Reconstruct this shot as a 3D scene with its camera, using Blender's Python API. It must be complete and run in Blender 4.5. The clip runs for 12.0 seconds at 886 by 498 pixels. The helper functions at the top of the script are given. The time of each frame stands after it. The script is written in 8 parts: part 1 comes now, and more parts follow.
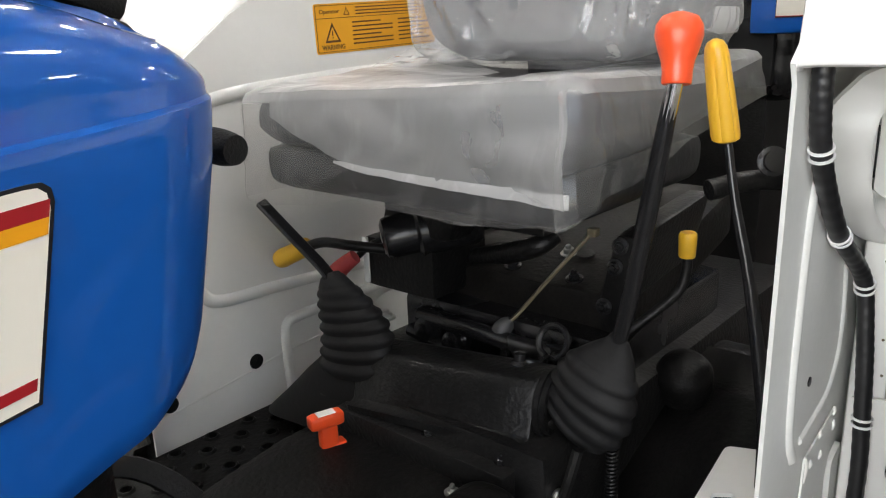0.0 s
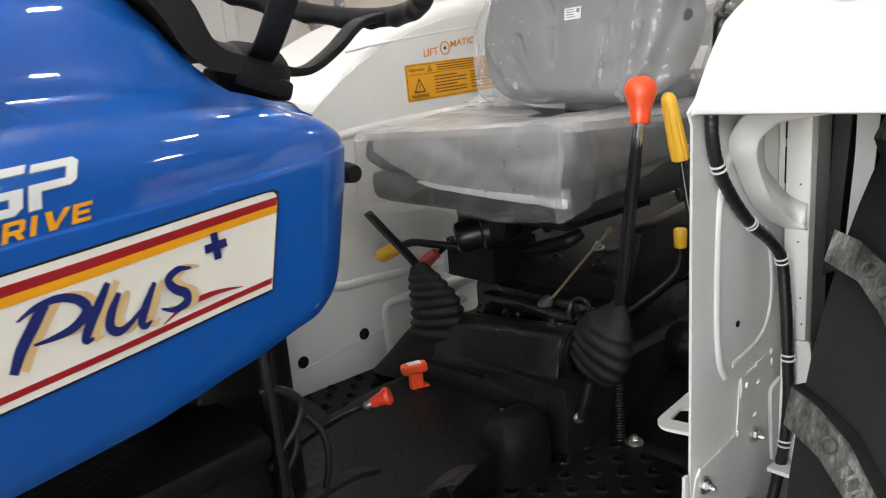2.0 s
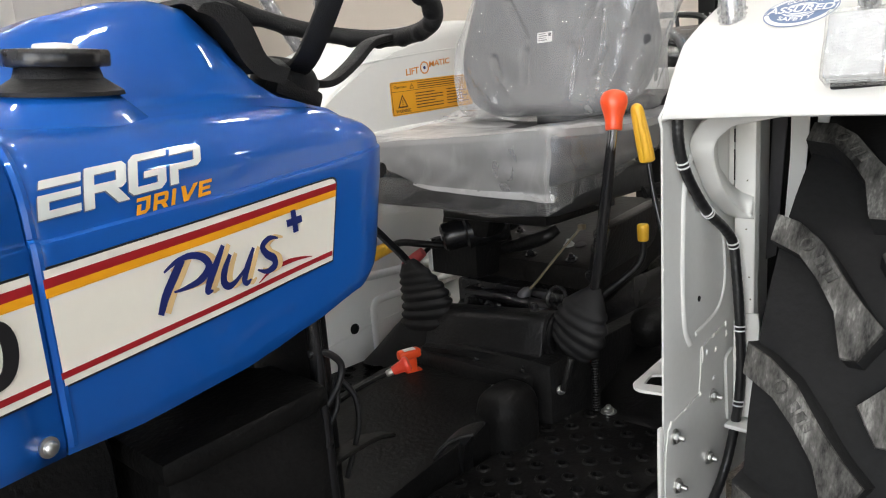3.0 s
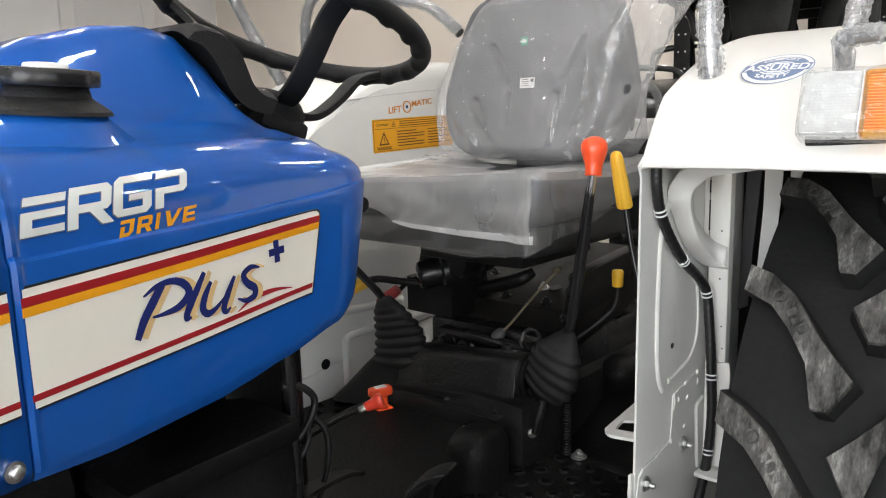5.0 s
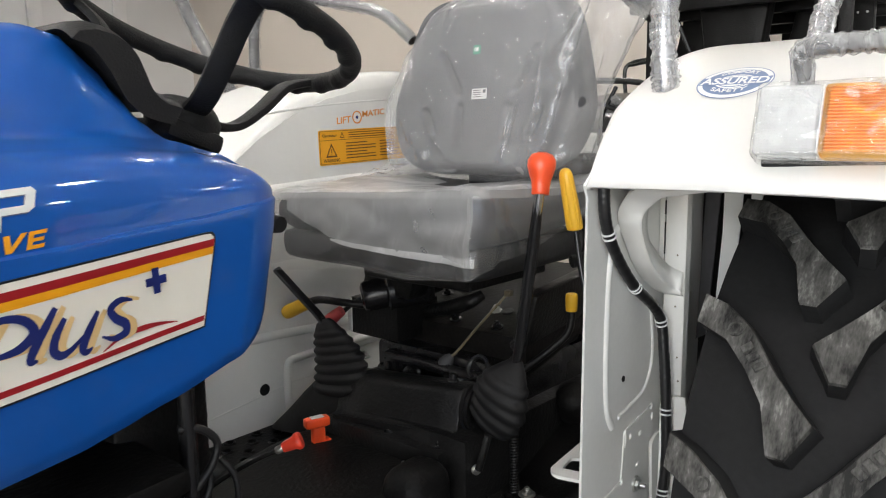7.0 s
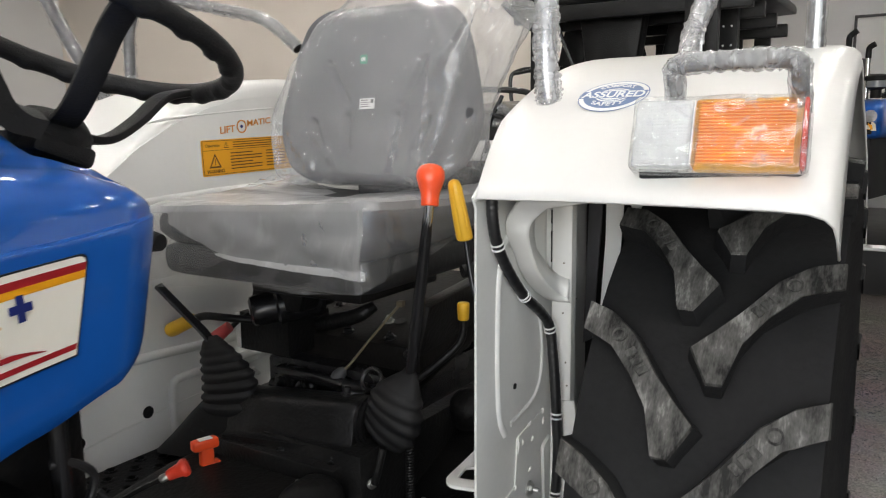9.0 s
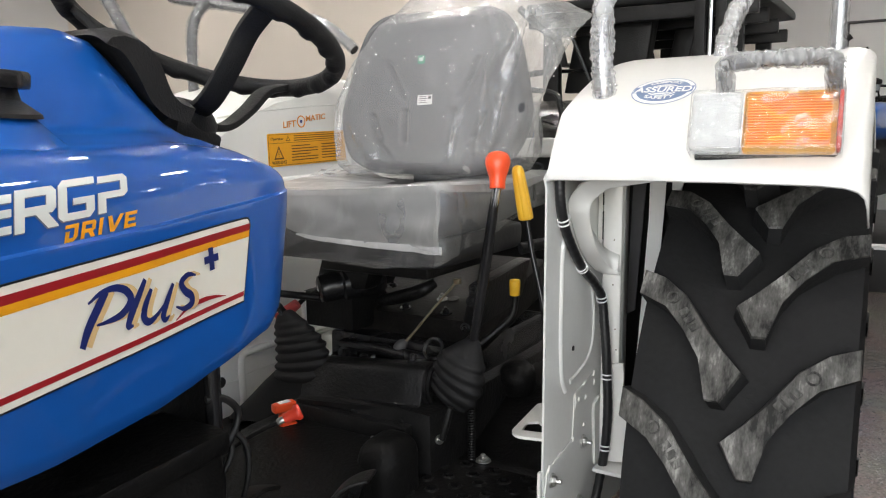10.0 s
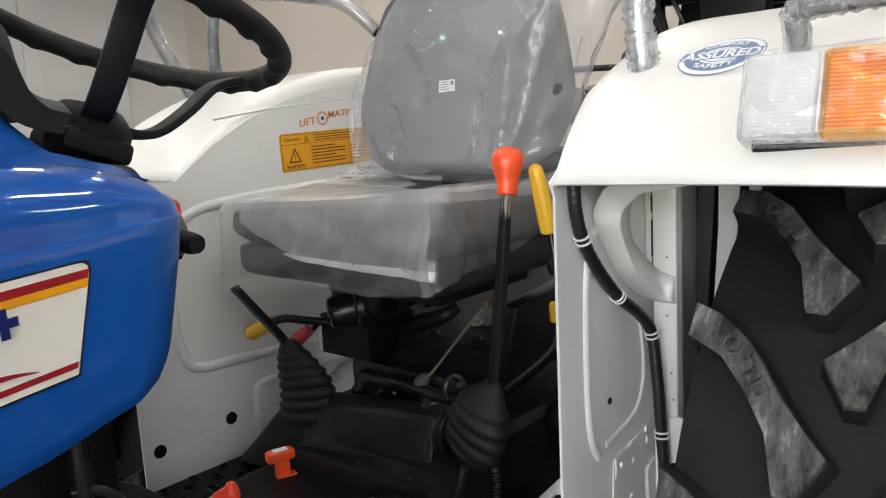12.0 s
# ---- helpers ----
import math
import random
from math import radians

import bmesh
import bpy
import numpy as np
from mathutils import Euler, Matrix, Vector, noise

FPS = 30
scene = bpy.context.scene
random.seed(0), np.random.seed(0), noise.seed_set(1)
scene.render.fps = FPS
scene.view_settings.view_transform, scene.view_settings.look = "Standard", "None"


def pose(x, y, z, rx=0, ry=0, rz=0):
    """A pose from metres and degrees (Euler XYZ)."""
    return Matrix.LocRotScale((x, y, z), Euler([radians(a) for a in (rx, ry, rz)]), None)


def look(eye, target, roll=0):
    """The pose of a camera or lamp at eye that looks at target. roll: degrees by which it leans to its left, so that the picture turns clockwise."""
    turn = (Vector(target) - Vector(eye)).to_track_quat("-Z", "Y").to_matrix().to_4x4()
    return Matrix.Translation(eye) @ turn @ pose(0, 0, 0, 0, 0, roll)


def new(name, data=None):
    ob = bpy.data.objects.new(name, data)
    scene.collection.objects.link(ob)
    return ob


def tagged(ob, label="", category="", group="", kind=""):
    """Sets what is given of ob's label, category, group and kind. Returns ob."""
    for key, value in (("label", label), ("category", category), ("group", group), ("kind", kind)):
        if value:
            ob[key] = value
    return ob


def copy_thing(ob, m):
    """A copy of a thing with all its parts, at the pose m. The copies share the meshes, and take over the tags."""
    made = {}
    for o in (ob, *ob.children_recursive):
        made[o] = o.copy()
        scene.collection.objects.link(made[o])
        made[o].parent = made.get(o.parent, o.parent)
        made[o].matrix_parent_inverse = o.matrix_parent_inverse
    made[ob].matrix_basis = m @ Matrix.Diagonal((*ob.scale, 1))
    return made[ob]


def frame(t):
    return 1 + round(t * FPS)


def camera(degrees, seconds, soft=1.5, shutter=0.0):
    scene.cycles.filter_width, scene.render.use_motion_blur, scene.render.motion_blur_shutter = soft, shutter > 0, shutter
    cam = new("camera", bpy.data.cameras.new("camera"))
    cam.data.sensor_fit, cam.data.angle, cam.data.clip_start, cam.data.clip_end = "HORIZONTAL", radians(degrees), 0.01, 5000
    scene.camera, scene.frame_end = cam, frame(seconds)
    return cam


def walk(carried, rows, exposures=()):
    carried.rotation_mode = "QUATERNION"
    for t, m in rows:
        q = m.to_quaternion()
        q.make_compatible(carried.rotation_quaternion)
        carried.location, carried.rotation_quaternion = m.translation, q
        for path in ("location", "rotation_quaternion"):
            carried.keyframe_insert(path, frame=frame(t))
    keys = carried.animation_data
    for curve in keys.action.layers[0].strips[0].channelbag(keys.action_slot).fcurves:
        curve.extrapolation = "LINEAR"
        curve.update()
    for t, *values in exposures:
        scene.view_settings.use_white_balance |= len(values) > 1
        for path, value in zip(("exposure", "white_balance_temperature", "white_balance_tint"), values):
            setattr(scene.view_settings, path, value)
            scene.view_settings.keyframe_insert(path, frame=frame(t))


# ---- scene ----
cam = camera(59.6, 12.0, soft=1.1, shutter=0.3)
PATH = [
    (0, (0.636, 0.029, 1.356), (-0.636, 1.466, 0.794), -2.2),
    (0.5, (0.678, 0.028, 1.364), (-0.607, 1.438, 0.764), -1.9),
    (1, (0.82, -0.031, 1.38), (-0.517, 1.327, 0.773), -2.7),
    (1.5, (0.932, -0.105, 1.393), (-0.481, 1.175, 0.791), -3.7),
    (2, (0.96, -0.21, 1.411), (-0.506, 1.059, 0.923), -4.7),
    (2.5, (0.983, -0.34, 1.408), (-0.389, 1.043, 0.955), -4.5),
    (3, (1.009, -0.409, 1.404), (-0.351, 0.99, 0.964), -4.3),
    (5, (1.001, -0.42, 1.401), (-0.313, 1.049, 1.059), -1.5),
    (5.2, (1.0, -0.419, 1.401), (-0.308, 1.056, 1.064), -1.4),
    (5.5, (1.002, -0.427, 1.405), (-0.292, 1.06, 1.064), -1.1),
    (6, (1.008, -0.436, 1.411), (-0.276, 1.06, 1.075), -0.5),
    (6.5, (1.005, -0.398, 1.401), (-0.266, 1.111, 1.077), -0.4),
    (6.7, (0.992, -0.356, 1.401), (-0.278, 1.156, 1.082), -0.5),
    (8.3, (0.984, -0.147, 1.421), (-0.363, 1.296, 1.102), -1.9),
    (8.5, (0.992, -0.17, 1.422), (-0.236, 1.377, 1.105), -1.5),
    (9, (0.986, -0.284, 1.413), (-0.072, 1.385, 1.105), -0.7),
    (9.5, (0.953, -0.433, 1.399), (-0.087, 1.249, 1.103), -0.6),
    (9.8, (0.939, -0.485, 1.407), (-0.084, 1.205, 1.094), -0.8),
    (10, (0.957, -0.493, 1.391), (-0.082, 1.19, 1.094), -0.6),
    (10.5, (1.005, -0.499, 1.391), (-0.052, 1.172, 1.086), -0.4),
    (11, (1.022, -0.436, 1.387), (-0.029, 1.237, 1.08), -0.4),
    (11.5, (0.996, -0.258, 1.401), (-0.204, 1.312, 1.091), -2.0),
    (12, (0.957, -0.128, 1.393), (-0.352, 1.351, 1.077), -3.3),
]
EXPOSURE = [(0, 1.00), (0.5, 1.14), (1, 1.05), (1.5, 0.95), (2.5, 0.84), (3, 0.87), (5, 0.81), (6.5, 0.79), (8.3, 0.58), (9, 0.61), (9.5, 0.76), (10, 0.84), (10.5, 0.89), (11, 0.87), (11.5, 0.72), (12, 0.65)]
walk(cam, [(t, look(eye, target, roll)) for t, eye, target, roll in PATH], EXPOSURE)

GROUND = 0.10

# ---- world, lights, exposure ----
world = bpy.data.worlds.new("world")
scene.world = world
world.use_nodes = True
wn = world.node_tree
sky = wn.nodes.new("ShaderNodeTexSky")
sky.sky_type, sky.sun_disc = "NISHITA", False
sky.sun_elevation, sky.sun_rotation = radians(40), radians(150)
wn.nodes["Background"].inputs[1].default_value = 0.10
wn.links.new(sky.outputs[0], wn.nodes["Background"].inputs[0])


def area_lamp(name, m, w, h, power, colour=(1, 1, 1)):
    data = bpy.data.lights.new(name, "AREA")
    data.shape, data.size, data.size_y, data.energy, data.color = "RECTANGLE", w, h, power, colour
    ob = new(name, data)
    ob.matrix_world = m
    return ob


# daylight through the shop front, which stands behind the camera
area_lamp("window_light", look((1.6, -3.85, 1.9), (0.3, 1.0, 1.0)), 4.4, 2.3, 92, (0.97, 0.985, 1.0))
# weak fill lamp added in the east wall, at an assumed unseen window
area_lamp("window_light", look((4.7, -1.7, 1.85), (-0.4, 0.6, 1.0)), 3.6, 2.3, 12, (0.97, 0.985, 1.0))

# ---- materials ----


def mat(name, colour, rough=0.5, metal=0.0, var=0.12, scale=8.0, fine=90.0, bump=0.0, coat=0.0, alpha=1.0, second=None, amount=0.5, spec=0.5, emit=0.0, bump_scale=None, trans=0.0):
    """Procedural surface: base colour varied at two scales, uneven gloss, fine relief."""
    m = bpy.data.materials.new(name)
    m.use_nodes = True
    nt = m.node_tree
    b = nt.nodes["Principled BSDF"]
    co = nt.nodes.new("ShaderNodeTexCoord")
    n1 = nt.nodes.new("ShaderNodeTexNoise")
    n1.inputs["Scale"].default_value, n1.inputs["Detail"].default_value = scale, 6
    n2 = nt.nodes.new("ShaderNodeTexNoise")
    n2.inputs["Scale"].default_value, n2.inputs["Detail"].default_value = fine, 4
    for n in (n1, n2):
        nt.links.new(co.outputs["Object"], n.inputs["Vector"])
    add = nt.nodes.new("ShaderNodeMath")
    add.operation = "MULTIPLY_ADD"
    add.inputs[1].default_value = 0.6
    nt.links.new(n1.outputs["Fac"], add.inputs[0])
    half = nt.nodes.new("ShaderNodeMath")
    half.operation = "MULTIPLY"
    half.inputs[1].default_value = 0.4
    nt.links.new(n2.outputs["Fac"], half.inputs[0])
    nt.links.new(half.outputs[0], add.inputs[2])
    ramp = nt.nodes.new("ShaderNodeValToRGB")
    lo = [c * (1 - var) for c in colour]
    hi = [min(1, c * (1 + var)) for c in colour]
    if second:
        lo, hi = list(colour), list(second)
    ramp.color_ramp.elements[0].position = 0.5 - 0.28 * (1 if not second else 0.6) + (0.0 if not second else 0.5 - amount)
    ramp.color_ramp.elements[1].position = 0.5 + 0.28 * (1 if not second else 0.6) + (0.0 if not second else 0.5 - amount)
    ramp.color_ramp.elements[0].color = (*lo, 1)
    ramp.color_ramp.elements[1].color = (*hi, 1)
    nt.links.new(add.outputs[0], ramp.inputs[0])
    nt.links.new(ramp.outputs[0], b.inputs["Base Color"])
    mr = nt.nodes.new("ShaderNodeMapRange")
    mr.inputs["To Min"].default_value, mr.inputs["To Max"].default_value = max(0.02, rough * 0.8), min(1, rough * 1.2)
    nt.links.new(n1.outputs["Fac"], mr.inputs[0])
    nt.links.new(mr.outputs[0], b.inputs["Roughness"])
    b.inputs["Metallic"].default_value = metal
    b.inputs["Specular IOR Level"].default_value = spec
    b.inputs["Coat Weight"].default_value = coat
    b.inputs["Coat Roughness"].default_value = 0.04
    b.inputs["Alpha"].default_value = alpha
    b.inputs["Transmission Weight"].default_value = trans
    if bump:
        bp = nt.nodes.new("ShaderNodeBump")
        bp.inputs["Strength"].default_value, bp.inputs["Distance"].default_value = bump, 0.004
        src = n2
        if bump_scale:
            src = nt.nodes.new("ShaderNodeTexNoise")
            src.inputs["Scale"].default_value, src.inputs["Detail"].default_value = bump_scale, 5
            nt.links.new(co.outputs["Object"], src.inputs["Vector"])
        nt.links.new(src.outputs["Fac"], bp.inputs["Height"])
        nt.links.new(bp.outputs[0], b.inputs["Normal"])
    if emit:
        b.inputs["Emission Color"].default_value = (*colour, 1)
        b.inputs["Emission Strength"].default_value = emit
    return m


BLUE = mat("blue_paint", (0.0065, 0.084, 0.365), 0.34, var=0.05, coat=0.8, bump=0.02, bump_scale=6, spec=0.10)
WHITE = mat("white_paint", (0.76, 0.755, 0.725), 0.32, var=0.03, coat=0.3, bump=0.02, bump_scale=9)
GREYWHITE = mat("primer_white", (0.72, 0.725, 0.70), 0.38, var=0.06, coat=0.15)
BLACK = mat("black_paint", (0.0055, 0.0055, 0.0058), 0.36, second=(0.015, 0.0146, 0.0142), amount=0.40, scale=13, fine=150, bump=0.35, spec=0.22)
BLACKGLOSS = mat("black_enamel", (0.011, 0.011, 0.012), 0.26, var=0.35, bump=0.12)
BROWNBLACK = mat("dusty_black_paint", (0.0050, 0.0049, 0.0049), 0.42, second=(0.0125, 0.012, 0.0118), amount=0.36, scale=9, fine=120, bump=0.35, spec=0.10)
RUBBER = mat("tyre_rubber", (0.0125, 0.0125, 0.0128), 0.75, var=0.35, scale=14, bump=0.3, spec=0.2)
BOOTRUB = mat("boot_rubber", (0.0078, 0.0078, 0.0084), 0.6, var=0.3, bump=0.15, spec=0.25)
SOFTBLACK = mat("soft_black_plastic", (0.010, 0.010, 0.0105), 0.55, var=0.2, bump=0.35, fine=400, spec=0.25)
GREYVINYL = mat("grey_vinyl", (0.068, 0.070, 0.076), 0.5, var=0.08, bump=0.10, fine=300)
DARKVINYL = mat("charcoal_seat_base", (0.014, 0.015, 0.017), 0.5, var=0.15, bump=0.2)
ORANGE = mat("orange_red_plastic", (0.86, 0.085, 0.02), 0.32, var=0.05, coat=0.2)
REDPL = mat("red_plastic", (0.62, 0.045, 0.02), 0.38, var=0.12)
PINKRED = mat("faded_red_rubber", (0.45, 0.06, 0.06), 0.5, var=0.15)
YELLOW = mat("yellow_plastic", (0.82, 0.47, 0.035), 0.34, var=0.06, coat=0.15)
CREAM = mat("cream_decal", (0.83, 0.80, 0.71), 0.3, var=0.03, coat=0.3)
DRED = mat("crimson_decal", (0.33, 0.012, 0.018), 0.3, var=0.05, coat=0.3)
DYEL = mat("amber_decal", (0.83, 0.36, 0.012), 0.3, var=0.05, coat=0.3)
DBLK = mat("black_decal", (0.012, 0.012, 0.014), 0.3, var=0.1, coat=0.3)
DNAVY = mat("navy_decal", (0.012, 0.022, 0.14), 0.3, var=0.08, coat=0.3)
DSILV = mat("silver_decal", (0.66, 0.69, 0.67), 0.28, metal=0.0, var=0.05, coat=0.3)
DEDGE = mat("grey_decal_edge", (0.10, 0.13, 0.20), 0.3, var=0.05, coat=0.3)
DTAN = mat("tan_decal", (0.74, 0.52, 0.24), 0.3, var=0.05, coat=0.3)
WARN = mat("warning_yellow", (0.80, 0.37, 0.02), 0.38, var=0.05)
WARNINK = mat("label_ink", (0.12, 0.05, 0.012), 0.5, var=0.1)
LOMINK = mat("orange_ink", (0.72, 0.26, 0.03), 0.4, var=0.05)
PAPER = mat("white_paper_label", (0.82, 0.82, 0.80), 0.5, var=0.04)
GREEN = mat("green_sticker", (0.01, 0.26, 0.14), 0.4, var=0.1)
CHROME = mat("chrome", (0.75, 0.75, 0.76), 0.12, metal=1.0, var=0.06)
ZINC = mat("zinc_bolt", (0.62, 0.62, 0.60), 0.35, metal=1.0, var=0.15)
TIE = mat("white_cable_tie", (0.82, 0.82, 0.82), 0.4, var=0.05)
CABLE = mat("corrugated_black_conduit", (0.012, 0.012, 0.013), 0.38, var=0.2)
BRASSROD = mat("yellowed_rod", (0.15, 0.125, 0.08), 0.45, metal=0.3, var=0.25)
DUSTPLATE = mat("brown_dusted_plate", (0.005, 0.0047, 0.0045), 0.5, second=(0.017, 0.0152, 0.0138), amount=0.42, scale=11, fine=130, bump=0.3, spec=0.15)
GREYKNOB = mat("grey_knob", (0.055, 0.055, 0.058), 0.5, var=0.15)
BEIGE = mat("beige_wall_paint", (0.74, 0.68, 0.61), 0.8, var=0.04, scale=1.5, bump=0.15)
DARKSTONE = mat("dark_polished_stone", (0.030, 0.030, 0.031), 0.3, var=0.25, scale=5, fine=120)
DARKWALL = mat("dark_wall_for_reflections", (0.16, 0.15, 0.145), 0.8, var=0.06, scale=1.5, bump=0.15)
GREYWALL = mat("pale_grey_wall", (0.77, 0.775, 0.78), 0.75, var=0.04, scale=1.5, bump=0.15)
CEIL = mat("ceiling_white", (0.78, 0.78, 0.78), 0.85, var=0.03)
LED = mat("led_diffuser", (1.0, 0.955, 0.90), 0.5, var=0.0, emit=92.0)
ALU = mat("aluminium_frame", (0.75, 0.76, 0.77), 0.35, metal=0.6, var=0.06)
REFLECTOR = mat("bright_reflector", (0.95, 0.95, 0.94), 0.22, metal=0.30, var=0.03, bump=0.25, bump_scale=30)
REDLENS = mat("red_lens", (0.45, 0.03, 0.015), 0.15, var=0.1, coat=0.5)
SMOKE = mat("clear_bowl", (0.30, 0.32, 0.34), 0.15, var=0.1)


def lens_material(name, tint, body, cloud):
    """Moulded lamp plastic: tinted and clear, partly clouded, with a polished face."""
    m = bpy.data.materials.new(name)
    m.use_nodes = True
    nt = m.node_tree
    b = nt.nodes["Principled BSDF"]
    b.inputs["Base Color"].default_value = (*body, 1)
    b.inputs["Roughness"].default_value = 0.12
    b.inputs["Coat Weight"].default_value = 0.6
    b.inputs["Coat Roughness"].default_value = 0.04
    co = nt.nodes.new("ShaderNodeTexCoord")
    n = nt.nodes.new("ShaderNodeTexNoise")
    n.inputs["Scale"].default_value, n.inputs["Detail"].default_value = 45, 3
    nt.links.new(co.outputs["Object"], n.inputs["Vector"])
    r = nt.nodes.new("ShaderNodeMapRange")
    r.inputs["To Min"].default_value, r.inputs["To Max"].default_value = cloud * 0.6, cloud * 1.4
    nt.links.new(n.outputs["Fac"], r.inputs[0])
    bp = nt.nodes.new("ShaderNodeBump")
    bp.inputs["Strength"].default_value, bp.inputs["Distance"].default_value = 0.25, 0.003
    nt.links.new(n.outputs["Fac"], bp.inputs["Height"])
    nt.links.new(bp.outputs[0], b.inputs["Normal"])
    clear = nt.nodes.new("ShaderNodeBsdfTransparent")
    clear.inputs["Color"].default_value = (*tint, 1)
    mix = nt.nodes.new("ShaderNodeMixShader")
    nt.links.new(r.outputs[0], mix.inputs[0])
    nt.links.new(clear.outputs[0], mix.inputs[1])
    nt.links.new(b.outputs[0], mix.inputs[2])
    nt.links.new(mix.outputs[0], nt.nodes["Material Output"].inputs["Surface"])
    return m


AMBER = lens_material("amber_lens", (1.0, 0.73, 0.25), (1.0, 0.38, 0.012), 0.13)
CLEAR = lens_material("clear_ribbed_lens", (0.97, 0.98, 0.98), (0.93, 0.94, 0.94), 0.36)


def film_material(name, clearness, milk_glints=0.15, scale=6.0, crinkle=14.0, tint=(0.88, 0.885, 0.89), relief=0.5, stretch=0.35, rough=0.13):
    """Thin crumpled polythene: see-through with a milky veil, faceted by its creases, with sharp gloss."""
    m = bpy.data.materials.new(name)
    m.use_nodes = True
    nt = m.node_tree
    nt.nodes.remove(nt.nodes["Principled BSDF"])
    veil = nt.nodes.new("ShaderNodeBsdfDiffuse")
    veil.inputs["Color"].default_value = (*tint, 1)
    gloss = nt.nodes.new("ShaderNodeBsdfGlossy")
    gloss.inputs["Roughness"].default_value = rough
    clear = nt.nodes.new("ShaderNodeBsdfTransparent")
    body, film = nt.nodes.new("ShaderNodeMixShader"), nt.nodes.new("ShaderNodeMixShader")
    # gloss rises towards grazing angles, alike on both faces of the sheet
    rim = nt.nodes.new("ShaderNodeLayerWeight")
    rim.inputs["Blend"].default_value = 0.5
    steep, weight = nt.nodes.new("ShaderNodeMath"), nt.nodes.new("ShaderNodeMath")
    steep.operation, weight.operation = "POWER", "MULTIPLY_ADD"
    steep.inputs[1].default_value = 4.0
    weight.inputs[1].default_value, weight.inputs[2].default_value = 0.75, 0.07
    nt.links.new(rim.outputs["Facing"], steep.inputs[0])
    nt.links.new(steep.outputs[0], weight.inputs[0])
    nt.links.new(clear.outputs[0], body.inputs[1])
    nt.links.new(veil.outputs[0], body.inputs[2])
    nt.links.new(weight.outputs[0], film.inputs[0])
    nt.links.new(body.outputs[0], film.inputs[1])
    nt.links.new(gloss.outputs[0], film.inputs[2])
    nt.links.new(film.outputs[0], nt.nodes["Material Output"].inputs["Surface"])
    co = nt.nodes.new("ShaderNodeTexCoord")

    def noise_node(vector, size, detail, distortion=0.0):
        n = nt.nodes.new("ShaderNodeTexNoise")
        n.inputs["Scale"].default_value, n.inputs["Detail"].default_value, n.inputs["Distortion"].default_value = size, detail, distortion
        nt.links.new(vector, n.inputs["Vector"])
        return n

    def spread(value, a, b_, lo, hi):
        r = nt.nodes.new("ShaderNodeMapRange")
        for k, x in (("From Min", a), ("From Max", b_), ("To Min", lo), ("To Max", hi)):
            r.inputs[k].default_value = x
        nt.links.new(value, r.inputs[0])
        return r.outputs[0]
    # the film is drawn out along its folds
    tilt = nt.nodes.new("ShaderNodeMapping")
    tilt.inputs["Rotation"].default_value = (0.3, 0.25, 0.2)
    tilt.inputs["Scale"].default_value = (1.0, 1.0, stretch)
    nt.links.new(co.outputs["Object"], tilt.inputs["Vector"])
    broad = noise_node(co.outputs["Object"], scale * 0.6, 2)
    # whitish streaks: cloudy film, with white glints painted in along with it
    streak = noise_node(tilt.outputs[0], scale * 5, 3, 0.4)
    add = nt.nodes.new("ShaderNodeMath")
    add.operation = "ADD"
    nt.links.new(spread(broad.outputs["Fac"], 0.3, 0.7, clearness * 0.75, clearness * 1.25), add.inputs[0])
    nt.links.new(spread(streak.outputs["Fac"], 0.56, 0.82, 0.0, milk_glints), add.inputs[1])
    nt.links.new(add.outputs[0], body.inputs[0])
    # creases part the film into small flat facets
    warp = nt.nodes.new("ShaderNodeVectorMath")
    warp.operation = "MULTIPLY_ADD"
    warp.inputs[1].default_value = (0.08, 0.08, 0.08)
    nt.links.new(noise_node(co.outputs["Object"], scale * 1.5, 2).outputs["Color"], warp.inputs[0])
    nt.links.new(tilt.outputs[0], warp.inputs[2])
    cell = nt.nodes.new("ShaderNodeTexVoronoi")
    cell.feature = "DISTANCE_TO_EDGE"
    cell.inputs["Scale"].default_value = crinkle
    nt.links.new(warp.outputs[0], cell.inputs["Vector"])
    mix = nt.nodes.new("ShaderNodeMath")
    mix.operation = "MULTIPLY_ADD"
    mix.inputs[1].default_value = 0.6
    nt.links.new(cell.outputs["Distance"], mix.inputs[0])
    nt.links.new(noise_node(tilt.outputs[0], crinkle * 1.1, 3, 1.0).outputs["Fac"], mix.inputs[2])
    bp = nt.nodes.new("ShaderNodeBump")
    bp.inputs["Strength"].default_value, bp.inputs["Distance"].default_value = relief, 0.02
    nt.links.new(mix.outputs[0], bp.inputs["Height"])
    for node in (veil, gloss, rim):
        nt.links.new(bp.outputs[0], node.inputs["Normal"])
    return m


FILM = film_material("polythene_film", 0.05, 0.10, 6.0, 9.0, relief=0.40, rough=0.18)
FOLDFILM = film_material("doubled_polythene", 0.24, 0.09, 4.0, 8.0, relief=0.28, stretch=0.6, rough=0.42)
WRAP = film_material("stretch_wrap", 0.11, 0.42, 22.0, 34.0, relief=0.65, rough=0.10)
MILKWRAP = film_material("cloudy_stretch_wrap", 0.27, 0.42, 18.0, 34.0, relief=0.60)
POSTMETAL = mat("satin_steel_tube", (0.42, 0.42, 0.425), 0.24, metal=1.0, var=0.1)
BACKFILM = film_material("polythene_sack", 0.20, 0.20, 5.0, 9.0, relief=0.85, rough=0.11)
HEM = film_material("polythene_hem", 0.46, 0.20, 9.0, 12.0, relief=0.04, stretch=1.0, rough=0.5)
# streaks set strong here to paint white glints onto the film
THINWRAP = film_material("thin_stretch_film", 0.05, 0.55, 10.0, 18.0, relief=0.45, stretch=1.0, rough=0.09)


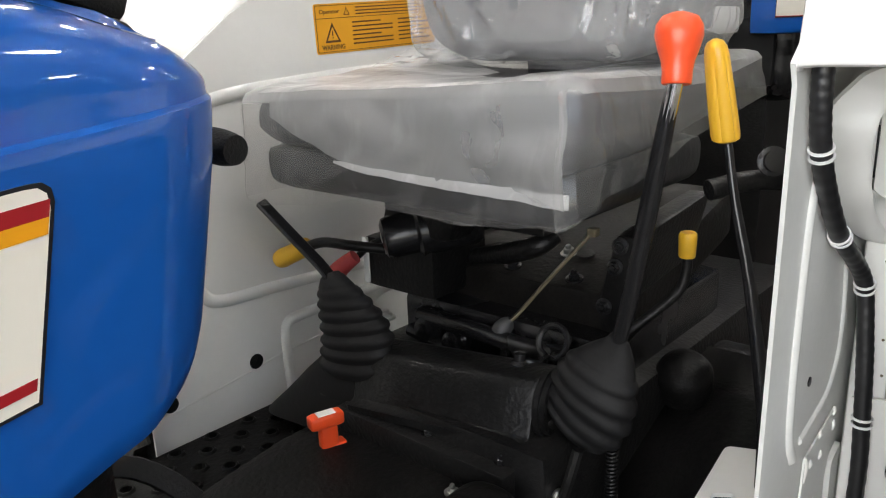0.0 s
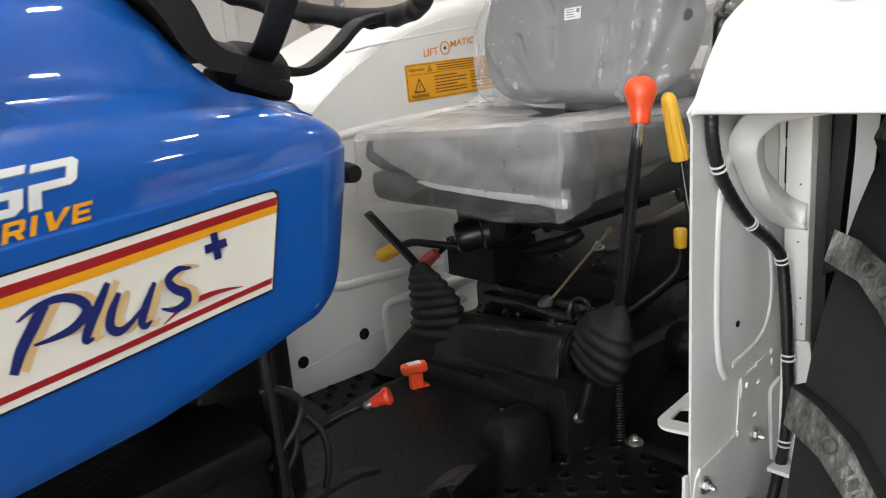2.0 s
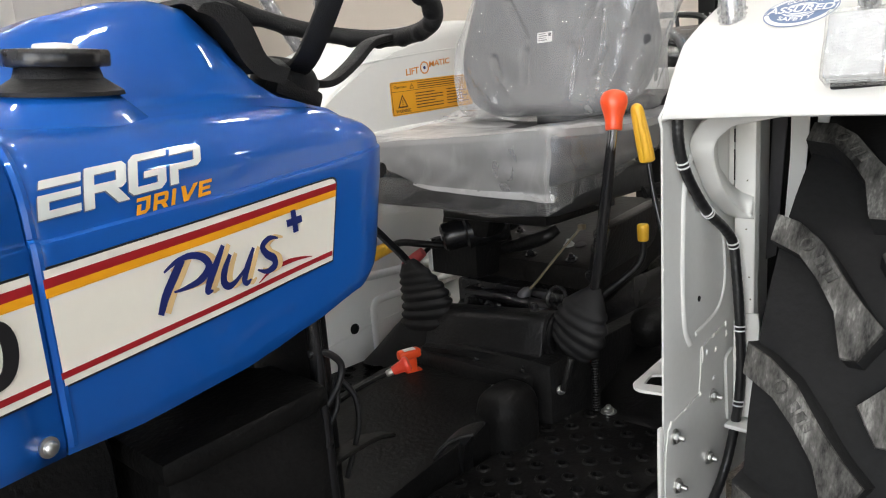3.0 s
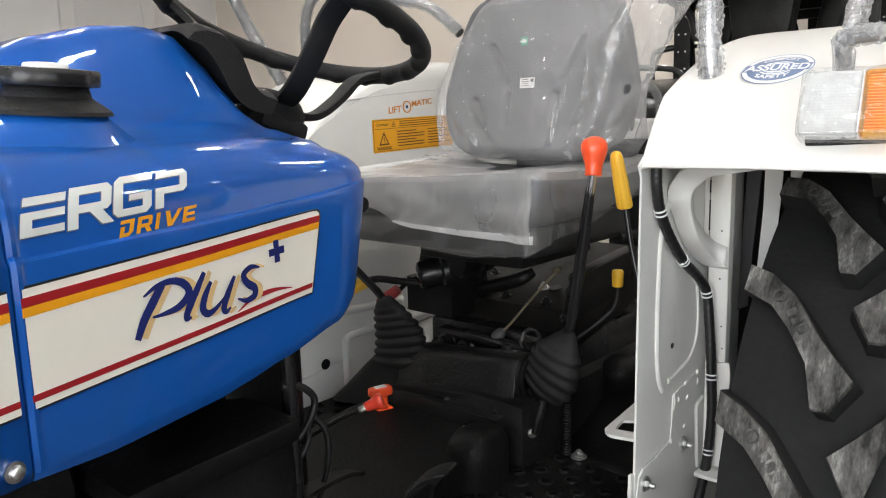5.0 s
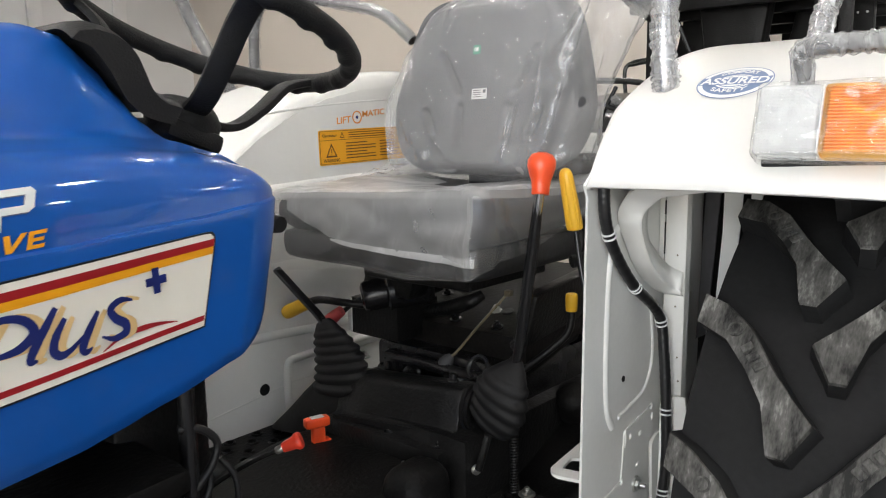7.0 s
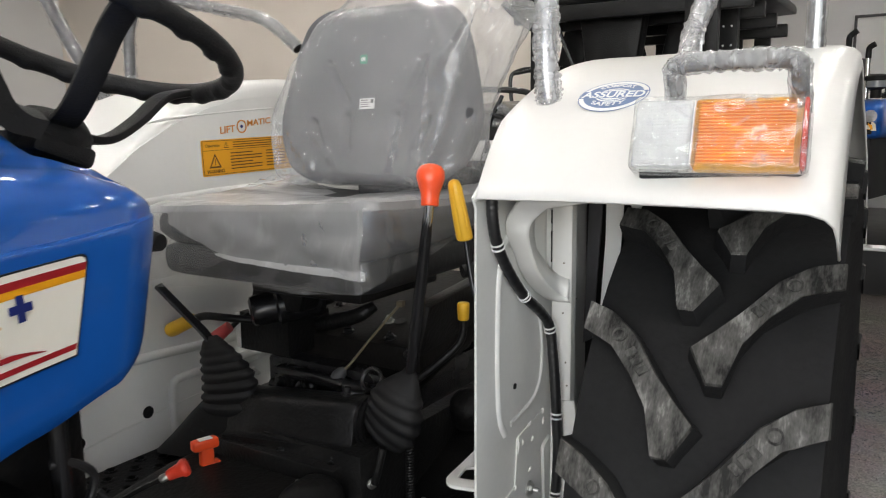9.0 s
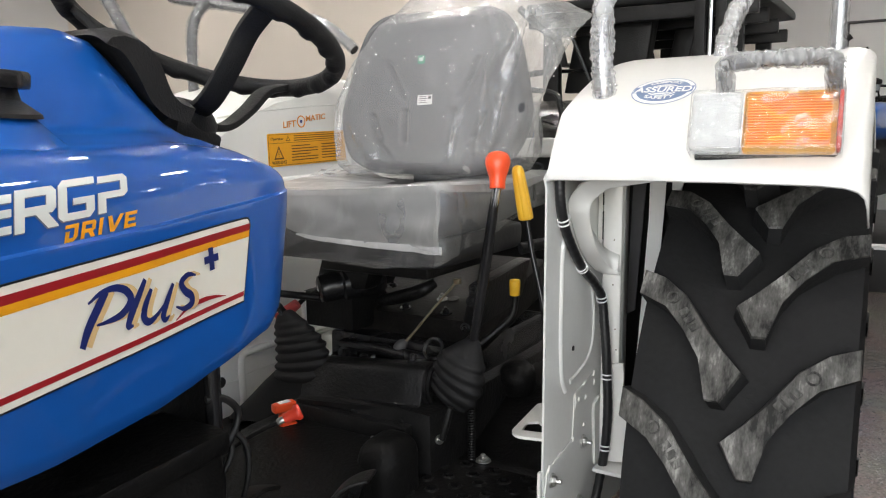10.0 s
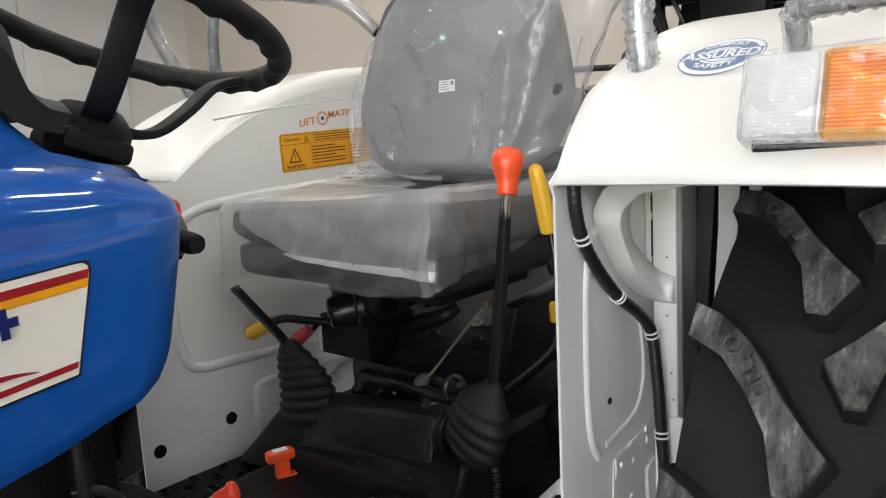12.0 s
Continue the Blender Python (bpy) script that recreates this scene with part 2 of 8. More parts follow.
def floor_material():
    m = bpy.data.materials.new("granite_floor")
    m.use_nodes = True
    nt = m.node_tree
    b = nt.nodes["Principled BSDF"]
    co = nt.nodes.new("ShaderNodeTexCoord")
    v = nt.nodes.new("ShaderNodeTexVoronoi")
    v.inputs["Scale"].default_value = 160
    n = nt.nodes.new("ShaderNodeTexNoise")
    n.inputs["Scale"].default_value, n.inputs["Detail"].default_value = 3, 5
    nt.links.new(co.outputs["Object"], v.inputs["Vector"])
    nt.links.new(co.outputs["Object"], n.inputs["Vector"])
    r = nt.nodes.new("ShaderNodeValToRGB")
    r.color_ramp.elements[0].color = (0.060, 0.052, 0.047, 1)
    r.color_ramp.elements[1].color = (0.235, 0.208, 0.192, 1)
    nt.links.new(v.outputs["Color"], r.inputs[0])
    mx = nt.nodes.new("ShaderNodeMix")
    mx.data_type, mx.blend_type = "RGBA", "MULTIPLY"
    mx.inputs["Factor"].default_value = 0.5
    nt.links.new(r.outputs[0], mx.inputs["A"])
    nt.links.new(n.outputs["Color"], mx.inputs["B"])
    nt.links.new(mx.outputs["Result"], b.inputs["Base Color"])
    b.inputs["Roughness"].default_value = 0.22
    return m


GRANITE = floor_material()


def dusted_rubber():
    """Tread rubber with pale handling dust, scuffed and streaked; every bar has its own pattern."""
    m = bpy.data.materials.new("dusted_rubber")
    m.use_nodes = True
    nt = m.node_tree
    b = nt.nodes["Principled BSDF"]
    co = nt.nodes.new("ShaderNodeTexCoord")
    info = nt.nodes.new("ShaderNodeObjectInfo")
    shift = nt.nodes.new("ShaderNodeVectorMath")
    shift.operation = "MULTIPLY_ADD"
    shift.inputs[1].default_value = (3.0, 5.0, 7.0)
    nt.links.new(info.outputs["Random"], shift.inputs[0])
    nt.links.new(co.outputs["Object"], shift.inputs[2])
    drawn = nt.nodes.new("ShaderNodeMapping")
    drawn.inputs["Scale"].default_value = (1.6, 1.0, 0.55)
    nt.links.new(shift.outputs[0], drawn.inputs["Vector"])
    heights = []
    for size, detail, gain in ((13, 4, 0.55), (46, 5, 0.55), (240, 3, 0.25)):
        n = nt.nodes.new("ShaderNodeTexNoise")
        n.inputs["Scale"].default_value, n.inputs["Detail"].default_value = size, detail
        nt.links.new(drawn.outputs[0], n.inputs["Vector"])
        k = nt.nodes.new("ShaderNodeMath")
        k.operation = "MULTIPLY_ADD"
        k.inputs[1].default_value = gain
        k.inputs[2].default_value = 0.0
        nt.links.new(n.outputs["Fac"], k.inputs[0])
        if heights:
            nt.links.new(heights[-1], k.inputs[2])
        heights.append(k.outputs[0])
    ramp = nt.nodes.new("ShaderNodeValToRGB")
    for e, (p, c) in zip(ramp.color_ramp.elements, ((0.55, (0.012, 0.0118, 0.0112)), (1.0, (0.42, 0.415, 0.39)))):
        e.position, e.color = p, (*c, 1)
    mid = ramp.color_ramp.elements.new(0.76)
    mid.color = (0.10, 0.098, 0.091, 1)
    nt.links.new(heights[-1], ramp.inputs[0])
    nt.links.new(ramp.outputs[0], b.inputs["Base Color"])
    b.inputs["Roughness"].default_value = 0.72
    b.inputs["Specular IOR Level"].default_value = 0.25
    bp = nt.nodes.new("ShaderNodeBump")
    bp.inputs["Strength"].default_value, bp.inputs["Distance"].default_value = 0.5, 0.003
    nt.links.new(heights[-1], bp.inputs["Height"])
    nt.links.new(bp.outputs[0], b.inputs["Normal"])
    return m


DUSTED = dusted_rubber()

# ---- mesh tools ----
SHARP = radians(38)


def finish(name, bm, material, smooth=True):
    bmesh.ops.recalc_face_normals(bm, faces=bm.faces)
    for f in bm.faces:
        f.smooth = smooth
    if smooth:
        for e in bm.edges:
            if len(e.link_faces) == 2 and e.calc_face_angle(0) > SHARP:
                e.smooth = False
    me = bpy.data.meshes.new(name)
    bm.to_mesh(me)
    bm.free()
    for m in (material if isinstance(material, (list, tuple)) else [material]):
        me.materials.append(m)
    return me


def part(name, bm, material, parent, label="", smooth=True):
    ob = new(name, finish(name, bm, material, smooth))
    ob.parent = parent
    if parent is not None and parent.type == "EMPTY":
        ob.matrix_parent_inverse = Matrix.Translation(-parent.location)
    if label:
        ob["label"] = label
    return ob


def thing(name, at, label, category, group="", kind=""):
    ob = new(name)
    ob.location = at
    ob.empty_display_size = 0.1
    return tagged(ob, label, category, group, kind)


def quadgrid(bm, rows, closed=False, caps=False):
    vs = [[bm.verts.new(p) for p in r] for r in rows]
    n = len(vs[0])
    for a, b in zip(vs, vs[1:]):
        for i in range(n if closed else n - 1):
            j = (i + 1) % n
            bm.faces.new((a[i], a[j], b[j], b[i]))
    if caps:
        bm.faces.new(vs[0][::-1])
        bm.faces.new(vs[-1])
    return vs


def box(bm, lo, hi, r=0.0, m=None, seg=2):
    """A box with its edges rounded by r."""
    k = bmesh.ops.create_cube(bm, size=1.0)
    vs = k["verts"]
    c = [(a + b) / 2 for a, b in zip(lo, hi)]
    s = [abs(b - a) for a, b in zip(lo, hi)]
    bmesh.ops.transform(bm, matrix=Matrix.Translation(c) @ Matrix.Diagonal((*s, 1)), verts=vs)
    if r:
        es = list({e for v in vs for e in v.link_edges})
        out = bmesh.ops.bevel(bm, geom=es, offset=r, segments=seg, affect="EDGES", profile=0.5)
        vs = list({v for f in out["faces"] for v in f.verts} | {v for v in vs if v.is_valid})
    if m is not None:
        bmesh.ops.transform(bm, matrix=m, verts=[v for v in vs if v.is_valid])
    return vs


def rbox(bm, lo, hi, r, n=10, shape=None):
    """A soft box: every side cut in n, corners rounded by r, then bent by shape(p)."""
    c = Vector([(a + b) / 2 for a, b in zip(lo, hi)])
    h = Vector([(b - a) / 2 for a, b in zip(lo, hi)])
    core = Vector([max(1e-4, x - r) for x in h])
    made = {}

    def vert(u):
        key = tuple(round(x, 5) for x in u)
        if key not in made:
            p = Vector([u[i] * h[i] for i in range(3)])
            q = Vector([max(-core[i], min(core[i], p[i])) for i in range(3)])
            d = p - q
            if d.length > 1e-9:
                p = q + d.normalized() * r
            p = p + c
            made[key] = bm.verts.new(shape(p) if shape else p)
        return made[key]

    g = [-math.cos(math.pi * i / n) * 0.35 + (2 * i / n - 1) * 0.65 for i in range(n + 1)]
    for ax in range(3):
        for sgn in (-1, 1):
            for i in range(n):
                for j in range(n):
                    q = []
                    for a, b in ((i, j), (i + 1, j), (i + 1, j + 1), (i, j + 1)):
                        u = [0, 0, 0]
                        u[ax], u[(ax + 1) % 3], u[(ax + 2) % 3] = sgn, g[a], g[b]
                        q.append(vert(u))
                    try:
                        bm.faces.new(q)
                    except ValueError:
                        pass


def curve_points(pts, n=8):
    """A smooth line through the points."""
    P = [Vector(p) for p in pts]
    P = [P[0] * 2 - P[1]] + P + [P[-1] * 2 - P[-2]]
    out = []
    for i in range(1, len(P) - 2):
        a, b, c, d = P[i - 1:i + 3]
        for k in range(n):
            t = k / n
            out.append(0.5 * ((2 * b) + (c - a) * t + (2 * a - 5 * b + 4 * c - d) * t * t + (3 * b - a - 3 * c + d) * t ** 3))
    return out + [P[-2]]


def tube(bm, pts, r, sides=12, smooth=8, flat=None, up=None):
    """A round (or flat: width and thickness) bar along a line; r is one radius or one for each point."""
    path = curve_points(pts, smooth) if smooth else [Vector(p) for p in pts]
    m = len(path)
    prev = None
    rows = []
    for i, p in enumerate(path):
        d = (path[min(i + 1, m - 1)] - path[max(i - 1, 0)]).normalized()
        if prev is None:
            a = Vector(up) if up else (Vector((0, 0, 1)) if abs(d.z) < 0.9 else Vector((1, 0, 0)))
        else:
            a = prev
        a = (a - d * a.dot(d)).normalized()
        prev = a
        b = d.cross(a)
        if callable(r):
            rr = r(i / (m - 1))
        elif isinstance(r, (list, tuple)):
            x = i / (m - 1) * (len(r) - 1)
            k = min(int(x), len(r) - 2)
            rr = r[k] + (r[k + 1] - r[k]) * (x - k)
        else:
            rr = r
        ring = []
        for k in range(sides):
            t = 2 * math.pi * k / sides
            ca, sa = math.cos(t), math.sin(t)
            if flat:
                ca = math.copysign(abs(ca) ** 0.45, ca) * flat[1] / 2
                sa = math.copysign(abs(sa) ** 0.45, sa) * flat[0] / 2
                ring.append(p + a * ca + b * sa)
            else:
                ring.append(p + a * ca * rr + b * sa * rr)
        rows.append(ring)
    quadgrid(bm, rows, closed=True, caps=True)


def lathe(bm, profile, m=None, n=24, closed=False):
    """Turns (radius, height) round z, then places it by m."""
    rows = []
    for r, h in profile:
        ring = [Vector((r * math.cos(2 * math.pi * k / n), r * math.sin(2 * math.pi * k / n), h)) for k in range(n)]
        rows.append([m @ p for p in ring] if m is not None else ring)
    if closed:
        rows.append(rows[0])
    vs = quadgrid(bm, rows, closed=True)
    if not closed:
        if profile[0][0] > 1e-5:
            bm.faces.new(vs[0][::-1])
        if profile[-1][0] > 1e-5:
            bm.faces.new(vs[-1])
    bmesh.ops.remove_doubles(bm, verts=bm.verts, dist=1e-6)


def axis_at(p, d):
    """A frame at p whose z points along d."""
    q = Vector(d).normalized().to_track_quat("Z", "Y").to_matrix().to_4x4()
    return Matrix.Translation(p) @ q


def slab(bm, outline, m, depth):
    """A flat plate: outline in the frame m's x and y, thick along its z."""
    lo = [bm.verts.new(m @ Vector((x, y, 0))) for x, y in outline]
    hi = [bm.verts.new(m @ Vector((x, y, depth))) for x, y in outline]
    bm.faces.new(lo[::-1])
    bm.faces.new(hi)
    n = len(lo)
    for i in range(n):
        j = (i + 1) % n
        bm.faces.new((lo[i], lo[j], hi[j], hi[i]))


def rounded(outline, r, n=4):
    """The outline with its corners rounded by r (or by a list of radii)."""
    out = []
    k = len(outline)
    for i in range(k):
        p = Vector(outline[i])
        a = Vector(outline[i - 1]) - p
        b = Vector(outline[(i + 1) % k]) - p
        rr = r[i] if isinstance(r, (list, tuple)) else r
        c = min(rr, a.length * 0.49, b.length * 0.49)
        if c <= 0:
            out.append(tuple(p))
            continue
        s, e = p + a.normalized() * c, p + b.normalized() * c
        for j in range(n + 1):
            t = j / n
            out.append(tuple(s * (1 - t) ** 2 + p * 2 * t * (1 - t) + e * t * t))
    return out


def plane_frame(p, u, v):
    """A frame at p with x along u, y along v, z out of the surface."""
    u, v = Vector(u).normalized(), Vector(v)
    v = (v - u * v.dot(u)).normalized()
    w = u.cross(v)
    return Matrix.Translation(p) @ Matrix((u, v, w)).transposed().to_4x4()


def lettering(name, body, material, parent, m, width, height, shear=0.0, bold=0.0, depth=0.0006, label=""):
    """Words cut from the built-in letters, fitted into width and height from the frame m's origin."""
    cu = bpy.data.curves.new("letters", "FONT")
    cu.body, cu.shear, cu.offset, cu.extrude = body, shear, bold, 0.01
    tmp = bpy.data.objects.new("letters", cu)
    me = bpy.data.meshes.new_from_object(tmp)
    bpy.data.objects.remove(tmp)
    xs = [v.co.x for v in me.vertices]
    ys = [v.co.y for v in me.vertices]
    x0, y0, sx, sy = min(xs), min(ys), width / (max(xs) - min(xs)), height / (max(ys) - min(ys))
    for v in me.vertices:
        v.co = m @ Vector(((v.co.x - x0) * sx, (v.co.y - y0) * sy, depth * (1 if v.co.z > 0 else 0)))
    me.materials.clear()
    me.materials.append(material)
    me.name = name
    ob = new(name, me)
    ob.parent = parent
    if label:
        ob["label"] = label
    return ob


def hexbolt(bm, p, d, r=0.009, h=0.007, washer=True):
    f = axis_at(p, d)
    if washer:
        lathe(bm, [(r * 1.5, -0.001), (r * 1.5, 0.002), (r * 1.1, 0.0025)], f, 16)
    rows = []
    for rr, z in ((r, 0.002), (r, h), (r * 0.8, h + 0.0015)):
        rows.append([f @ Vector((rr * math.cos(k * math.pi / 3), rr * math.sin(k * math.pi / 3), z)) for k in range(6)])
    quadgrid(bm, rows, closed=True, caps=True)
    lathe(bm, [(r * 0.5, h), (r * 0.5, h + 0.006), (r * 0.4, h + 0.007)], f, 10)

# ---- the room ----


def structure(name, lo, hi, material, label, r=0.0):
    bm = bmesh.new()
    box(bm, lo, hi, r)
    return tagged(part(name, bm, material, None), label, name.split("_")[0], kind="structure")


structure("floor", (-7.6, -4.2, GROUND - 0.1), (5, 10.2, GROUND), GRANITE, "polished speckled grey-brown granite floor")
structure("ceiling", (-7.6, -4.2, 3.5), (5, 10.2, 3.6), CEIL, "plain white showroom ceiling")
structure("platform", (-0.88, 6.45, GROUND), (4.78, 9.98, 0.44), DARKSTONE, "dark stone display platform", 0.004)
structure("platform_edge", (-0.88, 6.42, 0.445), (4.78, 6.60, 0.470), GREYWALL, "pale stone nosing of the display platform", 0.004)
structure("wall_north", (-0.9, 10.0, GROUND), (5, 10.2, 3.5), GREYWALL, "pale grey painted showroom wall")
# unseen east wall, coloured dark so the hood's side reflects little light
structure("wall_east", (4.8, 0.3, GROUND), (5.0, 10.0, 3.5), DARKWALL, "unseen side wall, kept dark to dim the hood's reflections")
structure("wall_east_sill", (4.8, -4.0, GROUND), (5.0, 0.3, 0.6), DARKWALL, "unseen dark wall below the assumed side window")
structure("wall_east_lintel", (4.8, -4.0, 3.1), (5.0, 0.3, 3.5), DARKWALL, "unseen dark wall above the assumed side window")
structure("wall_west", (-7.6, -4.0, GROUND), (-7.4, 5.0, 3.5), GREYWALL, "pale grey painted side wall")
structure("wall_partition", (-7.6, 5.0, GROUND), (-0.9, 5.2, 3.5), BEIGE, "beige painted partition wall")
structure("wall_partition_return", (-1.1, 5.2, GROUND), (-0.9, 10.0, 3.5), BEIGE, "beige painted return of the partition")


def shop_front():
    """The front wall behind the camera, with one wide window."""
    bm = bmesh.new()
    for lo, hi in (((-7.6, -4.2, GROUND), (-0.7, -4.0, 3.5)), ((4.0, -4.2, GROUND), (5.0, -4.0, 3.5)), ((-0.7, -4.2, GROUND), (4.0, -4.0, 0.6)), ((-0.7, -4.2, 3.1), (4.0, -4.0, 3.5))):
        box(bm, lo, hi)
    tagged(part("wall_south", bm, GREYWALL, None), "pale grey shop-front wall with a wide window", "wall", kind="structure")
    w = thing("window_1", (1.65, -4.1, 0.6), "wide aluminium-framed shop window", "window", kind="structure")
    bm = bmesh.new()
    for lo, hi in (((-0.7, -4.13, 0.6), (4.0, -4.07, 0.66)), ((-0.7, -4.13, 3.04), (4.0, -4.07, 3.1)), ((-0.7, -4.13, 0.66), (-0.64, -4.07, 3.04)), ((3.94, -4.13, 0.66), (4.0, -4.07, 3.04)), ((0.85, -4.13, 0.66), (0.91, -4.07, 3.04)), ((2.4, -4.13, 0.66), (2.46, -4.07, 3.04))):
        box(bm, lo, hi, 0.004)
    part("window_frame", bm, ALU, w)
    # assumed side window, out of view, framing the added fill lamp
    w = thing("window_3", (4.9, -1.85, 0.6), "assumed side window, unseen, added for the fill lamp", "window", kind="structure")
    bm = bmesh.new()
    for lo, hi in (((4.87, -4.0, 0.6), (4.93, 0.3, 0.66)), ((4.87, -4.0, 3.04), (4.93, 0.3, 3.1)), ((4.87, -4.0, 0.66), (4.93, -3.94, 3.04)), ((4.87, 0.24, 0.66), (4.93, 0.3, 3.04)), ((4.87, -1.9, 0.66), (4.93, -1.84, 3.04))):
        box(bm, lo, hi, 0.004)
    part("window_frame", bm, ALU, w)


shop_front()


def white_column():
    """White glazed door frame on the side wall, next to the beige wall."""
    d = thing("window_2", (-7.38, 3.9, GROUND), "white-framed glazed panel on the side wall", "window", kind="structure")
    bm = bmesh.new()
    box(bm, (-7.398, 2.4, GROUND), (-7.37, 4.1, 3.3), 0.004)
    part("panel", bm, GREYWALL, d)
    for y in (2.4, 3.2, 4.1):
        bm = bmesh.new()
        box(bm, (-7.37, y - 0.07, GROUND), (-7.32, y + 0.07, 3.3), 0.006)
        part("window_frame", bm, CEIL, d)


white_column()


def ceiling_lights():
    first = None
    for x in (-5.2, -3.2, -1.2, 0.8, 2.8):
        for y in (-2.4, -0.9, 0.6, 2.1, 3.8, 5.4, 7.0, 8.6):
            if x < 0 and y > 5:
                continue
            if first is None:
                first = thing("ceiling_light", (x, y, 3.5), "square white LED ceiling light", "ceiling light", "ceiling lights")
                bm = bmesh.new()
                for lo, hi in (((x - 0.10, y - 0.10, 3.47), (x + 0.10, y - 0.08, 3.5)), ((x - 0.10, y + 0.08, 3.47), (x + 0.10, y + 0.10, 3.5)), ((x - 0.10, y - 0.08, 3.47), (x - 0.08, y + 0.08, 3.5)), ((x + 0.08, y - 0.08, 3.47), (x + 0.10, y + 0.08, 3.5))):
                    box(bm, lo, hi, 0.003)
                part("frame", bm, ALU, first)
                bm = bmesh.new()
                box(bm, (x - 0.076, y - 0.076, 3.478), (x + 0.076, y + 0.076, 3.496), 0.003)
                part("diffuser", bm, LED, first)
            else:
                copy_thing(first, Matrix.Translation((x, y, 3.5)))


ceiling_lights()

# ---- the tractor ----
tractor = thing("tractor", (0, 0.4, GROUND), "new blue and white tractor with film-wrapped seat, parked in a showroom", "tractor")
HX, HY, HS = 0.300, 0.085, 0.24           # hood side: x at y = HY, and how it draws in towards the rear
SIDE_U = Vector((-HS, 1, 0)).normalized()
SIDE_W = Vector((1, HS, 0)).normalized()


def lerp(x, table):
    if x <= table[0][0]:
        return table[0][1]
    for (a, p), (b, q) in zip(table, table[1:]):
        if x <= b:
            t = (x - a) / (b - a)
            t = t * t * (3 - 2 * t) * 0.5 + t * 0.5
            return p + (q - p) * t
    return table[-1][1]


def side_x(y):
    if y > 0.235:
        t = min(1, (y - 0.235) / 0.067)
        return HX - HS * (0.235 - HY) - 0.016 * t - 0.047 * (1 - math.sqrt(max(0, 1 - t * t)))
    if y < -0.35:
        return HX + HS * (HY + 0.35) - 0.03 * min(1, (-0.35 - y) / 0.9)
    return HX - HS * (y - HY)


BOTTOM = [(-1.4, 1.10), (-0.225, 1.117), (-0.133, 1.111), (0.0, 1.114), (0.07, 1.119), (0.147, 1.127), (0.244, 1.144), (0.275, 1.156), (0.293, 1.172), (0.302, 1.192)]
LEDGE = [(-1.4, 1.36), (-0.4, 1.392), (0.1, 1.396), (0.2, 1.388), (0.26, 1.372), (0.302, 1.352)]
HUMP = [(-1.4, 0.02), (-0.6, 0.05), (-0.25, 0.072), (-0.1, 0.085), (-0.05, 0.104), (0.02, 0.119), (0.075, 0.121), (0.12, 0.112), (0.15, 0.088), (0.172, 0.062), (0.195, 0.032), (0.22, 0.008), (0.245, 0.0)]
CREASE = [(-1.4, 1.29), (-0.3, 1.296), (0.0, 1.303), (0.13, 1.309), (0.3, 1.320)]


def slant(y, z):
    """The rear of the hood slants: its lower edge lies further forward and stands a little wider."""
    w = min(1, max(0, (y + 0.05) / 0.2))
    w = w * w * (3 - 2 * w)
    return 0.28 * (min(z, 1.30) - 1.30) * w, 0.10 * (1.245 - min(z, 1.295)) * w


def hood_section(y):
    """Half the hood's outline at y, from the inner lower edge to the centre line."""
    s, zb, zl, hump, zc = side_x(y), lerp(y, BOTTOM), lerp(y, LEDGE), lerp(y, HUMP), lerp(y, CREASE)
    zb, zc = min(zb, zc - 0.02), zc
    p = [(s - 0.05, zb + 0.012), (s - 0.02, zb), (s - 0.006, zb + 0.003), (s - 0.0012, zb + 0.012), (s, zb + 0.02)]
    p += [(s, zb + 0.02 + (zc - zb - 0.024) * k / 4) for k in (1, 2, 3)]
    p += [(s, zc - 0.004), (s - 0.0005, zc - 0.0015), (s - 0.0045, zc + 0.001), (s - 0.005, zc + 0.004)]
    top = zl - 0.012
    h = top - zc - 0.004
    for k in range(1, 9):
        a = math.pi / 2 * k / 8
        p.append((s - 0.005 - 0.075 * (1 - math.cos(a)) ** 1.15, zc + 0.004 + h * math.sin(a) ** 0.9))
    x1 = s - 0.08
    for k in range(1, 5):
        t = k / 4
        p.append((x1 + (0.155 - x1) * t, top + 0.012 * t))
    for k in range(1, 11):
        t = k / 10
        x = 0.155 * (1 - t)
        q = min(1, t / 0.62)
        p.append((x, zl + hump * (q * q * (3 - 2 * q)) + 0.004 * t))
    return p


def hood(y0, y1, n, name, cap_rear, cap_front, label=""):
    bm = bmesh.new()
    rows = []
    for i in range(n + 1):
        t = i / n
        if cap_rear:
            t = 1 - (1 - t) ** 1.7
        y = y0 + (y1 - y0) * t
        half = []
        for x, z in hood_section(y):
            dy, dx = slant(y, z)
            half.append((x + dx * min(1, x / 0.2), y + dy, z))
        rows.append(half + [(-x, v, z) for x, v, z in half[-2::-1]])
    vs = quadgrid(bm, rows)
    if cap_rear:
        bm.faces.new(vs[-1])
    if cap_front:
        bm.faces.new(vs[0][::-1])
    ob = part(name, bm, BLUE, tractor, label)
    mod = ob.modifiers.new("thickness", "SOLIDIFY")
    mod.thickness, mod.offset = 0.003, -1
    return ob


cowl = hood(-0.208, 0.302, 46, "rear_hood", True, False, "glossy blue rear hood with cream decal")
front_hood = hood(-1.35, -0.2105, 22, "front_hood", False, True, "glossy blue front hood")
for s in (1, -1):
    # the rolled edge of the rear hood along the seam
    bm = bmesh.new()
    tube(bm, [(s * (x - 0.0035), -0.2045, z) for x, z in hood_section(-0.206)[3:26]], 0.0055, 8, 0)
    part("seam_roll", bm, BLUE, tractor)


def on_side(y, z, lift=0.0):
    dy, dx = slant(y, z)
    return Vector((HX - HS * (y - HY) + dx, y + dy, z)) + SIDE_W * lift


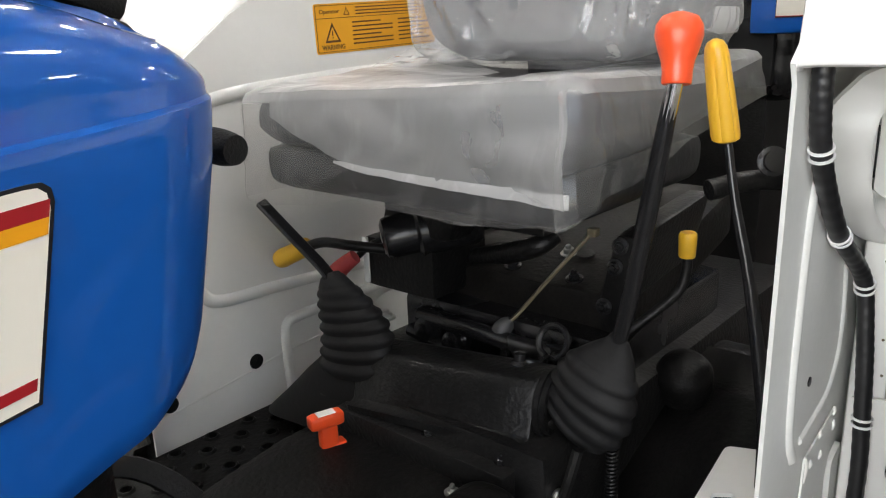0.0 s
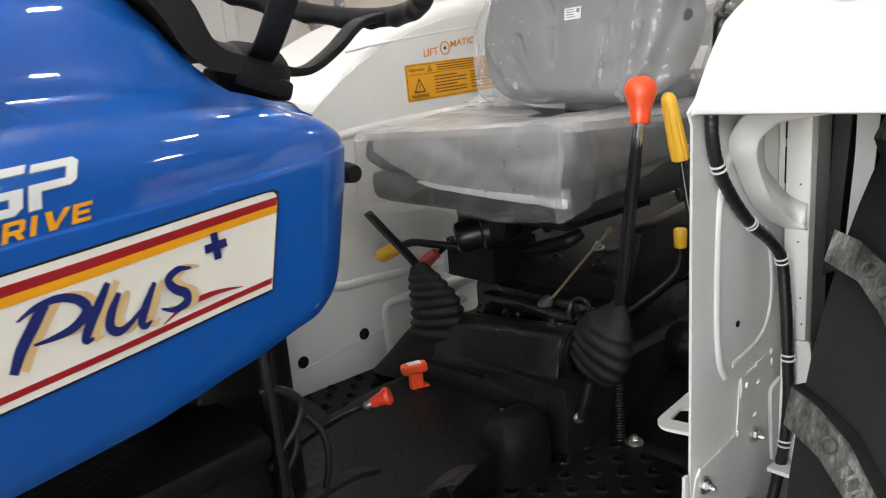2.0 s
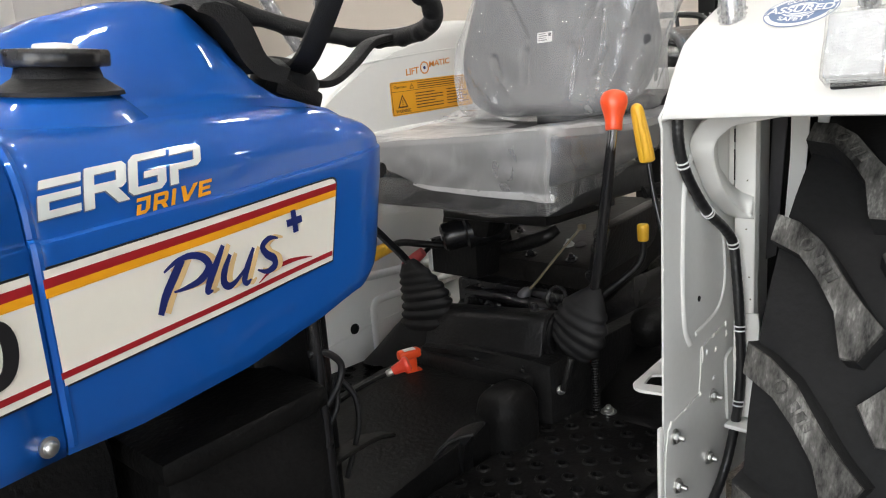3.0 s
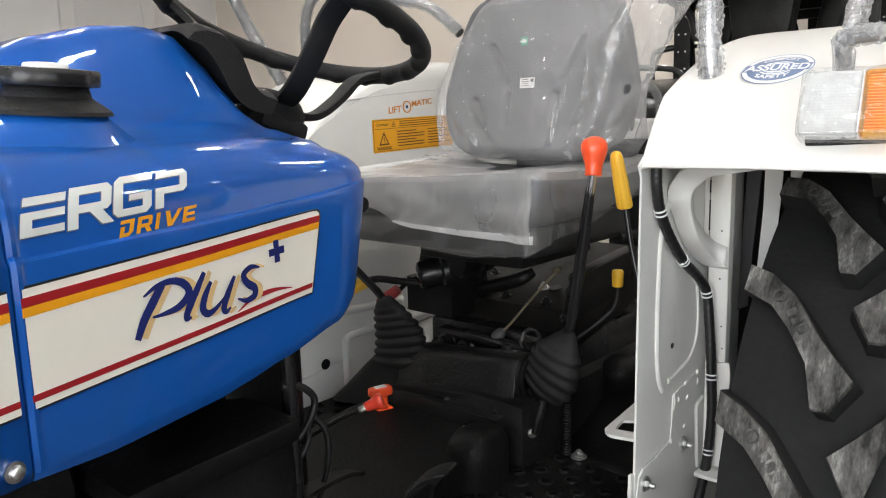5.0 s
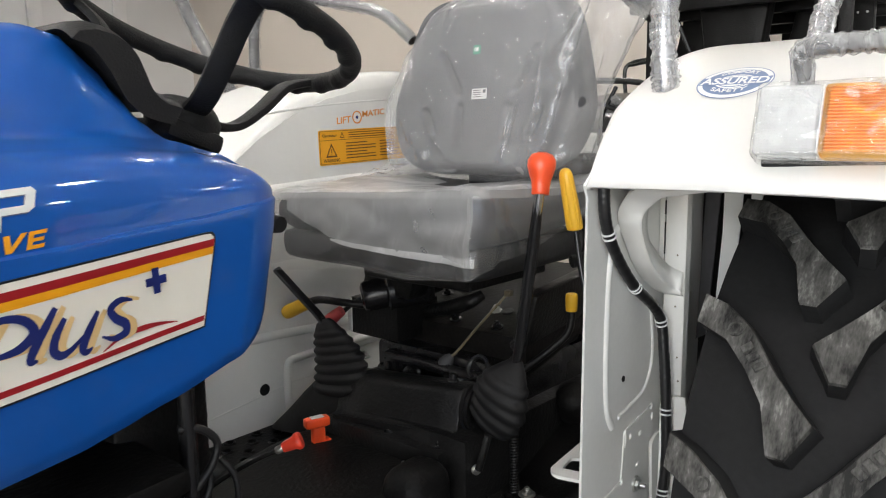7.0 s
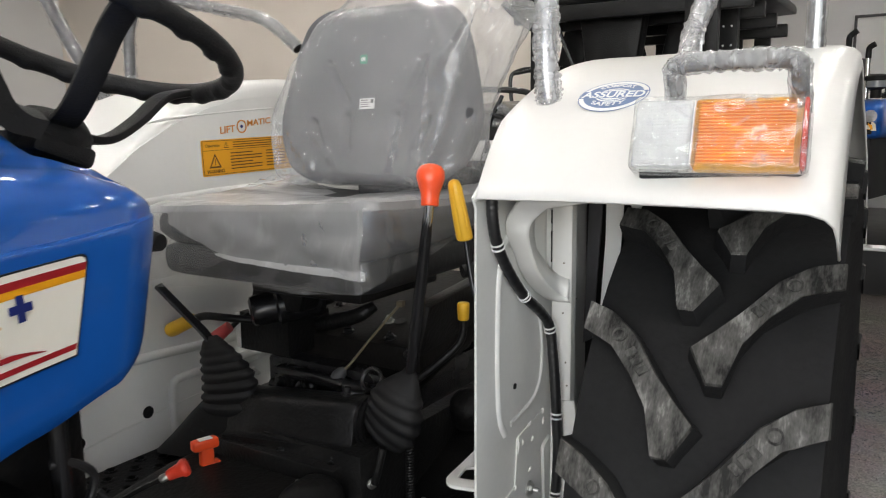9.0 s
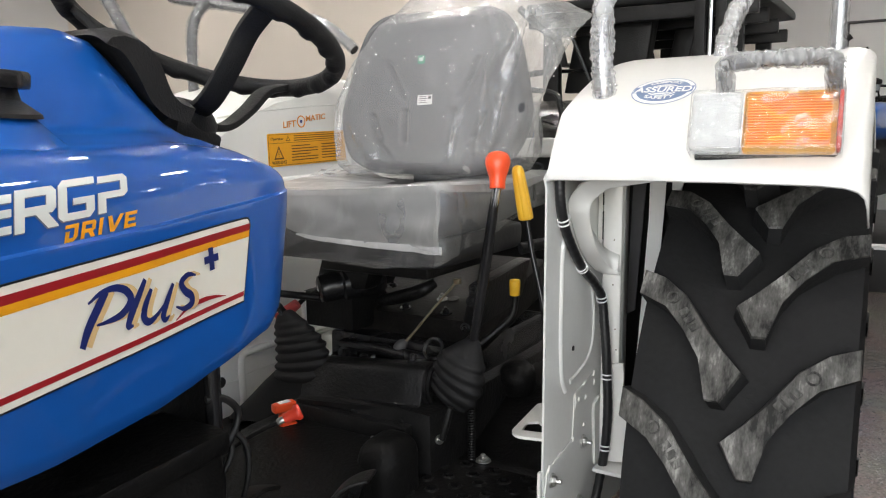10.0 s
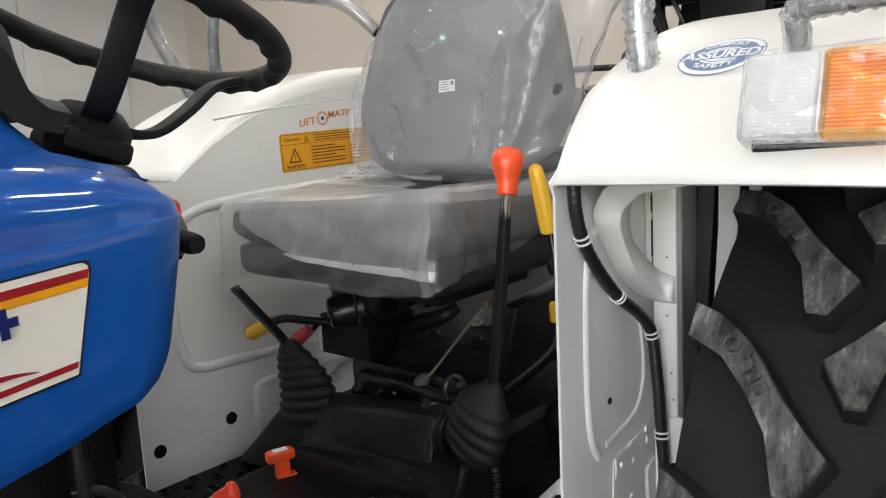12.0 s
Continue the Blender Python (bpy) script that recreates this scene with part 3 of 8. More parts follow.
def side_frame(y, z, lift, slope=0.0):
    """A frame on the hood side, x towards the rear along the decal, y up."""
    dy, dx = slant(y, z)
    o = Vector((HX - HS * (y - dy - HY) + dx, y, z)) + SIDE_W * (lift + 0.0020)
    return plane_frame(o, SIDE_U + Vector((0, 0, slope)), (0, 0, 1))


PAN = [(-0.2050, 1.1800, 1.2765), (0.1730, 1.1975, 1.2930)]      # decal ends: y, bottom, top


def decal_strip(name, material, parent, a, b, lift, y0=0.0, y1=1.0, r=0.0, label=""):
    """A strip of the hood decal between the fractions a and b of its height."""
    bm = bmesh.new()

    def at(u, v):
        y = PAN[0][0] + (PAN[1][0] - PAN[0][0]) * u
        lo = PAN[0][1] + (PAN[1][1] - PAN[0][1]) * u
        hi = PAN[0][2] + (PAN[1][2] - PAN[0][2]) * u
        return y, lo + (hi - lo) * v
    rows_lo, rows_hi = [], []
    for k in range(25):
        u = y0 + (y1 - y0) * (k / 24 if not r else 1 - (1 - k / 24) ** 1.6)
        top = b
        if r and u > y1 - r * 2.4:                # the upper rear corner is rounded
            q = (u - (y1 - r * 2.4)) / (r * 2.4)
            top = b - r * 9 * (1 - math.sqrt(max(0, 1 - q * q)))
        rows_lo.append([on_side(*at(u, v), lift=0.0004) for v in (a, (a + top) / 2, top)])
        rows_hi.append([on_side(*at(u, v), lift=lift + 0.0008) for v in (a, (a + top) / 2, top)])
    ring = [[lo[0], hi[0], hi[1], hi[2], lo[2]] for lo, hi in zip(rows_lo, rows_hi)]
    quadgrid(bm, ring, caps=True)
    return part(name, bm, material, parent, label, smooth=False)


def over_crease(y, z, lift):
    """A point of the hood side above its crease, where the sheet curves inwards."""
    zc, zl = lerp(y, CREASE), lerp(y, LEDGE)
    h = zl - 0.012 - zc - 0.004
    k = min(1, max(0, (z - zc - 0.004) / h)) ** (1 / 0.9)
    d = 0.005 + 0.075 * (1 - math.cos(math.asin(k))) ** 1.15
    v = y + 0.65 * d
    return Vector((HX - HS * (v - HY) - d, v, z - 0.1 * d)) + (SIDE_W + Vector((0, 0, 0.5 * k))).normalized() * lift


def hood_letter(y, z, w, h, polys, lift, material, parent, label="", slope=0.05, lean=0.10):
    """A flat letter laid on the curved hood: polygons in a unit square, cut fine enough to follow the sheet."""
    bm = bmesh.new()
    for poly in polys:
        bm.faces.new([bm.verts.new((u, v, 0)) for u, v in poly])
    for k in range(1, 8):
        for co, no in (((0, k / 8, 0), (0, 1, 0)), ((k / 8, 0, 0), (1, 0, 0))):
            bmesh.ops.bisect_plane(bm, geom=bm.verts[:] + bm.edges[:] + bm.faces[:], plane_co=co, plane_no=no)
    for q in bm.verts:
        u, v = q.co.x, q.co.y
        q.co = over_crease(y + w * u + lean * h * v, z + h * v + slope * w * u, lift)
    return part("lettering", bm, material, parent, label)


def hood_stroke(pts, half, lift, material, parent, label=""):
    """A brush stroke on the hood side through (along, height) points; half: its half widths."""
    path = curve_points([(u, z, 0) for u, z in pts], 7)
    rows = []
    for i, p in enumerate(path):
        d = (path[min(i + 1, len(path) - 1)] - path[max(i - 1, 0)]).normalized()
        x = i / (len(path) - 1) * (len(half) - 1)
        k = min(int(x), len(half) - 2)
        r = 1.35 * (half[k] + (half[k + 1] - half[k]) * (x - k))
        row = []
        for e in (-r, r):
            u, z = p.x - d.y * e, p.y + d.x * e
            row.append(side_frame(HY + u * 0.9724, z, lift).translation)
        rows.append(row)
    bm = bmesh.new()
    quadgrid(bm, rows)
    return part("lettering", bm, material, parent, label, smooth=False)


def hood_decals(parent):
    decal_strip("decal_border", DBLK, parent, -0.02, 1.02, 0.0008, 0.0, 1.006, 0.012)
    decal_strip("decal_panel", CREAM, parent, 0.0, 1.0, 0.0012, 0.0, 1.0, 0.012, "cream decal panel with red and yellow stripes")
    decal_strip("stripe", DRED, parent, 0.850, 0.930, 0.0016, 0.0, 0.998)
    decal_strip("stripe", DYEL, parent, 0.770, 0.850, 0.0016, 0.0, 0.998)
    decal_strip("stripe", DRED, parent, 0.062, 0.118, 0.0016, 0.0, 0.996)
    # model lettering above the panel
    for y, z, w, h, polys in (
            (-0.2006, 1.3150, 0.0378, 0.0310, [[(0.02, 0.78), (1, 0.78), (1, 1), (0.02, 1)], [(0, 0), (1, 0), (1, 0.2), (0.26, 0.2), (0.26, 0.42), (1, 0.42), (1, 0.62), (0, 0.62)]]),
            (-0.1602, 1.3155, 0.0445, 0.0345, [[(0, 0), (0.22, 0), (0.22, 1), (0, 1)], [(0.22, 0.8), (0.82, 0.8), (0.82, 1), (0.22, 1)], [(0.70, 0.56), (0.93, 0.56), (0.93, 0.88), (0.82, 1), (0.82, 0.8), (0.70, 0.8)], [(0.22, 0.36), (0.84, 0.36), (0.93, 0.46), (0.93, 0.56), (0.22, 0.56)], [(0.46, 0.36), (0.74, 0), (1, 0), (0.74, 0.36)]]),
            (-0.1165, 1.3200, 0.0410, 0.0350, [[(0.12, 0), (0.86, 0), (1, 0.14), (1, 0.52), (0.40, 0.52), (0.40, 0.36), (0.76, 0.36), (0.76, 0.18), (0.24, 0.18), (0.24, 0.82), (1, 0.82), (1, 1), (0.12, 1), (0, 0.88), (0, 0.12)]]),
            (-0.0713, 1.3225, 0.0375, 0.0335, [[(0, 1), (0.86, 1), (1, 0.88), (1, 0.48), (0.88, 0.38), (0.26, 0.38), (0.26, 0), (0, 0), (0, 0.56), (0.76, 0.56), (0.76, 0.82), (0, 0.82)]])):
        hood_letter(y - 0.0009, z - 0.0010, w, h, polys, 0.0006, DEDGE, parent)
        hood_letter(y, z, w, h, polys, 0.0011, DSILV, parent, "pale silver block capital on the hood")
    # amber word below it, in squared capitals
    word = (
        (0.17, [[(0.06, 0), (0.75, 0), (1, 0.25), (1, 1), (0, 1), (0, 0.78), (0.70, 0.78), (0.70, 0.30), (0.62, 0.22), (0.36, 0.22), (0.36, 0.62), (0.06, 0.62)]]),
        (0.19, [[(0, 0), (0.26, 0), (0.26, 1), (0, 1)], [(0.26, 0.78), (0.72, 0.78), (0.72, 0.54), (0.26, 0.54), (0.26, 0.32), (0.50, 0.32), (0.72, 0), (1.02, 0), (0.80, 0.33), (0.97, 0.46), (0.97, 0.88), (0.84, 1), (0.26, 1)]]),
        (0.07, [[(0, 0), (0.72, 0), (0.72, 1), (0, 1)]]),
        (0.21, [[(0.0, 1), (0.28, 1), (0.48, 0.34), (0.82, 1), (1.12, 1), (0.56, 0), (0.26, 0)]]),
        (0.18, [[(0, 0), (1, 0), (1, 0.22), (0.30, 0.22), (0.30, 0.40), (0.90, 0.40), (0.90, 0.60), (0.30, 0.60), (0.30, 0.78), (1, 0.78), (1, 1), (0, 1)]]))
    v = -0.1135
    for share, polys in word:
        w = 0.0885 * share
        hood_letter(v, 1.3020 + 0.055 * (v + 0.1135), w, 0.0148, polys, 0.0012, DYEL, parent, slope=0.055, lean=0.28)
        v += w + 0.0885 * 0.042
    # brushed script word with its tan shadow
    strokes = (
        ([(-0.1624, 1.2532), (-0.1740, 1.2397), (-0.1865, 1.2243), (-0.1951, 1.2087)], (0.0030, 0.0036, 0.0034, 0.0026)),
        ([(-0.1849, 1.2463), (-0.1696, 1.2527), (-0.1515, 1.2543), (-0.1368, 1.2488), (-0.1312, 1.2382), (-0.1440, 1.2284), (-0.1629, 1.2255), (-0.1767, 1.2253)], (0.0008, 0.0018, 0.0024, 0.0030, 0.0034, 0.0028, 0.0016, 0.0007)),
        ([(-0.1099, 1.2547), (-0.1204, 1.2405), (-0.1319, 1.2252), (-0.1370, 1.2150), (-0.1300, 1.2140)], (0.0020, 0.0030, 0.0032, 0.0026, 0.0008)),
        ([(-0.1020, 1.2438), (-0.1118, 1.2299), (-0.1150, 1.2185), (-0.1085, 1.2125), (-0.0971, 1.2158), (-0.0820, 1.2257)], (0.0018, 0.0030, 0.0032, 0.0028, 0.0018, 0.0010)),
        ([(-0.0683, 1.2427), (-0.0795, 1.2268), (-0.0868, 1.2135), (-0.0835, 1.2088), (-0.0770, 1.2115)], (0.0016, 0.0030, 0.0030, 0.0022, 0.0007)),
        ([(-0.0294, 1.2447), (-0.0430, 1.2472), (-0.0549, 1.2410), (-0.0500, 1.2315), (-0.0395, 1.2240), (-0.0405, 1.2160), (-0.0536, 1.2135), (-0.0664, 1.2182)], (0.0008, 0.0022, 0.0028, 0.0032, 0.0034, 0.0030, 0.0020, 0.0007)))
    for du, dz, lift, m, label in ((0.0085, -0.0008, 0.0006, DTAN, ""), (0.0, 0.0, 0.0012, DNAVY, "navy script word on the cream decal")):
        for k, (pts, half) in enumerate(strokes):
            hood_stroke([(u + du, z + dz) for u, z in pts], half, lift + 0.0001 * k, m, parent, label)
    bm = bmesh.new()
    f = side_frame(0.0860, 1.2570, 0.0014, 0.05)
    slab(bm, [(-0.004, -0.0125), (0.004, -0.0125), (0.004, -0.004), (0.0125, -0.004), (0.0125, 0.004), (0.004, 0.004), (0.004, 0.0125), (-0.004, 0.0125), (-0.004, 0.004), (-0.0125, 0.004), (-0.0125, -0.004), (-0.004, -0.004)], f, 0.0006)
    part("plus_mark", bm, DNAVY, parent)
    hood_stroke([(-0.0665, 1.2039), (-0.0446, 1.2126), (-0.0175, 1.2149), (0.0040, 1.2140), (0.0246, 1.2111)], (0.0004, 0.0015, 0.0020, 0.0012, 0.0003), 0.0010, DRED, parent)


hood_decals(cowl)


def front_decals(parent):
    for nm, m, a, b, l in (("decal_border", DBLK, -0.02, 1.02, 0.0008), ("decal_panel", CREAM, 0.0, 1.0, 0.0012), ("stripe", DRED, 0.850, 0.930, 0.0016), ("stripe", DYEL, 0.770, 0.850, 0.0016), ("stripe", DRED, 0.062, 0.118, 0.0016)):
        decal_strip(nm, m, parent, a, b, l, -0.30, -0.026)
    lettering("lettering", "0", DBLK, parent, side_frame(-0.272, 1.1960, 0.0018, 0.04), 0.040, 0.054, 0.1, 0.03)
    bm = bmesh.new()
    f = axis_at(on_side(-0.225, 1.1365, 0.0), SIDE_W)
    lathe(bm, [(0.0088, 0), (0.0088, 0.002), (0.006, 0.0025), (0.0055, 0.006), (0.004, 0.0075), (0.0001, 0.008)], f, 20)
    part("screw", bm, ZINC, parent)


front_decals(front_hood)


def fuel_cap():
    f = Matrix.Translation((0.203, -0.102, 1.4120)) @ pose(0, 0, 0, -2, 4, 0)
    bm = bmesh.new()
    lathe(bm, [(0.060, 0), (0.059, 0.004), (0.050, 0.010), (0.041, 0.016), (0.038, 0.026), (0.036, 0.028)], f, 36)
    seat_ = part("fuel_cap", bm, SOFTBLACK, tractor, "black rubber-skirted fuel cap with metal disc")
    bm = bmesh.new()
    lathe(bm, [(0.095, -0.031), (0.078, -0.022), (0.064, -0.010), (0.056, -0.003), (0.050, 0.003)], f, 36)
    part("filler_neck", bm, BLUE, seat_, "blue filler neck under the fuel cap")
    bm = bmesh.new()
    rows = []
    for r, z in ((0.040, 0.026), (0.047, 0.027), (0.048, 0.030), (0.048, 0.040), (0.046, 0.043), (0.030, 0.044)):
        rows.append([f @ Vector(((r + (0.0012 if (k // 3) % 2 and r > 0.045 else 0)) * math.cos(2 * math.pi * k / 60), (r + (0.0012 if (k // 3) % 2 and r > 0.045 else 0)) * math.sin(2 * math.pi * k / 60), z)) for k in range(60)])
    quadgrid(bm, rows, closed=True, caps=True)
    part("grip_ring", bm, BLACKGLOSS, seat_)
    bm = bmesh.new()
    lathe(bm, [(0.0205, 0.042), (0.0205, 0.046), (0.019, 0.0480), (0.012, 0.0490), (0.0001, 0.0495)], f, 32)
    part("cap_disc", bm, ALU, seat_, "brushed metal disc")


fuel_cap()


def dash():
    """Black cowl behind the hood's hump, open towards the steering wheel."""
    front = [(0.116, 1.516), (0.138, 1.508), (0.155, 1.488), (0.166, 1.469), (0.178, 1.450), (0.200, 1.433), (0.235, 1.424)]
    rear = [(0.146, 1.528), (0.172, 1.522), (0.192, 1.506), (0.203, 1.484), (0.212, 1.464), (0.228, 1.450), (0.250, 1.444)]
    front, rear = ([(p.x, p.z) for p in curve_points([(y, 0, z) for y, z in side], 4)] for side in (front, rear))
    bm = bmesh.new()
    rows = []
    for i in range(17):
        t = i / 16 * 2 - 1
        drop = 0.020 * max(0, (abs(t) - 0.6) / 0.4) ** 2
        x = 0.104 * t
        ring = [(x, y, z - drop * (1.524 - z + 0.3) / 0.45) for y, z in front]
        nose = [(0.5 * (front[0][0] + rear[0][0]) - 0.004, 0.5 * (front[0][1] + rear[0][1]) + 0.003)]
        ring += [(x * 0.97, y, z - drop * (1.524 - z + 0.3) / 0.45) for y, z in rear[::-1] + nose]
        rows.append(ring)
    quadgrid(bm, rows, closed=True, caps=True)
    part("dashboard", bm, SOFTBLACK, tractor, "matt black dashboard shell")
    bm = bmesh.new()
    tube(bm, [(0, 0.24, 1.22), (0, 0.315, 1.405)], 0.028, 20, 0)
    part("steering_column", bm, BLACK, tractor)


dash()

SW_C, SW_A, SW_R = Vector((0.0, 0.36, 1.545)), 0.36, 0.207
SW_N = Vector((0, math.sin(SW_A), math.cos(SW_A)))
SW_V = Vector((0, math.cos(SW_A), -math.sin(SW_A)))


def on_wheel(deg, r, h=0.0):
    return SW_C + Vector((1, 0, 0)) * (r * math.cos(radians(deg))) + SW_V * (r * math.sin(radians(deg))) + SW_N * h


def steering_wheel():
    bm = bmesh.new()
    rows = []
    n, sides = 176, 14
    for i in range(n):
        a = 360 * i / n
        c = on_wheel(a, SW_R)
        out = (c - SW_C).normalized()
        k = i % 8
        nub = (0.3, 1.0, 1.0, 0.3)[k] if k < 4 else 0.0
        r = 0.0150
        ring = []
        for j in range(sides):
            t = 2 * math.pi * j / sides
            q = r + 0.0042 * nub * max(0.0, -0.35 * math.cos(t) - 0.95 * math.sin(t)) ** 2
            ring.append(c + out * (q * math.cos(t)) + SW_N * (q * math.sin(t)))
        rows.append(ring)
    rows.append(rows[0])
    quadgrid(bm, rows, closed=True)
    bmesh.ops.remove_doubles(bm, verts=bm.verts, dist=1e-6)
    rim = part("steering_wheel", bm, SOFTBLACK, tractor, "black moulded steering wheel with finger grips")
    for deg in (93, 215, 343):
        bm = bmesh.new()
        tube(bm, [on_wheel(deg, 0.02, -0.128), on_wheel(deg, 0.055, -0.13), on_wheel(deg, 0.09, -0.115), on_wheel(deg, 0.125, -0.075), on_wheel(deg, 0.155, -0.030), on_wheel(deg, 0.195, -0.004)], 1, 12, 5, flat=(0.034, 0.013), up=tuple(SW_N))
        part("spoke", bm, SOFTBLACK, rim)
    bm = bmesh.new()
    f = axis_at(on_wheel(0, 0, -0.15), SW_N)
    lathe(bm, [(0.030, -0.03), (0.046, -0.02), (0.052, 0.0), (0.052, 0.014), (0.044, 0.026), (0.036, 0.034), (0.0001, 0.037)], f, 28)
    part("hub", bm, SOFTBLACK, rim)
    bm = bmesh.new()
    box(bm, (-0.05, -0.042, -0.028), (0.055, 0.045, 0.0), 0.008, f)
    part("column_cowl", bm, SOFTBLACK, tractor)


steering_wheel()

# ---- fenders ----
WY, WZ, FR = 1.21, 0.73, 0.812


def fender(s):
    """s = 1 for the side by the wheel the camera sees, -1 for its mirror."""
    X = 0.445 if s > 0 else 0.41
    prof = [(0.440, -0.075), (0.440, -0.04), (0.4415, -0.022), (0.447, -0.010), (0.457, -0.003), (0.472, 0.0), (0.50, 0.0), (0.60, 0.002), (0.72, 0.002), (0.83, 0.0), (0.862, -0.003), (0.879, -0.011), (0.888, -0.025), (0.891, -0.045), (0.892, -0.085)]
    bm = bmesh.new()
    rows = []
    for i in range(49):
        a = radians(133.6 - i * (133.6 - 30) / 48)
        lip = -0.002 if i == 0 else 0.0
        ring = []
        for x, d in prof:
            if x < 0.5:                       # the inner corner starts sharp and rounds off rearwards
                d *= 0.12 + (0.30 if s > 0 else 0.88) * min(1, i / 9)
                if s > 0:
                    x -= 0.038 * min(1, i / 6) * (0.5 - x) / 0.06
            else:                             # the outer edge draws in and its skirt gets shallower
                d *= max(0.5, 1 - i / 40)
                x = 0.5 + (x - 0.5) * (1.012 - 0.11 * min(1, i / 30))
            r = FR + d + lip
            ring.append((s * (x + X - 0.44), WY + r * math.cos(a), WZ + r * math.sin(a)))
        rows.append(ring)
    quadgrid(bm, rows)
    # the turned-in front edge
    a = radians(133.6)
    edge = rows[0]
    quadgrid(bm, [[(p[0], p[1] + 0.002, p[2] + 0.0) for p in edge], [(p[0], p[1] + 0.012, p[2] + 0.004 * (1 if 2 < k < 11 else 0)) for k, p in enumerate(edge)]])
    shell = part("fender", bm, WHITE, tractor, "glossy white sheet-metal rear fender")
    mod = shell.modifiers.new("thickness", "SOLIDIFY")
    mod.thickness, mod.offset = 0.0025, -1
    # the flat inner plate, from the front edge to behind the axle
    front = 0.652 if s > 0 else 0.523
    out = [(front, 0.66), (0.95, 0.62), (1.25, 0.62), (1.55, 0.80), (1.80, 1.05)]
    for k in range(15):
        a = radians(26 + k * (133.6 - 26) / 14)
        r = FR - ((0.05 if k < 9 else 0.05 - 0.008 * (k - 8)) if s < 0 else max(0.002, 0.018 - 0.003 * max(0, k - 8)))
        out.append((WY + r * math.cos(a), WZ + r * math.sin(a)))
    out += [(front + 0.008, 1.300)] if s > 0 else [(front + 0.02, 1.300), (front, 1.15)]
    bm = bmesh.new()
    f = Matrix(((0, 0, s, s * X), (1, 0, 0, 0), (0, 1, 0, 0), (0, 0, 0, 1)))
    slab(bm, out, f, -0.004)
    plate = part("inner_plate", bm, GREYWHITE if s > 0 else WHITE, shell, "white pressed-steel fender inner plate")
    return shell, plate


fender_l, plate_l = fender(1)
fender_r, plate_r = fender(-1)


def bead(parent, pts, x, s, r=0.009, depth=0.5, material=None, name="pressed_bead", smooth=6):
    """A pressed rib along (y, z) points on a plate at x; s is the side it stands proud of."""
    bm = bmesh.new()
    tube(bm, [(x - s * r * (1 - depth), y, z) for y, z in pts], r, 10, smooth)
    return part(name, bm, material or GREYWHITE, parent)


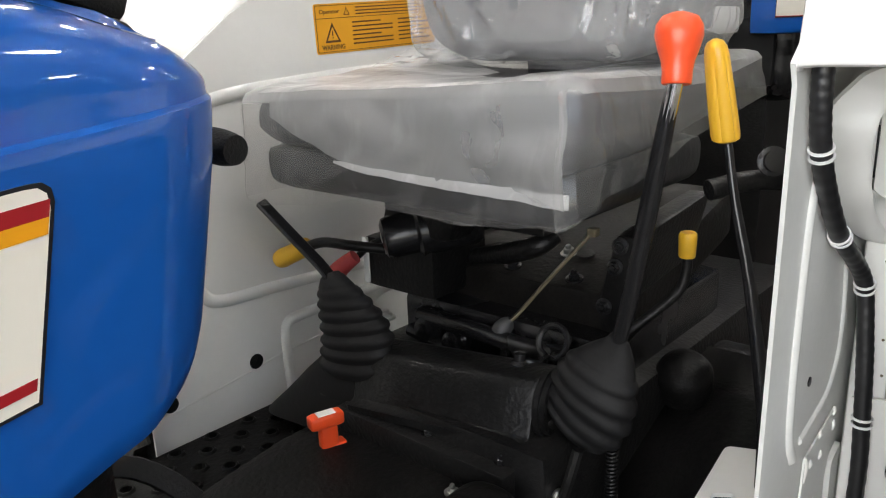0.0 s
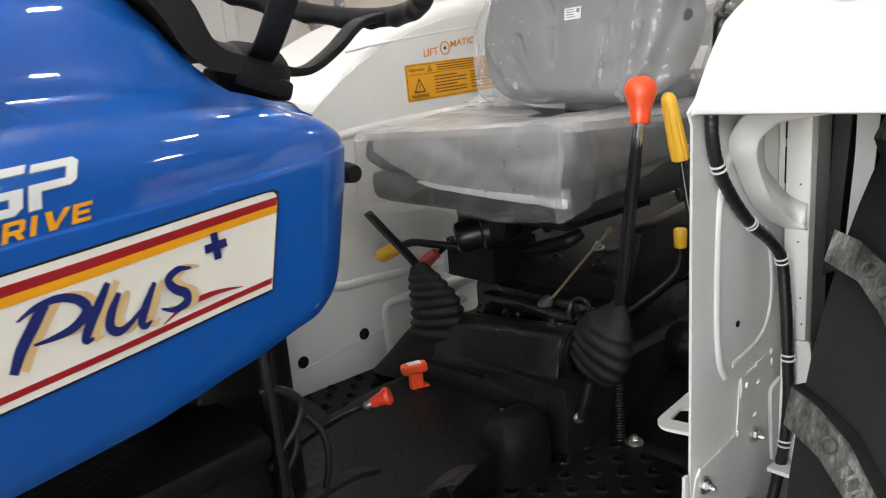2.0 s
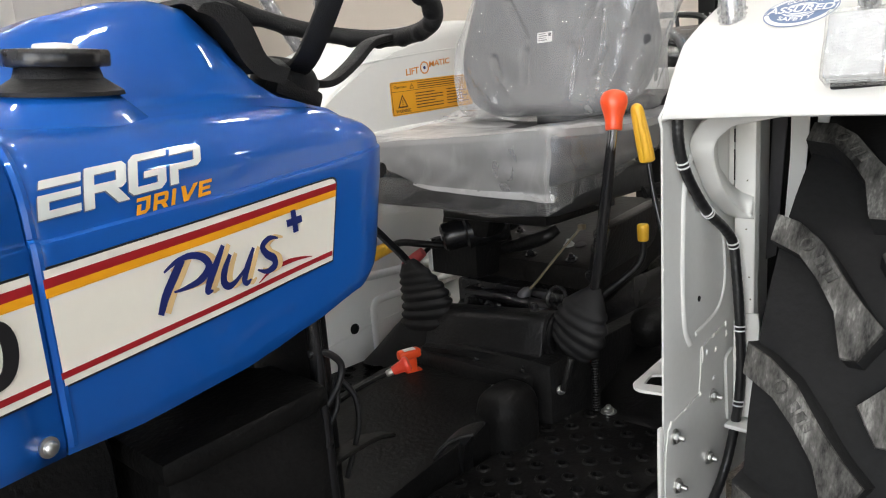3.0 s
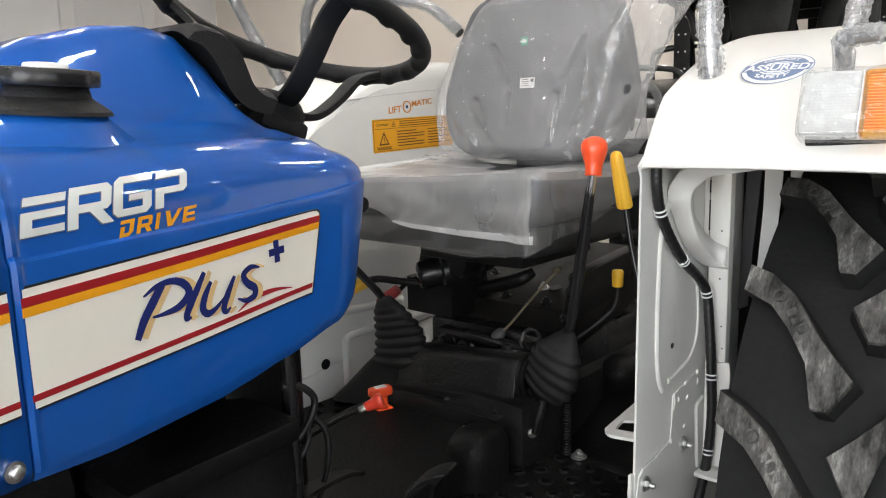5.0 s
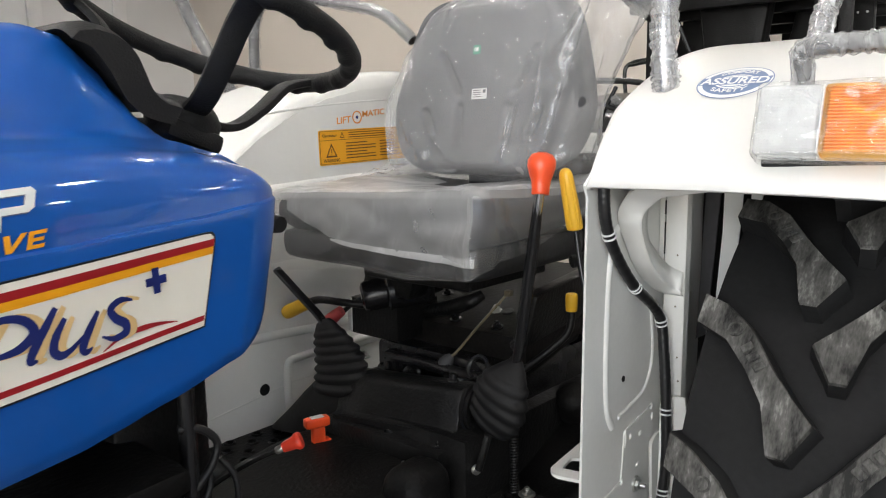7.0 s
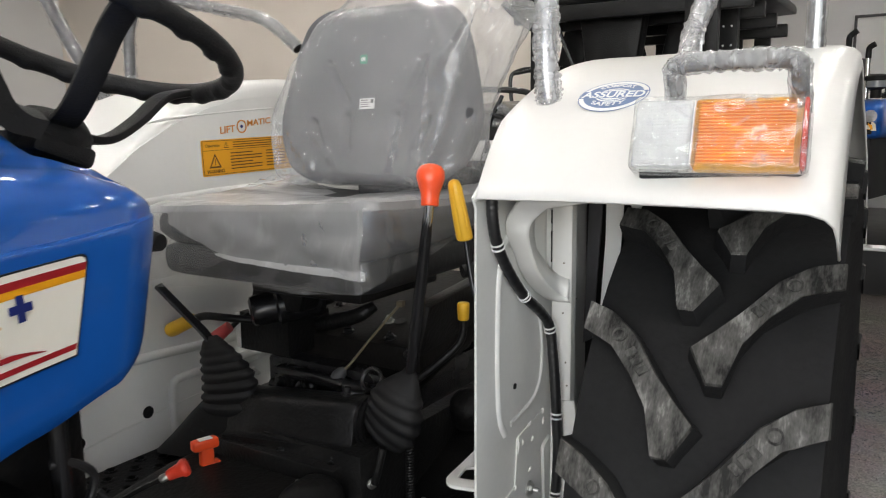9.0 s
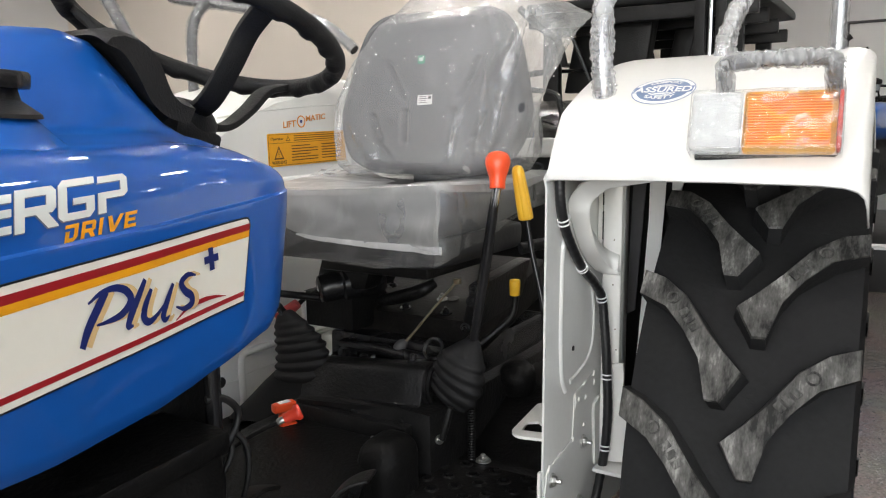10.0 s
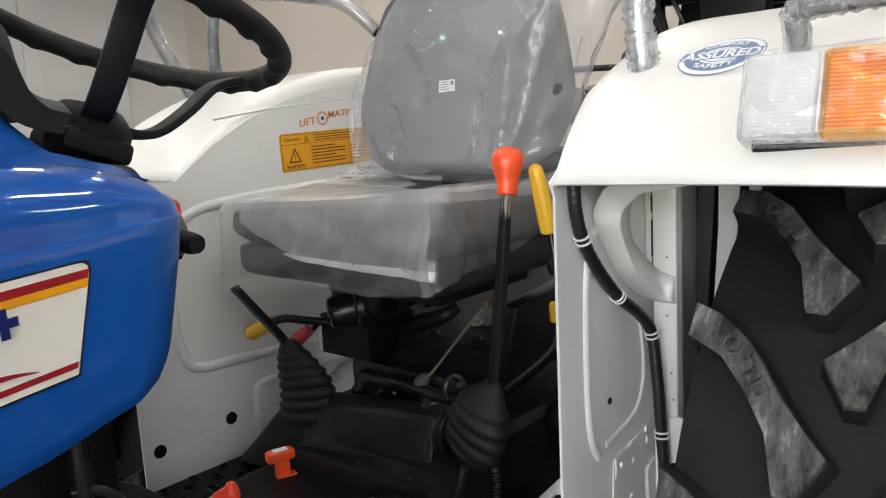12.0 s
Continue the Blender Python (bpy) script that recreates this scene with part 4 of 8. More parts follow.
def plate_details():
    xo = 0.449
    bead(plate_l, [(0.775, 1.262), (0.745, 1.24), (0.727, 1.195), (0.721, 1.10), (0.721, 1.02), (0.728, 0.965), (0.745, 0.935)], 0.4455, 1, 0.0085)
    bead(plate_l, [(0.764, 0.946), (0.80, 0.952), (0.85, 0.966), (0.875, 0.998), (0.880, 1.04), (0.872, 1.09), (0.855, 1.13)], 0.4455, 1, 0.0055)
    # lapped lower plate with its weld dabs and studs
    bm = bmesh.new()
    f = Matrix(((0, 0, 1, 0.446), (1, 0, 0, 0), (0, 1, 0, 0), (0, 0, 0, 1)))
    slab(bm, rounded([(0.646, 0.60), (0.885, 0.58), (0.885, 0.74), (0.868, 0.80), (0.866, 0.854), (0.886, 0.905), (0.876, 0.934), (0.830, 0.924), (0.782, 0.917), (0.778, 0.860), (0.774, 0.834), (0.722, 0.826), (0.664, 0.817), (0.654, 0.775)], 0.006), f, 0.0022)
    lower = part("lower_plate", bm, GREYWHITE, plate_l, smooth=False)
    for y, z in ((0.682, 0.793), (0.825, 0.813), (0.807, 0.702), (0.690, 0.70)):
        bm = bmesh.new()
        lathe(bm, [(0.0135, 0), (0.0135, 0.0012), (0.011, 0.002), (0.0001, 0.002)], axis_at((0.4482, y, z), (1, 0, 0)), 18)
        part("washer", bm, ZINC, plate_l)
        bm = bmesh.new()
        hexbolt(bm, (0.4495, y, z), (1, 0, 0), 0.0085)
        lathe(bm, [(0.0042, 0), (0.0042, 0.016), (0.003, 0.0175), (0.0001, 0.018)], axis_at((0.4495, y, z), (1, 0, 0)), 12)
        part("bolt", bm, ZINC, plate_l)
    for y, z, a, w in ((0.669, 0.818, 60, 0.007), (0.722, 0.827, 20, 0.0045), (0.776, 0.834, 60, 0.0045), (0.785, 0.903, 88, 0.014), (0.828, 0.925, 40, 0.005), (0.877, 0.932, 70, 0.005), (0.879, 0.914, 85, 0.006), (0.836, 0.897, 50, 0.005), (0.801, 0.903, 80, 0.0045), (0.828, 0.846, 30, 0.0045)):
        bm = bmesh.new()
        tube(bm, [(0.4478, y - w * math.cos(radians(a)), z - w * math.sin(radians(a))), (0.4486, y, z), (0.4478, y + w * math.cos(radians(a)), z + w * math.sin(radians(a)))], [0.0016, 0.0026, 0.0016], 8, 3)
        part("weld_dab", bm, WHITE, plate_l)
    # thin welded laps between the dabs
    for a, b in (((0.669, 0.818), (0.774, 0.835)), ((0.786, 0.917), (0.828, 0.925)), ((0.828, 0.925), (0.876, 0.933))):
        bm = bmesh.new()
        tube(bm, [(0.4472, a[0], a[1]), (0.4472, b[0], b[1])], 0.0012, 6, 0)
        part("lap_edge", bm, GREYWHITE, plate_l)
    bm = bmesh.new()
    lathe(bm, [(0.005, 0), (0.005, 0.001), (0.0001, 0.001)], axis_at((0.4452, 0.778, 1.005), (1, 0, 0)), 12)
    part("drain_hole", bm, BLACK, plate_l)
    # small pressed access panel
    bm = bmesh.new()
    slab(bm, rounded([(0.884, 0.742), (0.916, 0.740), (0.912, 0.882), (0.874, 0.870)], 0.010), f, 0.006)
    part("access_panel", bm, GREYWHITE, plate_l)
    # on the far fender, seen from the platform
    xr = -0.4065
    bead(plate_r, [(1.30, 0.905), (1.10, 0.920), (0.86, 0.930), (0.76, 0.936), (0.675, 0.940), (0.640, 0.955), (0.622, 1.0), (0.616, 1.06), (0.618, 1.14), (0.632, 1.21), (0.668, 1.247), (0.73, 1.262), (0.85, 1.270), (1.0, 1.276), (1.3, 1.28)], xr + 0.002, 1, 0.013, 0.35, WHITE)
    bead(plate_r, [(0.785, 0.735), (0.783, 0.80), (0.783, 0.845), (0.790, 0.865), (0.815, 0.870), (0.90, 0.871), (1.1, 0.873)], xr + 0.002, 1, 0.010, 0.85, WHITE)
    bead(plate_r, [(0.54, 0.785), (0.70, 0.803), (0.787, 0.813), (1.0, 0.825)], xr, 1, 0.003, 0.5, WHITE)
    for y, z in ((0.719, 0.817), (0.557, 0.803)):
        bm = bmesh.new()
        lathe(bm, [(0.0135, 0), (0.013, 0.0015), (0.010, 0.0012), (0.0001, 0.001)], axis_at((xr + 0.0003, y, z), (1, 0, 0)), 18)
        part("rubber_plug", bm, BLACK, plate_r)
    bead(plate_r, [(0.75, 1.430), (0.9, 1.449), (1.2, 1.47), (1.5, 1.46)], xr, 1, 0.003, 0.5, WHITE)


plate_details()


def fender_frame():
    """White dished gusset, channel and braces under the fender, beside the tyre."""
    # lip, mouth and foot of the dish, from the fender's skin down to the channel
    outer = [(0.600, 0.714, 1.322), (0.545, 0.714, 1.319), (0.487, 0.716, 1.309), (0.464, 0.731, 1.293), (0.448, 0.742, 1.273), (0.4475, 0.746, 1.254), (0.4475, 0.766, 1.226), (0.4475, 0.797, 1.186), (0.448, 0.835, 1.155), (0.456, 0.876, 1.130), (0.491, 0.886, 1.126)]
    mouth = [(0.606, 0.716, 1.314), (0.558, 0.717, 1.306), (0.525, 0.725, 1.300), (0.504, 0.736, 1.288), (0.488, 0.744, 1.274), (0.482, 0.748, 1.255), (0.477, 0.768, 1.228), (0.475, 0.799, 1.190), (0.473, 0.837, 1.163), (0.477, 0.874, 1.140), (0.491, 0.884, 1.131)]
    foot = [(0.606, 0.890, 1.320), (0.550, 0.890, 1.312), (0.500, 0.888, 1.304), (0.465, 0.876, 1.294), (0.448, 0.850, 1.276), (0.4475, 0.838, 1.252), (0.4475, 0.846, 1.220), (0.448, 0.866, 1.202), (0.452, 0.886, 1.182), (0.466, 0.889, 1.171), (0.490, 0.889, 1.163)]
    rows = []
    for p, q, c in zip(curve_points(outer, 5), curve_points(mouth, 5), curve_points(foot, 5)):
        out = Vector((0, 0.004, 0))
        lip = [p + Vector((0, 0.035, 0)), p + out, p.lerp(q, 0.07), p.lerp(q, 0.5) - out * 0.6, p.lerp(q, 0.90) - out * 0.3, p.lerp(q, 0.98) - out * 0.2, q]
        rows.append(lip + [lip[-1].lerp(c, k) for k in (0.03, 0.5, 1.0)])
    bm = bmesh.new()
    quadgrid(bm, rows)
    g = part("gusset", bm, WHITE, fender_l, "white dished steel gusset")
    mod = g.modifiers.new("thickness", "SOLIDIFY")
    mod.thickness = 0.002
    # upright channel, its slotted web seen inside the gusset
    bm = bmesh.new()
    slab(bm, [(0.456, 0.915), (0.456, 0.893), (0.458, 0.890), (0.489, 0.890), (0.492, 0.892), (0.493, 0.908), (0.490, 0.908), (0.489, 0.894), (0.459, 0.894), (0.459, 0.915)], Matrix.Translation((0, 0, 0.745)), 0.60)
    ch = part("channel", bm, WHITE, fender_l, "white folded-steel upright")
    bm = bmesh.new()
    box(bm, (0.4465, 0.8903, 1.130), (0.4555, 0.8925, 1.335), 0.0005)
    part("web_plate", bm, WHITE, ch)
    for z0, z1 in ((1.190, 1.243), (1.255, 1.278)):
        bm = bmesh.new()
        box(bm, (0.4558, 0.8882, z0), (0.4576, 0.8903, z1), 0.0004)
        part("slot", bm, BLACK, ch)
    for x, z in ((0.478, 1.105), (0.484, 1.02), (0.479, 1.19), (0.487, 0.98)):
        bm = bmesh.new()
        lathe(bm, [(0.0016, 0), (0.0014, 0.0008), (0.0001, 0.0010)], axis_at((x, 0.8898, z), (0, -1, 0)), 8)
        part("weld_spatter", bm, BRASSROD, ch)
    bm = bmesh.new()
    f = Matrix(((1, 0, 0, 0), (0, 0, 1, 0.880), (0, 1, 0, 0), (0, 0, 0, 1)))
    slab(bm, rounded([(0.462, 0.952), (0.504, 0.958), (0.507, 0.935), (0.503, 0.872), (0.520, 0.846), (0.518, 0.764), (0.462, 0.758)], 0.004), f, 0.005)
    part("foot_bracket", bm, WHITE, fender_l)
    bm = bmesh.new()
    box(bm, (0.462, 0.842, 0.748), (0.528, 0.930, 0.756), 0.002)
    part("foot_flange", bm, WHITE, fender_l)
    bm = bmesh.new()
    f = Matrix(((1, 0, 0, 0), (0, 0, 1, 0.998), (0, 1, 0, 0), (0, 0, 0, 1)))
    slab(bm, [(0.511, 1.40), (0.510, 1.22), (0.504, 1.12), (0.492, 0.93), (0.512, 0.93), (0.532, 1.12), (0.540, 1.25), (0.545, 1.40)], f, 0.003)
    br = part("brace", bm, WHITE, fender_l, "white steel brace")
    bm = bmesh.new()
    slab(bm, [(0.549, 1.40), (0.549, 1.26), (0.560, 1.25), (0.580, 1.33), (0.584, 1.40)], Matrix(((1, 0, 0, 0), (0, 0, 1, 1.015), (0, 1, 0, 0), (0, 0, 0, 1))), 0.004)
    part("brace_flange", bm, GREYWHITE, br)
    bm = bmesh.new()
    f = Matrix(((1, 0, 0, 0), (0, 0, 1, 1.02), (0, 1, 0, 0), (0, 0, 0, 1)))
    slab(bm, [(0.474, 1.40), (0.462, 1.02), (0.480, 1.03), (0.503, 1.40)], f, 0.004)
    part("brace", bm, GREYKNOB, fender_l, "dark grey steel brace")
    # black sheet added for the shadow in the opening behind the braces
    bm = bmesh.new()
    box(bm, (0.450, 1.06, 0.80), (0.578, 1.064, 1.45), 0.001)
    part("shade_sheet", bm, BLACK, fender_l)


fender_frame()


def wiring():
    path = [(0.456, 0.684, 1.315), (0.456, 0.687, 1.281), (0.456, 0.701, 1.243), (0.456, 0.734, 1.201), (0.456, 0.788, 1.152), (0.459, 0.846, 1.113), (0.4655, 0.866, 1.083), (0.471, 0.868, 1.031), (0.475, 0.868, 0.985), (0.478, 0.868, 0.933), (0.481, 0.868, 0.866), (0.477, 0.868, 0.791), (0.465, 0.862, 0.70), (0.460, 0.84, 0.65), (0.458, 0.80, 0.615)]
    bm = bmesh.new()
    tube(bm, path, lambda t: 0.0086 + 0.0003 * math.sin(t * 900), 12, 14)
    cable = part("wiring_conduit", bm, CABLE, tractor, "black corrugated wiring conduit with white ties")
    P = [Vector(p) for p in path]
    for i, q in ((2, (0, 0.45, -0.9)), (4, (0, 0.8, -0.55)), (6, (0, 0.4, -0.9)), (9, (0, 0.0, -1)), (11, (0, -0.1, -1))):
        for off in (-0.004, 0.004):
            d = Vector(q).normalized()
            bm = bmesh.new()
            f = axis_at(P[i] + d * off, d)
            lathe(bm, [(0.0090, -0.0012), (0.0106, -0.0012), (0.0106, 0.0012), (0.0090, 0.0012)], f, 16, closed=True)
            part("cable_tie", bm, TIE, cable)


wiring()


def lamp():
    x0, x1, z0, z1 = 0.664, 0.862, 1.352, 1.438
    rot = Matrix.Translation(((x0 + x1) / 2, 0.700, (z0 + z1) / 2)) @ pose(0, 0, 0, -20, 0, 4)
    w, h = (x1 - x0) / 2, (z1 - z0) / 2
    bm = bmesh.new()
    box(bm, (-w + 0.004, 0.0, -h - 0.008), (w - 0.003, 0.075, h - 0.002), 0.006, rot)
    base = part("front_lamp", bm, SOFTBLACK, tractor, "film-wrapped clear and amber front lamp on the fender")

    def lens(name, a, b, m):
        bm = bmesh.new()
        box(bm, (a, -0.030, -h), (b, 0.001, h), 0.006, rot, 3)
        for k in range(19):
            z = -h + 0.007 + k * (2 * h - 0.014) / 18
            box(bm, (a + 0.006, -0.0304, z - 0.0012), (b - 0.006, -0.0295, z + 0.0012), 0.0003, rot, 1)
        for k in range(9 if m is CLEAR else 0):
            x = a + 0.010 + k * (b - a - 0.020) / 8
            box(bm, (x - 0.0010, -0.0305, -h + 0.006), (x + 0.0010, -0.0296, h - 0.006), 0.0003, rot, 1)
        return part(name, bm, m, base)
    # white backing and divider, added so the lens edges look bright
    bm = bmesh.new()
    box(bm, (-w + 0.001, -0.003, -h + 0.001), (w - 0.001, 0.001, h - 0.001), 0.001, rot)
    box(bm, (-0.0285, -0.029, -h + 0.002), (-0.0268, -0.002, h - 0.002), 0.0004, rot)
    part("lens_backing", bm, CEIL, base, "white backing added to brighten the lens edges")
    lens("clear_lens", -w, -0.028, CLEAR)
    lens("amber_lens", -0.027, w - 0.0075, AMBER)
    for a, b in ((-w + 0.006, -0.034), (-0.021, w - 0.014)):
        bm = bmesh.new()
        n = 12
        rows = []
        for i in range(n + 1):
            u = i / n * 2 - 1
            rows.append([rot @ Vector(((a + b) / 2 + (b - a) / 2 * u, -0.022 + 0.020 * (1 - max(abs(u), abs(k / n * 2 - 1)) ** 2), (h - 0.006) * (k / n * 2 - 1))) for k in range(n + 1)])
        quadgrid(bm, rows)
        part("reflector", bm, REFLECTOR, base, "bright dished reflector behind the lens")
    bm = bmesh.new()
    box(bm, (w - 0.007, -0.029, -h), (w, 0.001, h), 0.004, rot)
    part("red_edge", bm, REDLENS, base)
    bm = bmesh.new()

    def crumple(p):
        q = rot @ p
        k = 0.004 * noise.noise(q * 26) + 0.003 * noise.noise(q * 60)
        return q + (rot.to_3x3() @ Vector((0, -1, 0))) * k
    rbox(bm, (-w - 0.002, -0.034, -h - 0.004), (w + 0.002, 0.02, h + 0.003), 0.006, 22, crumple)
    part("stretch_film", bm, THINWRAP, base, "crinkled clear packing film")


lamp()


def wrapped_tube(parent, pts, r, name, core=None, film=True, label="", wrap=None):
    bm = bmesh.new()
    tube(bm, pts, r, 14, 8)
    t = part(name, bm, core or POSTMETAL, parent, label)
    if film:
        path = curve_points(pts, 26)
        bm = bmesh.new()
        rows, prev = [], Vector((1, 0.2, 0.1))
        for i, p in enumerate(path):
            d = (path[min(i + 1, len(path) - 1)] - path[max(i - 1, 0)]).normalized()
            a = (prev - d * prev.dot(d)).normalized()
            prev = a
            b = d.cross(a)
            ring = []
            for k in range(18):
                th = 2 * math.pi * k / 18
                q = p + (a * math.cos(th) + b * math.sin(th)) * r
                w = r * (1.18 + 0.20 * noise.noise(q * 34) + 0.20 * abs(noise.noise(Vector((i * 0.33 + th, i * 0.17, 3)))) + 0.09 * math.sin(i * 1.15 + 2.0 * noise.noise(Vector((i * 0.21, th * 0.4, 7)))) * (0.4 + abs(noise.noise(Vector((i * 0.13, 1.5, 2))))*1.6))
                ring.append(p + (a * math.cos(th) + b * math.sin(th)) * w)
            rows.append(ring)
        quadgrid(bm, rows, closed=True)
        part("stretch_film", bm, wrap or WRAP, t, "loose clear packing film")
    return t


def rails():
    wrapped_tube(tractor, [(0.470, 0.846, 1.440), (0.470, 0.843, 1.465), (0.466, 0.842, 1.52), (0.464, 0.850, 1.60), (0.475, 0.87, 1.72), (0.50, 0.89, 1.9)], 0.0165, "roll_post", wrap=MILKWRAP, label="film-wrapped chrome post on the fender")
    wrapped_tube(tractor, [(0.617, 1.07, 1.515), (0.62, 1.08, 1.538), (0.625, 1.10, 1.58), (0.65, 1.13, 1.66), (0.70, 1.17, 1.80), (0.75, 1.2, 1.95)], 0.015, "roll_post", wrap=MILKWRAP)
    wrapped_tube(tractor, [(0.815, 1.08, 1.515), (0.815, 1.08, 1.62), (0.815, 1.08, 1.8), (0.815, 1.08, 1.95)], 0.0125, "roll_post")
    # grab rail above the lamp
    g = wrapped_tube(tractor, [(0.700, 0.705, 1.475), (0.715, 0.700, 1.487), (0.78, 0.70, 1.489), (0.838, 0.70, 1.487), (0.852, 0.705, 1.475)], 0.011, "grab_rail", SOFTBLACK, wrap=MILKWRAP, label="film-wrapped black grab rail on the fender")
    for x in (0.703, 0.848):
        bm = bmesh.new()
        tube(bm, [(x, 0.705, 1.478), (x, 0.73, 1.425)], 0.010, 10, 0)
        leg = part("rail_leg", bm, SOFTBLACK, g)
        bm = bmesh.new()
        rows = []
        for i in range(9):
            c = Vector((x, 0.703 + 0.027 * i / 8, 1.482 - 0.056 * i / 8))
            rows.append([c + Vector((math.cos(a), math.sin(a), 0)) * (0.0135 + 0.003 * noise.noise(Vector((3 * math.cos(a), 3 * math.sin(a), i * 0.6 + x * 9)))) for a in [k * math.pi / 8 for k in range(16)]])
        quadgrid(bm, rows, closed=True)
        part("leg_film", bm, MILKWRAP, g)
    # rails on the far fender
    wrapped_tube(tractor, [(-0.96, 1.10, 1.792), (-0.892, 1.10, 1.778), (-0.74, 1.10, 1.752), (-0.582, 1.10, 1.721), (-0.44, 1.10, 1.690), (-0.375, 1.10, 1.668), (-0.325, 1.10, 1.634), (-0.283, 1.10, 1.60)], 0.0125, "side_rail", label="film-wrapped chrome rail on the far fender")
    wrapped_tube(tractor, [(-0.757, 0.99, 1.48), (-0.766, 1.00, 1.563), (-0.774, 1.01, 1.66), (-0.786, 1.04, 1.72), (-0.80, 1.09, 1.762)], 0.0135, "roll_post", GREYKNOB, wrap=THINWRAP)
    wrapped_tube(tractor, [(-0.842, 0.985, 1.465), (-0.887, 1.00, 1.511), (-0.995, 1.00, 1.631), (-1.097, 1.00, 1.764), (-1.15, 1.00, 1.84)], 0.017, "roll_post", GREYKNOB, wrap=THINWRAP)


rails()


def emblem():
    """Oval sticker that follows the fender's curve."""
    ang = radians(116.5)

    def at(u, v, lift):
        u, v = u * 0.93, v * 1.38
        a = ang - v / FR
        return Vector((0.574 + u, WY + (FR + 0.0024 + lift) * math.cos(a), WZ + (FR + 0.0024 + lift) * math.sin(a)))

    def oval(rx, ry, lift, m, name):
        bm = bmesh.new()
        n = 40
        rows = []
        for q in (1.0, 0.8, 0.6, 0.4, 0.2, 0.01):
            rows.append([at(rx * q * math.cos(2 * math.pi * k / n), ry * q * math.sin(2 * math.pi * k / n), lift) for k in range(n)])
        quadgrid(bm, rows, closed=True)
        return part(name, bm, m, root, smooth=False)
    bm = bmesh.new()
    quadgrid(bm, [[at(0.0575 * q * math.cos(2 * math.pi * k / 40), 0.038 * q * math.sin(2 * math.pi * k / 40), 0.0002) for k in range(40)] for q in (1.0, 0.8, 0.6, 0.4, 0.2, 0.01)], closed=True)
    root = part("oval_emblem", bm, DNAVY_L, tractor, "blue and white oval safety sticker", smooth=False)
    oval(0.0558, 0.0364, 0.0004, PAPER, "emblem_ring")
    oval(0.0485, 0.0305, 0.0006, DNAVY_L, "emblem_ring")
    oval(0.0300, 0.0165, 0.0008, PAPER, "emblem_centre")
    oval(0.0270, 0.0140, 0.0010, DNAVY_L, "emblem_centre")
    oval(0.0255, 0.0128, 0.0012, PAPER, "emblem_centre")
    bm = bmesh.new()
    rows = [[at(0.0540 * (k / 10 - 0.5) * 2, v, 0.0014) for k in range(11)] for v in (-0.0088, 0.0088)]
    quadgrid(bm, rows)
    part("emblem_band", bm, DNAVY_L, root, smooth=False)

    def word(body, u0, v0, w, h, m, lift, arc=0.0):
        f = Matrix.Identity(4)
        ob = lettering("lettering", body, m, root, f, w, h, 0.0, 0.02, 0.0004)
        for v in ob.data.vertices:
            u = u0 + v.co.x
            v.co = at(u, v0 + v.co.y - arc * ((u / 0.05) ** 2), lift + v.co.z)
    word("ASSURED", -0.0515, -0.0078, 0.103, 0.0155, PAPER, 0.0016)
    word("COMFORT", -0.029, 0.0190, 0.058, 0.0080, PAPER, 0.0016, 0.018)
    word("SAFETY", -0.027, -0.0270, 0.054, 0.0080, PAPER, 0.0016, -0.018)


DNAVY_L = mat("blue_sticker_ink", (0.15, 0.22, 0.38), 0.35, var=0.08)
emblem()

# ---- rear wheels ----
TX, TR = 0.746, 0.630


def lug_mesh(sign):
    """One tread bar: sign -1 runs to the inner shoulder, 1 to the outer."""
    out = [(-0.008, 0.000), (0.018, -0.047), (0.038, -0.046), (0.054, 0.014), (0.082, 0.056), (0.114, 0.092), (0.161, 0.117), (0.161, 0.162), (0.124, 0.144), (0.086, 0.113), (0.050, 0.062), (0.020, 0.028)]
    bm = bmesh.new()
    c = Vector((0.09, 0.06))

    def put(u, s, r):
        r -= 0.030 * max(0, (u - 0.13) / 0.056) ** 2
        return (sign * u, -r * math.cos(s / TR), r * math.sin(s / TR))
    top = [bm.verts.new(put(u, s, TR)) for u, s in out]
    mid, bot = [], []
    for u, s in out:
        d = (Vector((u, s)) - c).normalized() * 0.006
        mid.append(bm.verts.new(put(u + d.x * 0.5, s + d.y * 0.5, TR - 0.004)))
        bot.append(bm.verts.new(put(min(u + d.x * 2.2, 0.161), s + d.y * 2.2, TR - 0.046)))
    n = len(out)
    quads = [(0, 1, 2, 3), (0, 3, 10, 11), (3, 4, 9, 10), (4, 5, 8, 9), (5, 6, 7, 8)]
    for q in quads:
        f = bm.faces.new([top[k] for k in q])
        f.material_index = 1
    for i in range(n):
        j = (i + 1) % n
        bm.faces.new((top[i], top[j], mid[j], mid[i])).material_index = 1
        bm.faces.new((mid[i], mid[j], bot[j], bot[i]))
    return finish("lug", bm, [RUBBER, DUSTED])


LUG_IN, LUG_OUT = lug_mesh(-1), lug_mesh(1)


